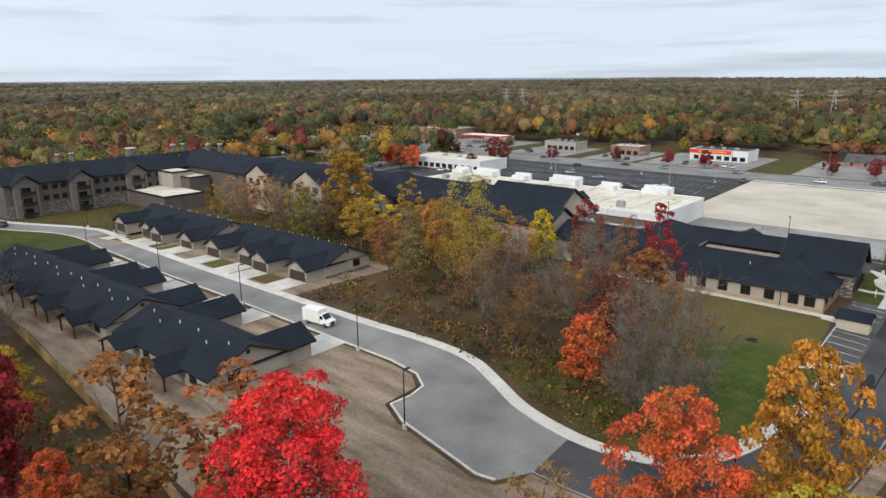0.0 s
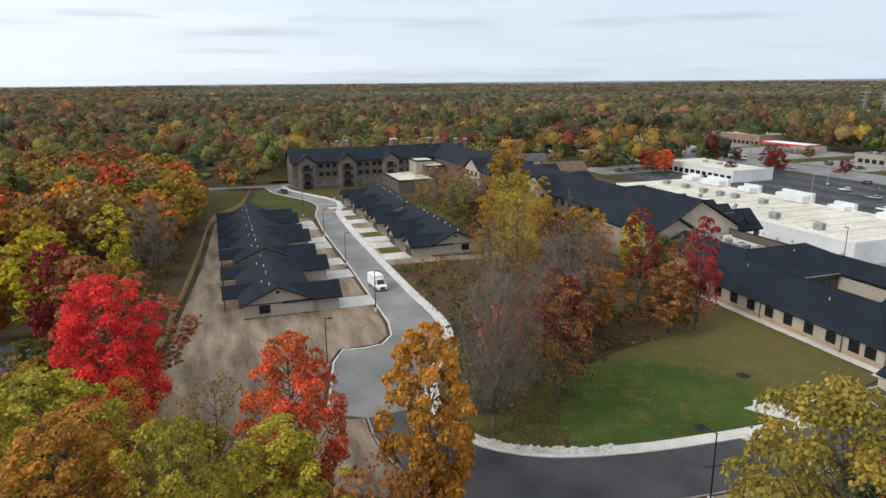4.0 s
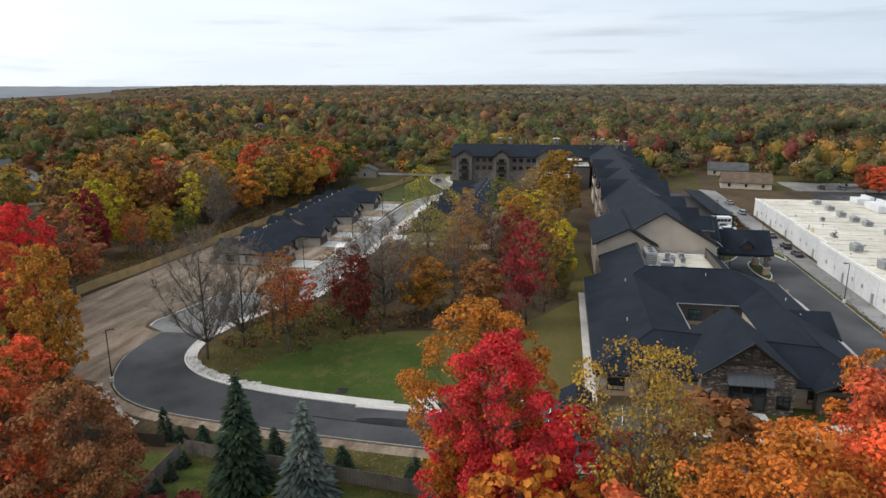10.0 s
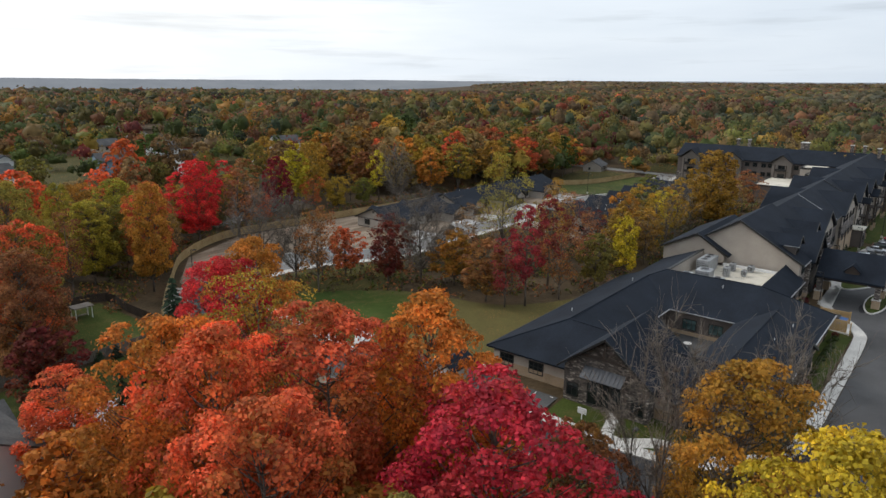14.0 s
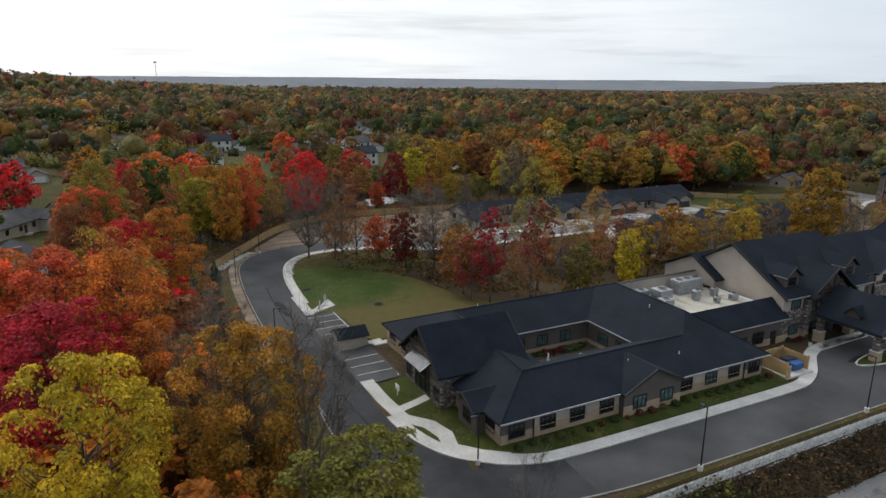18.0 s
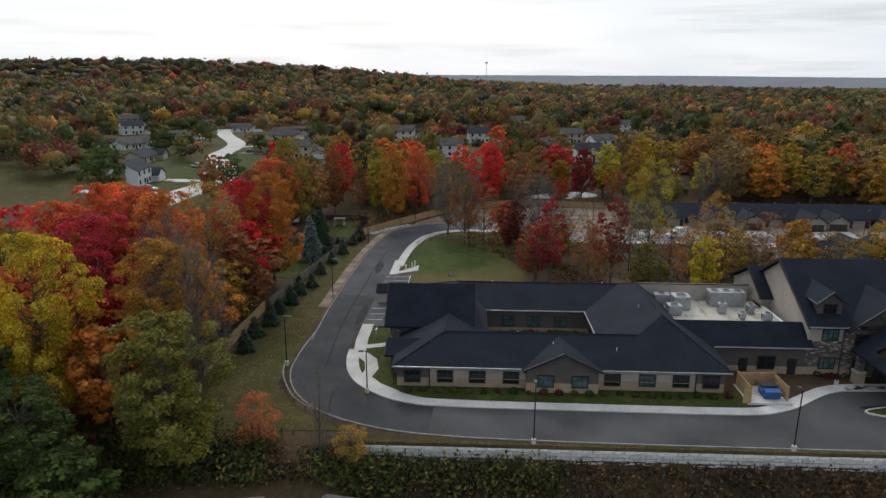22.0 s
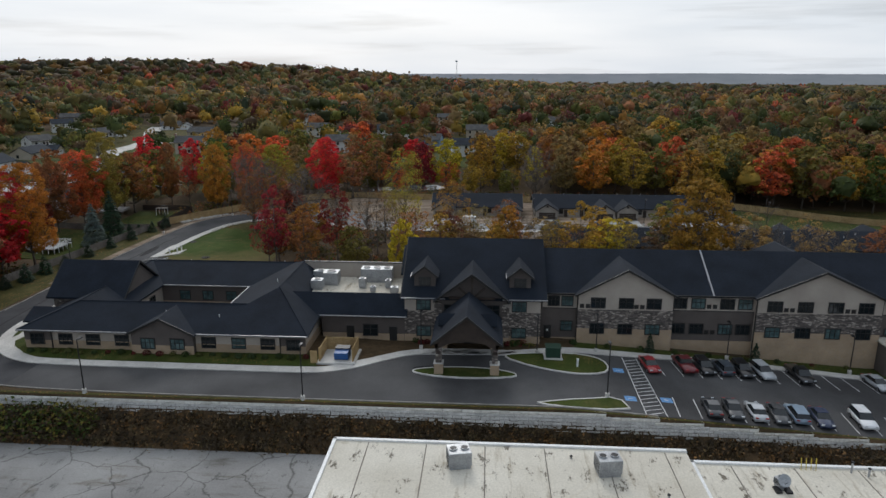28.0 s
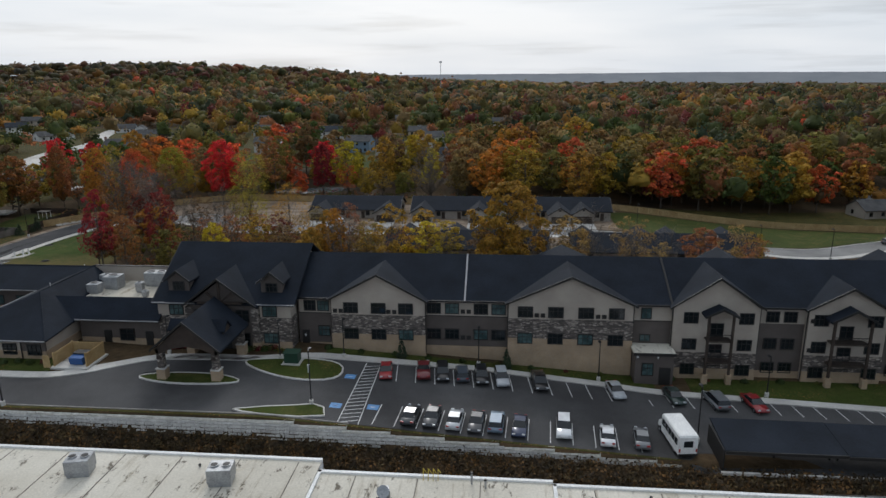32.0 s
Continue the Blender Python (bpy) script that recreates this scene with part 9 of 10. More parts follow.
tree(-29.4, -135.2, "hero0", "scarlet", 23.5, 5.2, where_word="beyond the boundary fence")
tree(-31.4, -143.2, "hero1", "scarlet", 22.0, 5.4, where_word="beyond the boundary fence")
tree(-29.8, -110.9, "hero2", "scarlet", 13.5, 3.9, where_word="beyond the boundary fence")
tree(-14.0, -181.0, "hero2", "green", 16.0, 5.6, where_word="beyond the boundary fence")
tree(-22.0, -177.0, "hero2", "green", 17.0, 5.0, where_word="beyond the boundary fence")
tree(-8.5, -184.0, "grove3", "green", 11.0, 4.4, where_word="beyond the boundary fence")
tree(-27.2, -158.6, "hero0", "scarlet", 18.0, 4.6, where_word="beyond the boundary fence")
tree(-32.5, -152.5, "hero0", "olive", 20.0, 4.6, where_word="beyond the boundary fence")
tree(-11.6, -151.8, "hero0", "rust", 16.0, 3.4, where_word="beyond the boundary fence")
tree(-9.5, -156.6, "gaunt1", "buff", 24.0, 4.6, where_word="beyond the boundary fence")
tree(-3.4, -162.6, "gaunt0", "buff", 23.0, 4.4, where_word="beyond the boundary fence")
tree(-25.6, -113.3, "spruce0", "spruce", 13.0, 2.4, where_word="beside the grassed verge")
tree(-21.2, -108.6, "spruce1", "spruce", 11.0, 2.6, where_word="beside the grassed verge")
tree(-5.4, -85.8, "spruce0", "spruce", 12.5, 3.3, where_word="beside the grassed verge")
tree(-6.1, -93.0, "spruce1", "bluespruce", 10.6, 3.1, where_word="beside the grassed verge")
tree(24.0, -65.6, "gaunt0", "buff", 20.0, 6.2, where_word="in the wood inside the lane")
tree(29.5, -68.8, "gaunt1", "buff", 18.0, 5.0, where_word="in the wood inside the lane")
tree(28.6, -76.5, "thin0", "rust", 17.0, 4.2, where_word="in the wood inside the lane")
tree(33.5, -72.0, "thin1", "rust", 15.0, 4.0, where_word="in the wood inside the lane")
tree(41.2, -82.7, "thin2", "maroon", 14.5, 4.4, where_word="in the wood inside the lane")
tree(40.0, -83.8, "grove1", "maroon", 13.0, 3.0, where_word="in the wood inside the lane")
tree(48.2, -93.8, "grove2", "amber", 11.5, 4.2, where_word="in the wood inside the lane")
tree(43.8, -104.6, "grove3", "rust", 12.0, 4.0, where_word="in the wood inside the lane")
tree(45.6, -111.8, "tall0", "wine", 18.5, 3.2, where_word="in the wood inside the lane")
tree(43.0, -109.2, "thin1", "wine", 13.0, 3.4, where_word="in the wood inside the lane")
tree(70.4, -90.0, "lace0", "lemon", 25.0, 5.0, where_word="in the wood inside the lane")
tree(59.4, -80.0, "bare0", "buff", 16.0, 4.0, where_word="in the wood inside the lane")
tree(46.0, -87.2, "gaunt1", "buff", 19.0, 7.0, where_word="in the wood inside the lane")
tree(38.6, -73.4, "grove0", "scarlet", 10.5, 3.4, where_word="in the wood inside the lane")
tree(82.0, -97.0, "lace1", "amber", 19.0, 4.2, where_word="in the wood inside the lane")
tree(58.2, -109.0, "tall1", "maroon", 18.5, 3.4, where_word="in the wood inside the lane")
tree(131.6, -115.8, "maple3", "amber", 22.0, 6.4, where_word="in the wood inside the lane")
tree(108.9, -115.0, "tall2", "gold", 17.0, 3.6, where_word="in the wood inside the lane")
tree(80.5, -113.0, "tall1", "gold", 14.0, 3.4, where_word="in the wood inside the lane")
tree(92.0, -114.6, "grove0", "amber", 12.0, 3.4, where_word="in the wood inside the lane")
tree(63.0, -116.6, "grove1", "olive", 11.0, 3.2, where_word="in the wood inside the lane")
tree(52.6, -114.6, "thin0", "rust", 15.0, 3.6, where_word="in the wood inside the lane")
tree(6.1, -170.5, "lace0", "scarlet", 7.0, 2.6, where_word="beside the grassed verge")
tree(16.8, -171.4, "lace1", "gold", 5.0, 2.2, where_word="beside the grassed verge")
tree(13.6, -172.3, "bare1", "buff", 13.0, 2.6, where_word="beside the grassed verge")
tree(106.0, -16.8, "tall0", "yellow", 17.0, 3.6, where_word="beyond the boundary fence")
tree(73.4, -117.8, "grove3", "yellow", 13.2, 2.8, where_word="in the wood inside the lane")
tree(114.9, -110.8, "tall2", "yellow", 12.7, 4.2, where_word="in the wood inside the lane")
tree(94.8, -107.8, "grove2", "amber", 14.7, 3.6, where_word="in the wood inside the lane")
tree(129.7, -99.4, "tall0", "olive", 14.2, 3.9, where_word="in the wood inside the lane")
tree(73.4, -109.5, "thin2", "rust", 13.4, 3.6, where_word="in the wood inside the lane")
tree(114.3, -103.5, "tall1", "gold", 13.9, 3.8, where_word="in the wood inside the lane")
tree(17.1, -22.4, "hero0", "lemon", 17.8, 5.5, where_word="beyond the boundary fence")
tree(8.0, -26.0, "hero1", "amber", 18.2, 4.8, where_word="beyond the boundary fence")
tree(87.8, -7.0, "grove1", "gold", 19.9, 4.6, where_word="beyond the boundary fence")
tree(67.5, -14.0, "grove3", "wine", 18.0, 4.0, where_word="beyond the boundary fence")
tree(1.2, -33.3, "hero2", "lemon", 19.8, 3.3, where_word="beyond the boundary fence")
tree(-10.9, -41.6, "maple3", "rust", 20.2, 3.0, where_word="beyond the boundary fence")
tree(95.0, 16.3, "grove1", "yellow", 16.1, 5.2, where_word="beyond the boundary fence")
tree(101.8, 12.4, "grove3", "gold", 16.3, 5.6, where_word="beyond the boundary fence")
tree(106.5, -24.4, "gaunt0", "buff", 18.1, 5.6, where_word="beyond the boundary fence")
tree(49.7, -6.4, "grove2", "olive", 20.2, 3.2, where_word="beyond the boundary fence")
tree(52.3, -20.0, "tall0", "rust", 19.2, 5.1, where_word="beyond the boundary fence")
tree(61.7, 10.9, "grove0", "red", 14.7, 5.6, where_word="beyond the boundary fence")
tree(45.0, -27.1, "tall2", "rust", 17.9, 5.6, where_word="beyond the boundary fence")
tree(75.5, -9.7, "grove1", "yellow", 18.7, 5.6, where_word="beyond the boundary fence")
tree(137.6, -25.8, "tall0", "gold", 17.7, 5.6, where_word="beyond the boundary fence")
tree(154.6, -28.1, "grove1", "amber", 17.5, 5.6, where_word="beyond the boundary fence")
tree(-12.5, -20.8, "grove3", "red", 19.4, 4.4, where_word="beyond the boundary fence")
tree(-16.4, -54.7, "grove3", "rust", 18.5, 5.6, where_word="beyond the boundary fence")
tree(-21.8, -27.0, "grove1", "olive", 15.9, 5.6, where_word="beyond the boundary fence")
tree(-22.0, -50.4, "grove2", "olive", 17.5, 5.6, where_word="beyond the boundary fence")
tree(-3.0, -77.8, "cone0", "spruce", 2.0, 0.8, where_word="beside the grassed verge")
tree(-5.6, -77.9, "cone0", "spruce", 2.4, 0.7, where_word="beside the grassed verge")
tree(-8.2, -78.0, "cone0", "spruce", 1.9, 0.8, where_word="beside the grassed verge")
tree(-10.6, -78.0, "cone0", "spruce", 2.1, 0.8, where_word="beside the grassed verge")
tree(-13.0, -78.2, "cone0", "spruce", 1.9, 0.9, where_word="beside the grassed verge")
tree(1.9, -74.5, "cone0", "spruce", 1.9, 0.8, where_word="beside the grassed verge")
tree(2.0, -72.5, "cone0", "spruce", 4.1, 1.1, where_word="beside the grassed verge")
tree(0.8, -78.0, "cone0", "spruce", 2.9, 1.2, where_word="beside the grassed verge")
tree(0.0, -87.0, "cone0", "spruce", 3.9, 1.3, where_word="beside the grassed verge")
tree(-1.0, -95.0, "cone0", "spruce", 3.1, 1.2, where_word="beside the grassed verge")
tree(-1.8, -103.0, "cone0", "spruce", 3.0, 1.3, where_word="beside the grassed verge")
tree(-1.6, -112.0, "cone0", "spruce", 2.9, 1.4, where_word="beside the grassed verge")
tree(-2.8, -117.0, "cone0", "spruce", 4.1, 1.5, where_word="beside the grassed verge")
tree(-2.8, -123.0, "cone0", "spruce", 3.8, 1.5, where_word="beside the grassed verge")
tree(-3.6, -128.0, "cone0", "spruce", 2.8, 1.2, where_word="beside the grassed verge")
tree(-3.4, -134.0, "cone0", "spruce", 4.2, 1.4, where_word="beside the grassed verge")
tree(-4.4, -139.0, "cone0", "spruce", 3.4, 1.5, where_word="beside the grassed verge")
tree(-4.0, -145.0, "cone0", "spruce", 3.7, 1.4, where_word="beside the grassed verge")
tree(215.8, -294.8, "grove2", "maroon", 13.0, 4.7, group="street trees", where_word="by the shops")
tree(208.0, -292.0, "grove1", "maroon", 11.0, 4.0, group="street trees", where_word="by the shops")
tree(204.4, -259.9, "grove3", "maroon", 8.0, 2.9, group="street trees", where_word="by the shops")
tree(190.7, -314.0, "grove2", "maroon", 8.0, 2.9, group="street trees", where_word="by the shops")
tree(162.2, -332.0, "grove1", "maroon", 8.0, 2.9, group="street trees", where_word="by the shops")
tree(133.9, -333.6, "grove2", "wine", 8.0, 2.9, group="street trees", where_word="by the shops")
tree(115.6, -333.7, "grove3", "wine", 9.0, 3.2, group="street trees", where_word="by the shops")
tree(61.1, -340.0, "grove1", "wine", 9.0, 3.2, group="street trees", where_word="by the shops")
tree(44.3, -340.0, "grove2", "wine", 9.0, 3.2, group="street trees", where_word="by the shops")
tree(227.4, -242.0, "grove0", "scarlet", 12.0, 4.3, group="street trees", where_word="by the shops")
tree(234.0, -240.0, "grove2", "rust", 12.0, 4.3, group="street trees", where_word="by the shops")
tree(246.7, -249.5, "grove0", "olive", 13.0, 4.7, group="street trees", where_word="by the shops")
tree(243.0, -243.0, "grove3", "red", 11.0, 4.0, group="street trees", where_word="by the shops")
tree(150.0, -396.0, "grove1", "gold", 9.0, 3.2, group="street trees", where_word="by the shops")
tree(190.0, -386.0, "grove2", "olive", 8.0, 2.9, group="street trees", where_word="by the shops")
tree(238.0, -392.0, "grove2", "green", 9.0, 3.2, group="street trees", where_word="by the shops")
tree(246.0, -352.0, "grove2", "olive", 8.0, 2.9, group="street trees", where_word="by the shops")
tree(318.0, -345.0, "grove0", "rust", 9.0, 3.2, group="street trees", where_word="by the shops")
tree(255.0, -310.0, "grove3", "maroon", 8.0, 2.9, group="street trees", where_word="by the shops")
tree(300.0, -300.0, "grove1", "green", 9.0, 3.2, group="street trees", where_word="by the shops")
tree(270.0, -236.0, "grove3", "amber", 10.0, 3.6, group="street trees", where_word="by the shops")
tree(262.0, -226.0, "grove1", "gold", 10.0, 3.6, group="street trees", where_word="by the shops")
tree(292.0, -222.0, "grove0", "green", 11.0, 4.0, group="street trees", where_word="by the shops")
tree(312.0, -212.0, "grove0", "olive", 11.0, 4.0, group="street trees", where_word="by the shops")
tree(330.0, -228.0, "grove0", "rust", 11.0, 4.0, group="street trees", where_word="by the shops")
tree(115.6, -148.4, "cone0", "spruce", 3.2, 0.8, group="planted evergreens", where_word="in front of the long building")
tree(131.5, -148.6, "cone0", "spruce", 3.2, 0.8, group="planted evergreens", where_word="in front of the long building")

# ---- woods close round the site, tree by tree ----
for s in range(5):
    make_kind(f"wood{s}", 17.0, 5.0, 0.20, 34, 1500, 0.42, rise=0.95, seed=131 + s, waist=0.50, loose=1.05, clump=0.30, lobes=1.6)
KIND_WORDS["wood"] = "woodland"


def scatter_wood(poly, spacing, hues, seed, low=14, high=21, kinds=("wood0", "wood1", "wood2", "wood3", "wood4"), word="in the woods beside the site", most=400):
    """Wild trees over an outline, none of them closer together than spacing."""
    r = np.random.default_rng(seed)
    xs, ys = [p[0] for p in poly], [p[1] for p in poly]
    spots = []
    cx, cy = r.uniform(min(xs), max(xs), most * 14), r.uniform(min(ys), max(ys), most * 14)
    good = inside_poly(poly, cx, cy) & free_spot(cx, cy)
    for x, y in zip(cx[good], cy[good]):
        if any((x - a) ** 2 + (y - b) ** 2 < spacing ** 2 for a, b in spots + TAKEN):
            continue
        spots.append((x, y))
        if len(spots) >= most:
            break
    for x, y in spots:
        h = r.uniform(low, high)
        kind = kinds[r.integers(len(kinds))]
        if kind[:5] == "grove" and math.hypot(x, y) < 66:
            kind = "maple" + kind[5:]
        tree(x, y, kind, hues[r.integers(len(hues))], h, h * r.uniform(0.28, 0.37), where_word=word)
    TAKEN.extend(spots)


TAKEN = [(o.location.x, o.location.y) for o in scene.objects if o.name.startswith("tree") and o.parent is None]
MIX = ["olive", "rust", "brown", "amber", "gold", "orange", "rust", "green", "buff", "olive", "green", "buff", "olive", "scarlet", "amber"]
GROVES = ("grove0", "grove1", "grove2", "grove3")
scatter_wood([(14, -44), (30, -24), (46, -16), (70, -19), (100, -22), (100, 8), (40, 0), (0, -8), (-8, -25)], 6.4, ["olive", "gold", "amber", "gold", "rust", "buff", "lime", "olive", "scarlet"], 27, 8, 13, GROVES + ("thin0", "thin1"), word="beyond the boundary fence", most=60)
scatter_wood([(-62, -118), (-9, -112), (-9, -150), (-7, -166), (-14, -186), (-62, -190)], 6.0, ["orange", "scarlet", "amber", "rust", "gold", "olive", "red"], 28, 11, 16, GROVES, word="in the wood beside the verge", most=70)
scatter_wood([(14, -44), (30, -24), (46, -16), (70, -19), (115, -23), (170, -27), (250, -28), (250, 20), (120, 45), (10, 15), (-8, -25)], 7.6, MIX, 21, word="beyond the boundary fence")
scatter_wood([(-75, -60), (-75, -30), (-30, 30), (0, 10), (-12, -40), (-25, -50)], 9, ["orange", "olive", "amber", "green", "rust", "gold", "red"], 22, 14, 19, word="behind the neighbouring gardens", most=40)
scatter_wood([(24, -68), (40, -70), (56, -75), (66, -86), (98, -92), (98, -118), (60, -116), (46, -112), (42, -98), (38, -84), (28, -74)], 6.6, ["rust", "brown", "buff", "brown", "maroon", "rust", "buff", "rust"], 23, 8, 15, ("thin0", "thin2", "thin1", "bare0", "bare1", "bare0", "bare1"), "in the wood inside the lane", 30)
scatter_wood([(82, -104), (150, -104), (205, -106), (205, -117), (82, -117)], 5.2, ["amber", "buff", "buff", "rust", "brown", "gold", "buff"], 25, 9, 15, ("thin0", "thin1", "thin2", "thin0", "tall1", "bare0", "bare1"), "behind the long building", 40)
scatter_wood([(-40, -172), (2, -171), (6, -174.5), (-6, -180), (-12, -188), (-40, -190)], 5.5, ["green", "olive", "gold", "olive"], 24, 4, 8, ("grove0", "grove1", "grove2", "grove3"), word="on the bank below the drive", most=20)


# ---- undergrowth: saplings, bramble and tall weeds ----
def undergrowth(label, poly, count, low, high, size, hues, seed, shift=0.0, gaps=-0.12):
    r = np.random.default_rng(seed)
    xs, ys = [p[0] for p in poly], [p[1] for p in poly]
    cx, cy = r.uniform(min(xs), max(xs), count * 3), r.uniform(min(ys), max(ys), count * 3)
    ok = inside_poly(poly, cx, cy)
    cx, cy = cx[ok][:count], cy[ok][:count]
    dens = np.array([noise.noise((a / 7.0, b / 7.0, 2.0)) for a, b in zip(cx, cy)])
    cx, cy = cx[dens > gaps], cy[dens > gaps]
    n, per = len(cx), 9
    h = r.uniform(low, high, n)
    t = np.repeat(np.arange(n), per)
    N = n * per
    p = np.stack([cx[t] + r.normal(size=N) * 0.45 * h[t], cy[t] + r.normal(size=N) * 0.45 * h[t], land(cx, cy)[t] + h[t] * r.random(N) + shift], 1)
    nr = r.normal(size=(N, 3)) + np.array([0, 0, 0.6])
    nr /= np.linalg.norm(nr, axis=1)[:, None]
    u = np.cross(nr, r.normal(size=(N, 3)))
    u /= np.linalg.norm(u, axis=1)[:, None]
    w = np.cross(nr, u)
    s = (size * (0.5 + r.random(N)))[:, None]
    v = np.stack([p - u * s, p - w * s * 0.6, p + u * s, p + w * s * 0.6], 1).reshape(-1, 3)
    me = quick_mesh("undergrowth", v, np.arange(len(v)).reshape(-1, 4), LEAF_FAR)
    att = me.attributes.new("tint", "FLOAT_COLOR", "POINT")
    c4 = np.ones((len(v), 4), np.float32)
    col = np.array([HUES[k] for k in hues])[r.integers(0, len(hues), n)] * (0.7 + 0.5 * r.random(n))[:, None]
    c4[:, :3] = np.repeat(col[t], 4, axis=0)
    att.data.foreach_set("color", c4.ravel())
    return tagged(new("undergrowth", me), label, "undergrowth", kind="stuff")


undergrowth("brown bramble and dry weeds on the woodland floor", [(20, -74), (30, -63.5), (42, -66), (52, -72), (98, -73.5), (98, -102), (200, -104), (200, -120), (62, -119), (44, -106), (40, -92), (30, -80)], 3600, 0.4, 1.7, 0.24, ["withered", "rust", "brown", "olive", "green", "straw", "withered", "rust", "lime"], 41)
undergrowth("scrub on the bank below the retaining wall", [(-20, -170.6), (153, -170.6), (175, -172), (175, -174.2), (22, -174.2), (-20, -177)], 5200, 0.3, 1.2, 0.19, ["withered", "withered", "withered", "straw", "brown"], 42, gaps=-0.6)
undergrowth("green shrubs on the bank below the drive", [(-12, -170), (6, -168.6), (22, -170.8), (40, -170.9), (40, -173.4), (20, -174.2), (-12, -177)], 1500, 0.8, 2.4, 0.24, ["green", "olive", "green", "withered"], 43, gaps=-0.3)
undergrowth("thicket behind the boundary fence", [(12, -48), (28, -31), (46, -22), (70, -24), (160, -31), (160, -22), (60, -14), (20, -24), (-4, -44), (-4, -62)], 1500, 0.6, 2.2, 0.26, ["brown", "olive", "green", "rust"], 44)
undergrowth("brambles and saplings under the maples beside the verge", [(-62, -118), (-8.5, -112), (-8.5, -150), (-7, -166), (-14, -190), (-62, -190)], 2200, 0.5, 2.0, 0.26, ["brown", "olive", "green", "rust", "brown"], 46, gaps=-0.4)
undergrowth("shrubs in front of the long building", [(84, -149.8), (99.4, -149.8), (99.4, -148.6), (84, -148.6)], 60, 0.4, 0.8, 0.16, ["green", "olive", "maroon"], 45)

# ---- far woods: one body of leaves for each belt ----
WARM = ["olive"] * 10 + ["green"] * 13 + ["lime"] * 3 + ["brown"] * 8 + ["rust"] * 6 + ["amber"] * 5 + ["gold"] * 3 + ["scarlet"] * 1 + ["maroon"] * 3 + ["buff"] * 4 + ["spruce"] * 5
COOL = ["olive"] * 12 + ["green"] * 12 + ["rust"] * 5 + ["brown"] * 7 + ["amber"] * 2 + ["gold"] * 1 + ["maroon"] * 4 + ["lime"] * 2 + ["buff"] * 5 + ["spruce"] * 4
WARM_HUES, COOL_HUES = (np.array([HUES[k] for k in pal]) for pal in (WARM, COOL))


def canopy(name, label, r0, r1, spacing, quads, width, height, qsize, seed, body=(2, 5), mute=0.0, core=1.0):
    """Crowns of wild trees between two distances, on the side of the land that the camera looks over."""
    r = np.random.default_rng(seed)
    n = int((r1 * r1 - r0 * r0) * math.pi / spacing ** 2)
    rad = np.sqrt(r0 * r0 + (r1 * r1 - r0 * r0) * r.random(n))
    ang = 2 * math.pi * r.random(n)
    x, y = 40 + rad * np.cos(ang), -110 + rad * np.sin(ang)
    deg = np.degrees(ang) % 360
    seen = ~((deg > 150) & (deg < 262))
    x, y = x[seen], y[seen]
    ok = free_spot(x, y)
    patch = np.array([noise.noise((a / 130.0, b / 130.0, 3.0)) for a, b in zip(x, y)])
    ok &= (patch > -0.42) | (np.hypot(x, y) > 900) | (y > 280)
    az = np.degrees(np.arctan2(x - 60, y + 230))
    ok &= (np.hypot(x - 60, y + 120) < 1900) | (az < -50) | (az > 52)
    x, y = x[ok], y[ok]
    n = len(x)
    hh = height * (0.62 + 0.66 * r.random(n) ** 1.4)
    ww = width * (0.7 + 0.6 * r.random(n))
    town = np.ones(n)
    for hx, hy, _ in HOUSE_SPOTS:
        town = np.where(np.hypot(x - hx, y - hy) < 34, 0.62, town)
    hh, ww = hh * town, ww * (0.4 + 0.6 * town)
    z0 = land(x, y)
    hue = np.array([noise.noise((a / 60.0, b / 60.0, 9.0)) for a, b in zip(x, y)]) * 0.5 + 0.5
    # neighbours are often of one kind; the rest stand mixed
    level = np.where(r.random(n) < 0.45, (hue * 4.0) % 1.0, r.random(n))
    warm = WARM_HUES[(level * len(WARM_HUES)).astype(int) % len(WARM_HUES)]
    cool = COOL_HUES[(level * len(COOL_HUES)).astype(int) % len(COOL_HUES)]
    # the oaks and maples of the northern hills have turned further than the trees to the south
    north = smooth_step(-20, 160, y)[:, None] > r.random((n, 1))
    col = np.where(north, warm, cool) * (0.50 + 0.72 * r.random(n))[:, None]
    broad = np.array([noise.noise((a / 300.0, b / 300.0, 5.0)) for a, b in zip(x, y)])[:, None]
    # mute fades far belts to a dull tone: distance haze put into leaf colour
    haze_tone = np.where(north, np.array([[0.112, 0.084, 0.052]]), np.array([[0.122, 0.112, 0.082]])) * (1 + 0.35 * broad)
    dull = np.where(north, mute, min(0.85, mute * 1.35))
    col = (col * (1 - dull) + dull * haze_tone) * (1 + 0.45 * broad)
    N = n * quads
    t = np.repeat(np.arange(n), quads)
    d = r.normal(size=(N, 3))
    d[:, 2] = d[:, 2] * 0.8 + 0.35
    d /= np.linalg.norm(d, axis=1)[:, None]
    rr = 0.55 + 0.55 * r.random(N)
    mid, half = 0.58, 0.36
    # each crown is a handful of lobes, the highest one near the middle
    lobes = 5
    off = r.normal(size=(n, lobes, 3)) * np.array([0.42, 0.42, 0.34])
    off[:, 0] *= 0.3
    off[:, 0, 2] += 0.45
    size = 0.42 + 0.30 * r.random((n, lobes))
    g = r.integers(0, lobes, N)
    lo, ls = off[t, g], size[t, g] * rr
    p = np.stack([x[t] + (lo[:, 0] + d[:, 0] * ls) * ww[t], y[t] + (lo[:, 1] + d[:, 1] * ls) * ww[t], z0[t] + hh[t] * (mid + (lo[:, 2] + d[:, 2] * ls * 1.1) * half)], 1)
    nr = d + 0.5 * r.normal(size=(N, 3))
    nr /= np.linalg.norm(nr, axis=1)[:, None]
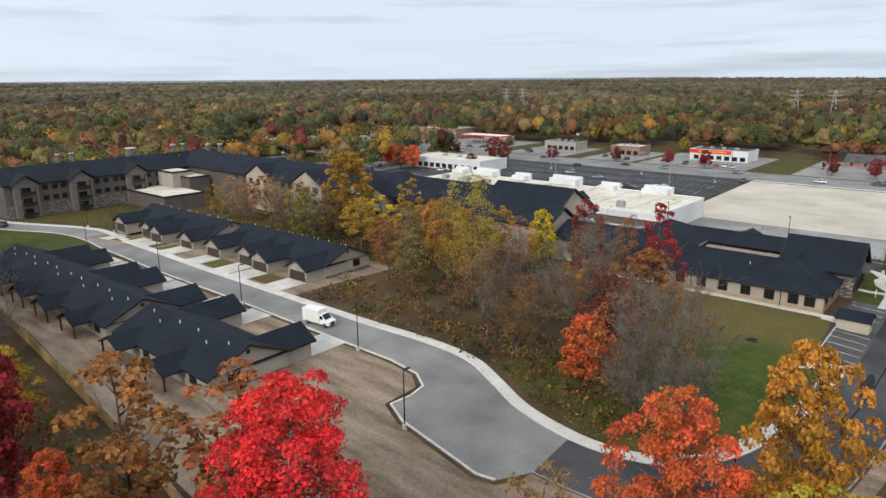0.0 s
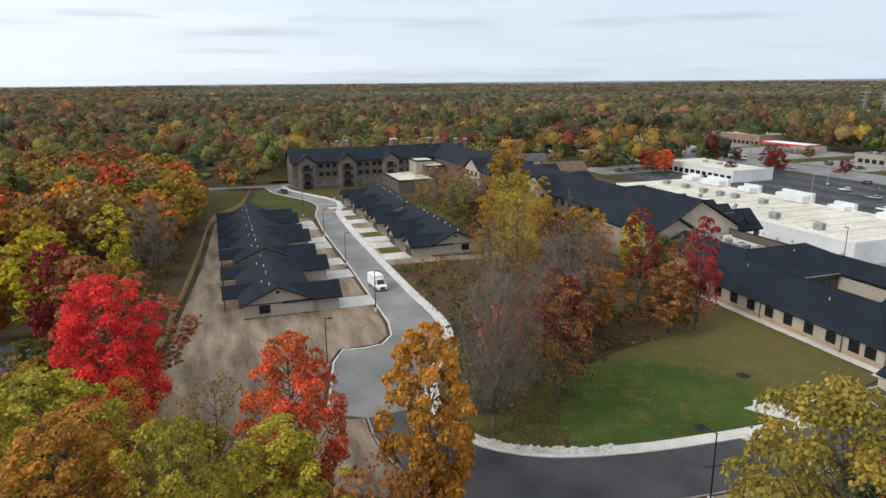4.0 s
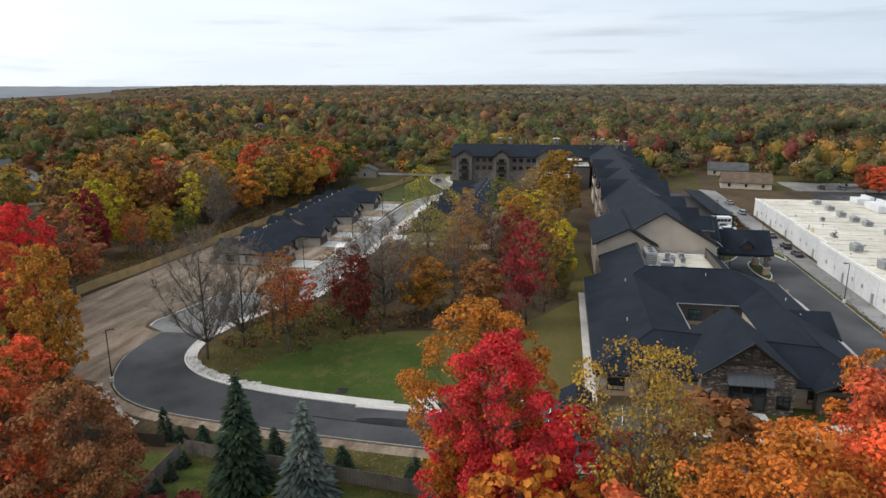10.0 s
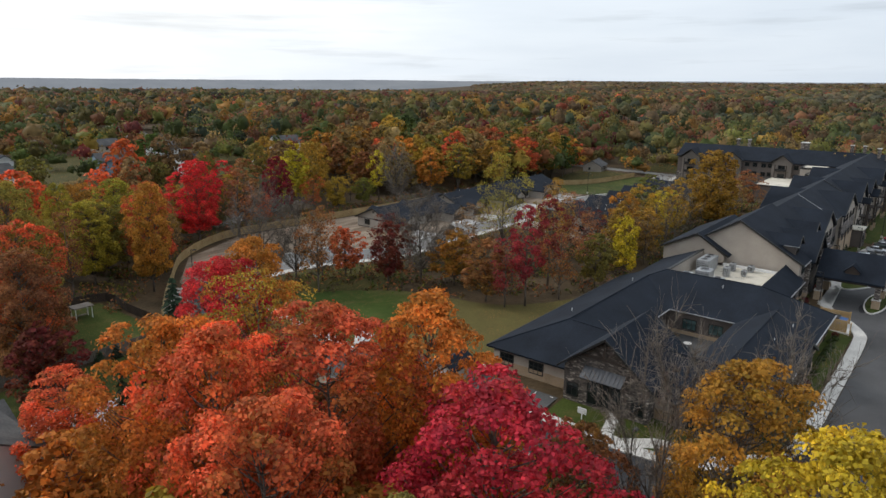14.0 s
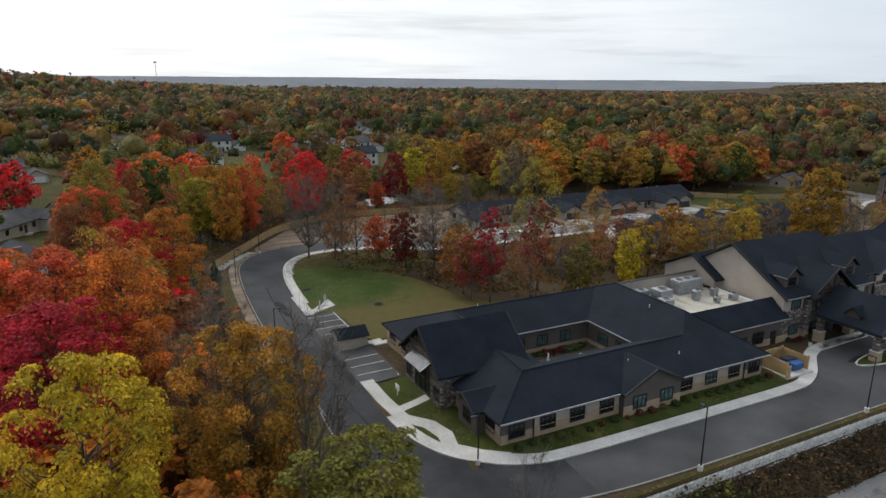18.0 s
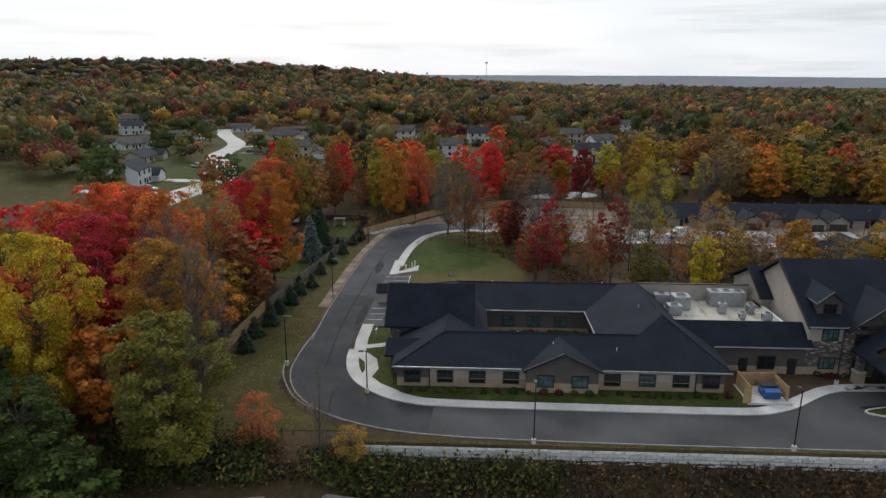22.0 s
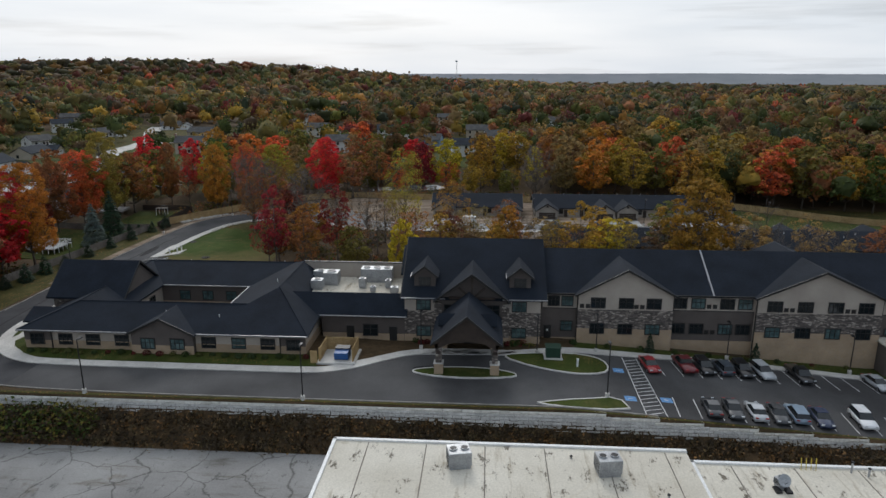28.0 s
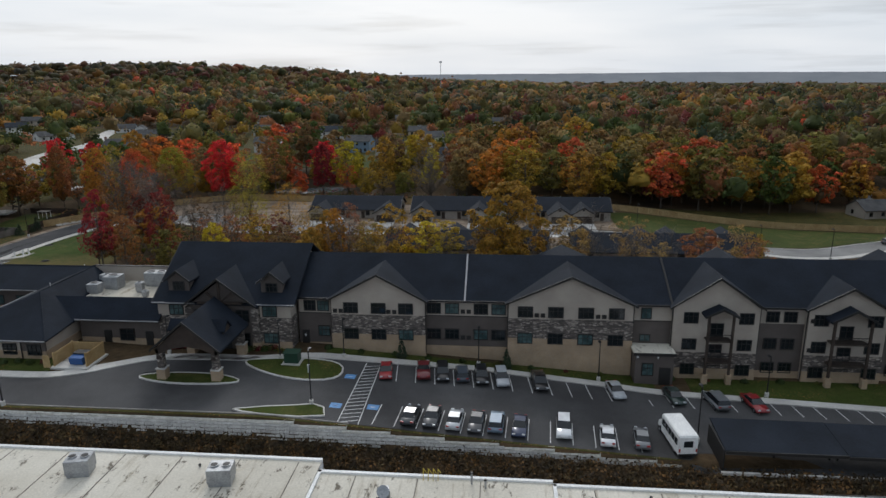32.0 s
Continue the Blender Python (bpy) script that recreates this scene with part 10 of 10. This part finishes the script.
    u = np.cross(nr, r.normal(size=(N, 3)))
    u /= np.linalg.norm(u, axis=1)[:, None]
    w = np.cross(nr, u)
    s = (qsize * (0.5 + 0.8 * r.random(N)))[:, None]
    v = np.stack([p - u * s, p - w * s * 0.8, p + u * s, p + w * s * 0.8], 1).reshape(-1, 3)
    faces = np.arange(len(v)).reshape(-1, 4)
    vt = np.repeat(t, 4)
    # the body of each crown: a lumpy closed form of quads
    nl, ns = body
    lat = np.linspace(-0.4, 0.84, nl + 1)
    unit = []
    for i, la in enumerate(lat):
        zz = math.sin(la * math.pi / 2)
        cc = math.cos(la * math.pi / 2) ** 0.75
        for k in range(ns):
            q = 2 * math.pi * (k + 0.5 * (i % 2)) / ns
            unit.append((cc * math.cos(q), cc * math.sin(q), zz))
    unit = np.array(unit)
    m = len(unit)
    lump = core * (0.62 + 0.66 * r.random((n, m)))
    turn = r.random(n) * 6.28
    ca, sa = np.cos(turn)[:, None], np.sin(turn)[:, None]
    bx = (unit[:, 0] * ca - unit[:, 1] * sa) * lump * ww[:, None] + x[:, None]
    by = (unit[:, 0] * sa + unit[:, 1] * ca) * lump * ww[:, None] + y[:, None]
    bz = z0[:, None] + hh[:, None] * (mid + half * unit[None, :, 2] * lump)
    bv = np.stack([bx, by, bz], -1).reshape(-1, 3)
    f1 = [[i * ns + k, i * ns + (k + 1) % ns, (i + 1) * ns + (k + 1) % ns, (i + 1) * ns + k] for i in range(nl) for k in range(ns)]
    top = nl * ns
    f1 += [[top, top + 1, top + 2, top + 3]] + ([[top, top + 3, top + 4, top + 5]] if ns == 6 else [])
    f1 = np.array(f1)
    bf = (f1[None] + (np.arange(n) * m)[:, None, None]).reshape(-1, 4) + len(v)
    faces = np.concatenate([faces, bf])
    vt = np.concatenate([vt, np.repeat(np.arange(n), m)])
    v = np.concatenate([v, bv])
    me = quick_mesh(name, v, faces, LEAF_FAR)
    att = me.attributes.new("tint", "FLOAT_COLOR", "POINT")
    c4 = np.ones((len(v), 4), np.float32)
    c4[:, :3] = col[vt]
    att.data.foreach_set("color", c4.ravel())
    return tagged(new(name, me), label, "woods", kind="stuff")


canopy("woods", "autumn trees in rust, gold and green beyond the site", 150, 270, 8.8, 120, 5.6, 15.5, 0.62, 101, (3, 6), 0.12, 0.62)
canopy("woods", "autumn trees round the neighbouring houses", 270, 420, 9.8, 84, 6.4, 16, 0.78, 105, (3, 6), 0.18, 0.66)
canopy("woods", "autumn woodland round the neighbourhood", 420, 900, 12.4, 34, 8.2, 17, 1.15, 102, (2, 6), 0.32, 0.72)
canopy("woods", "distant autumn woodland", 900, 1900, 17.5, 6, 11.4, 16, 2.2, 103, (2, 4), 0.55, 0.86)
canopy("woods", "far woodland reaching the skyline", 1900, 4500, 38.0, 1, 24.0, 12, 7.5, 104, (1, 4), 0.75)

# ---- the skyline: a far ridge backdrop, its blue-grey haze a painted glow ----
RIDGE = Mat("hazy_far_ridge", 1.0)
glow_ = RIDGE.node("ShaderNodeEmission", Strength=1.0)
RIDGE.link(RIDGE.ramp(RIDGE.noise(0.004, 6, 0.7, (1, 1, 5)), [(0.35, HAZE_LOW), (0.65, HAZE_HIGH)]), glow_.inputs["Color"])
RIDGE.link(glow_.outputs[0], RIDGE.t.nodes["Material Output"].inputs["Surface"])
N_RIDGE = 900
rv = []
for i in range(N_RIDGE + 1):
    az = radians(-62 + 222 * i / N_RIDGE)
    rx_, ry_ = 60 + 4700 * math.sin(az), -180 + 4700 * math.cos(az)
    hump = 5 * math.exp(-((math.degrees(az) - 44) / 6) ** 2) + 7 * math.exp(-((math.degrees(az) - 8) / 22) ** 4)
    top = 23 + 7 * float(smooth_step(48, 62, math.degrees(az))) + hump + 3.0 * noise.noise((rx_ / 900, ry_ / 900, 1.0)) + 1.6 * noise.noise((rx_ / 60, ry_ / 60, 2.0))
    rv += [(rx_, ry_, -140), (rx_, ry_, top), (rx_ * 1.03, ry_ * 1.03, -140)]
rf = []
for i in range(N_RIDGE):
    b0 = 3 * i
    rf += [(b0, b0 + 3, b0 + 4, b0 + 1), (b0 + 1, b0 + 4, b0 + 5, b0 + 2)]
tagged(new("backdrop", quick_mesh("backdrop", np.array(rv), np.array(rf), RIDGE.m)), "far wooded ridge backdrop with blue-grey haze painted as a glow", "backdrop", kind="structure")
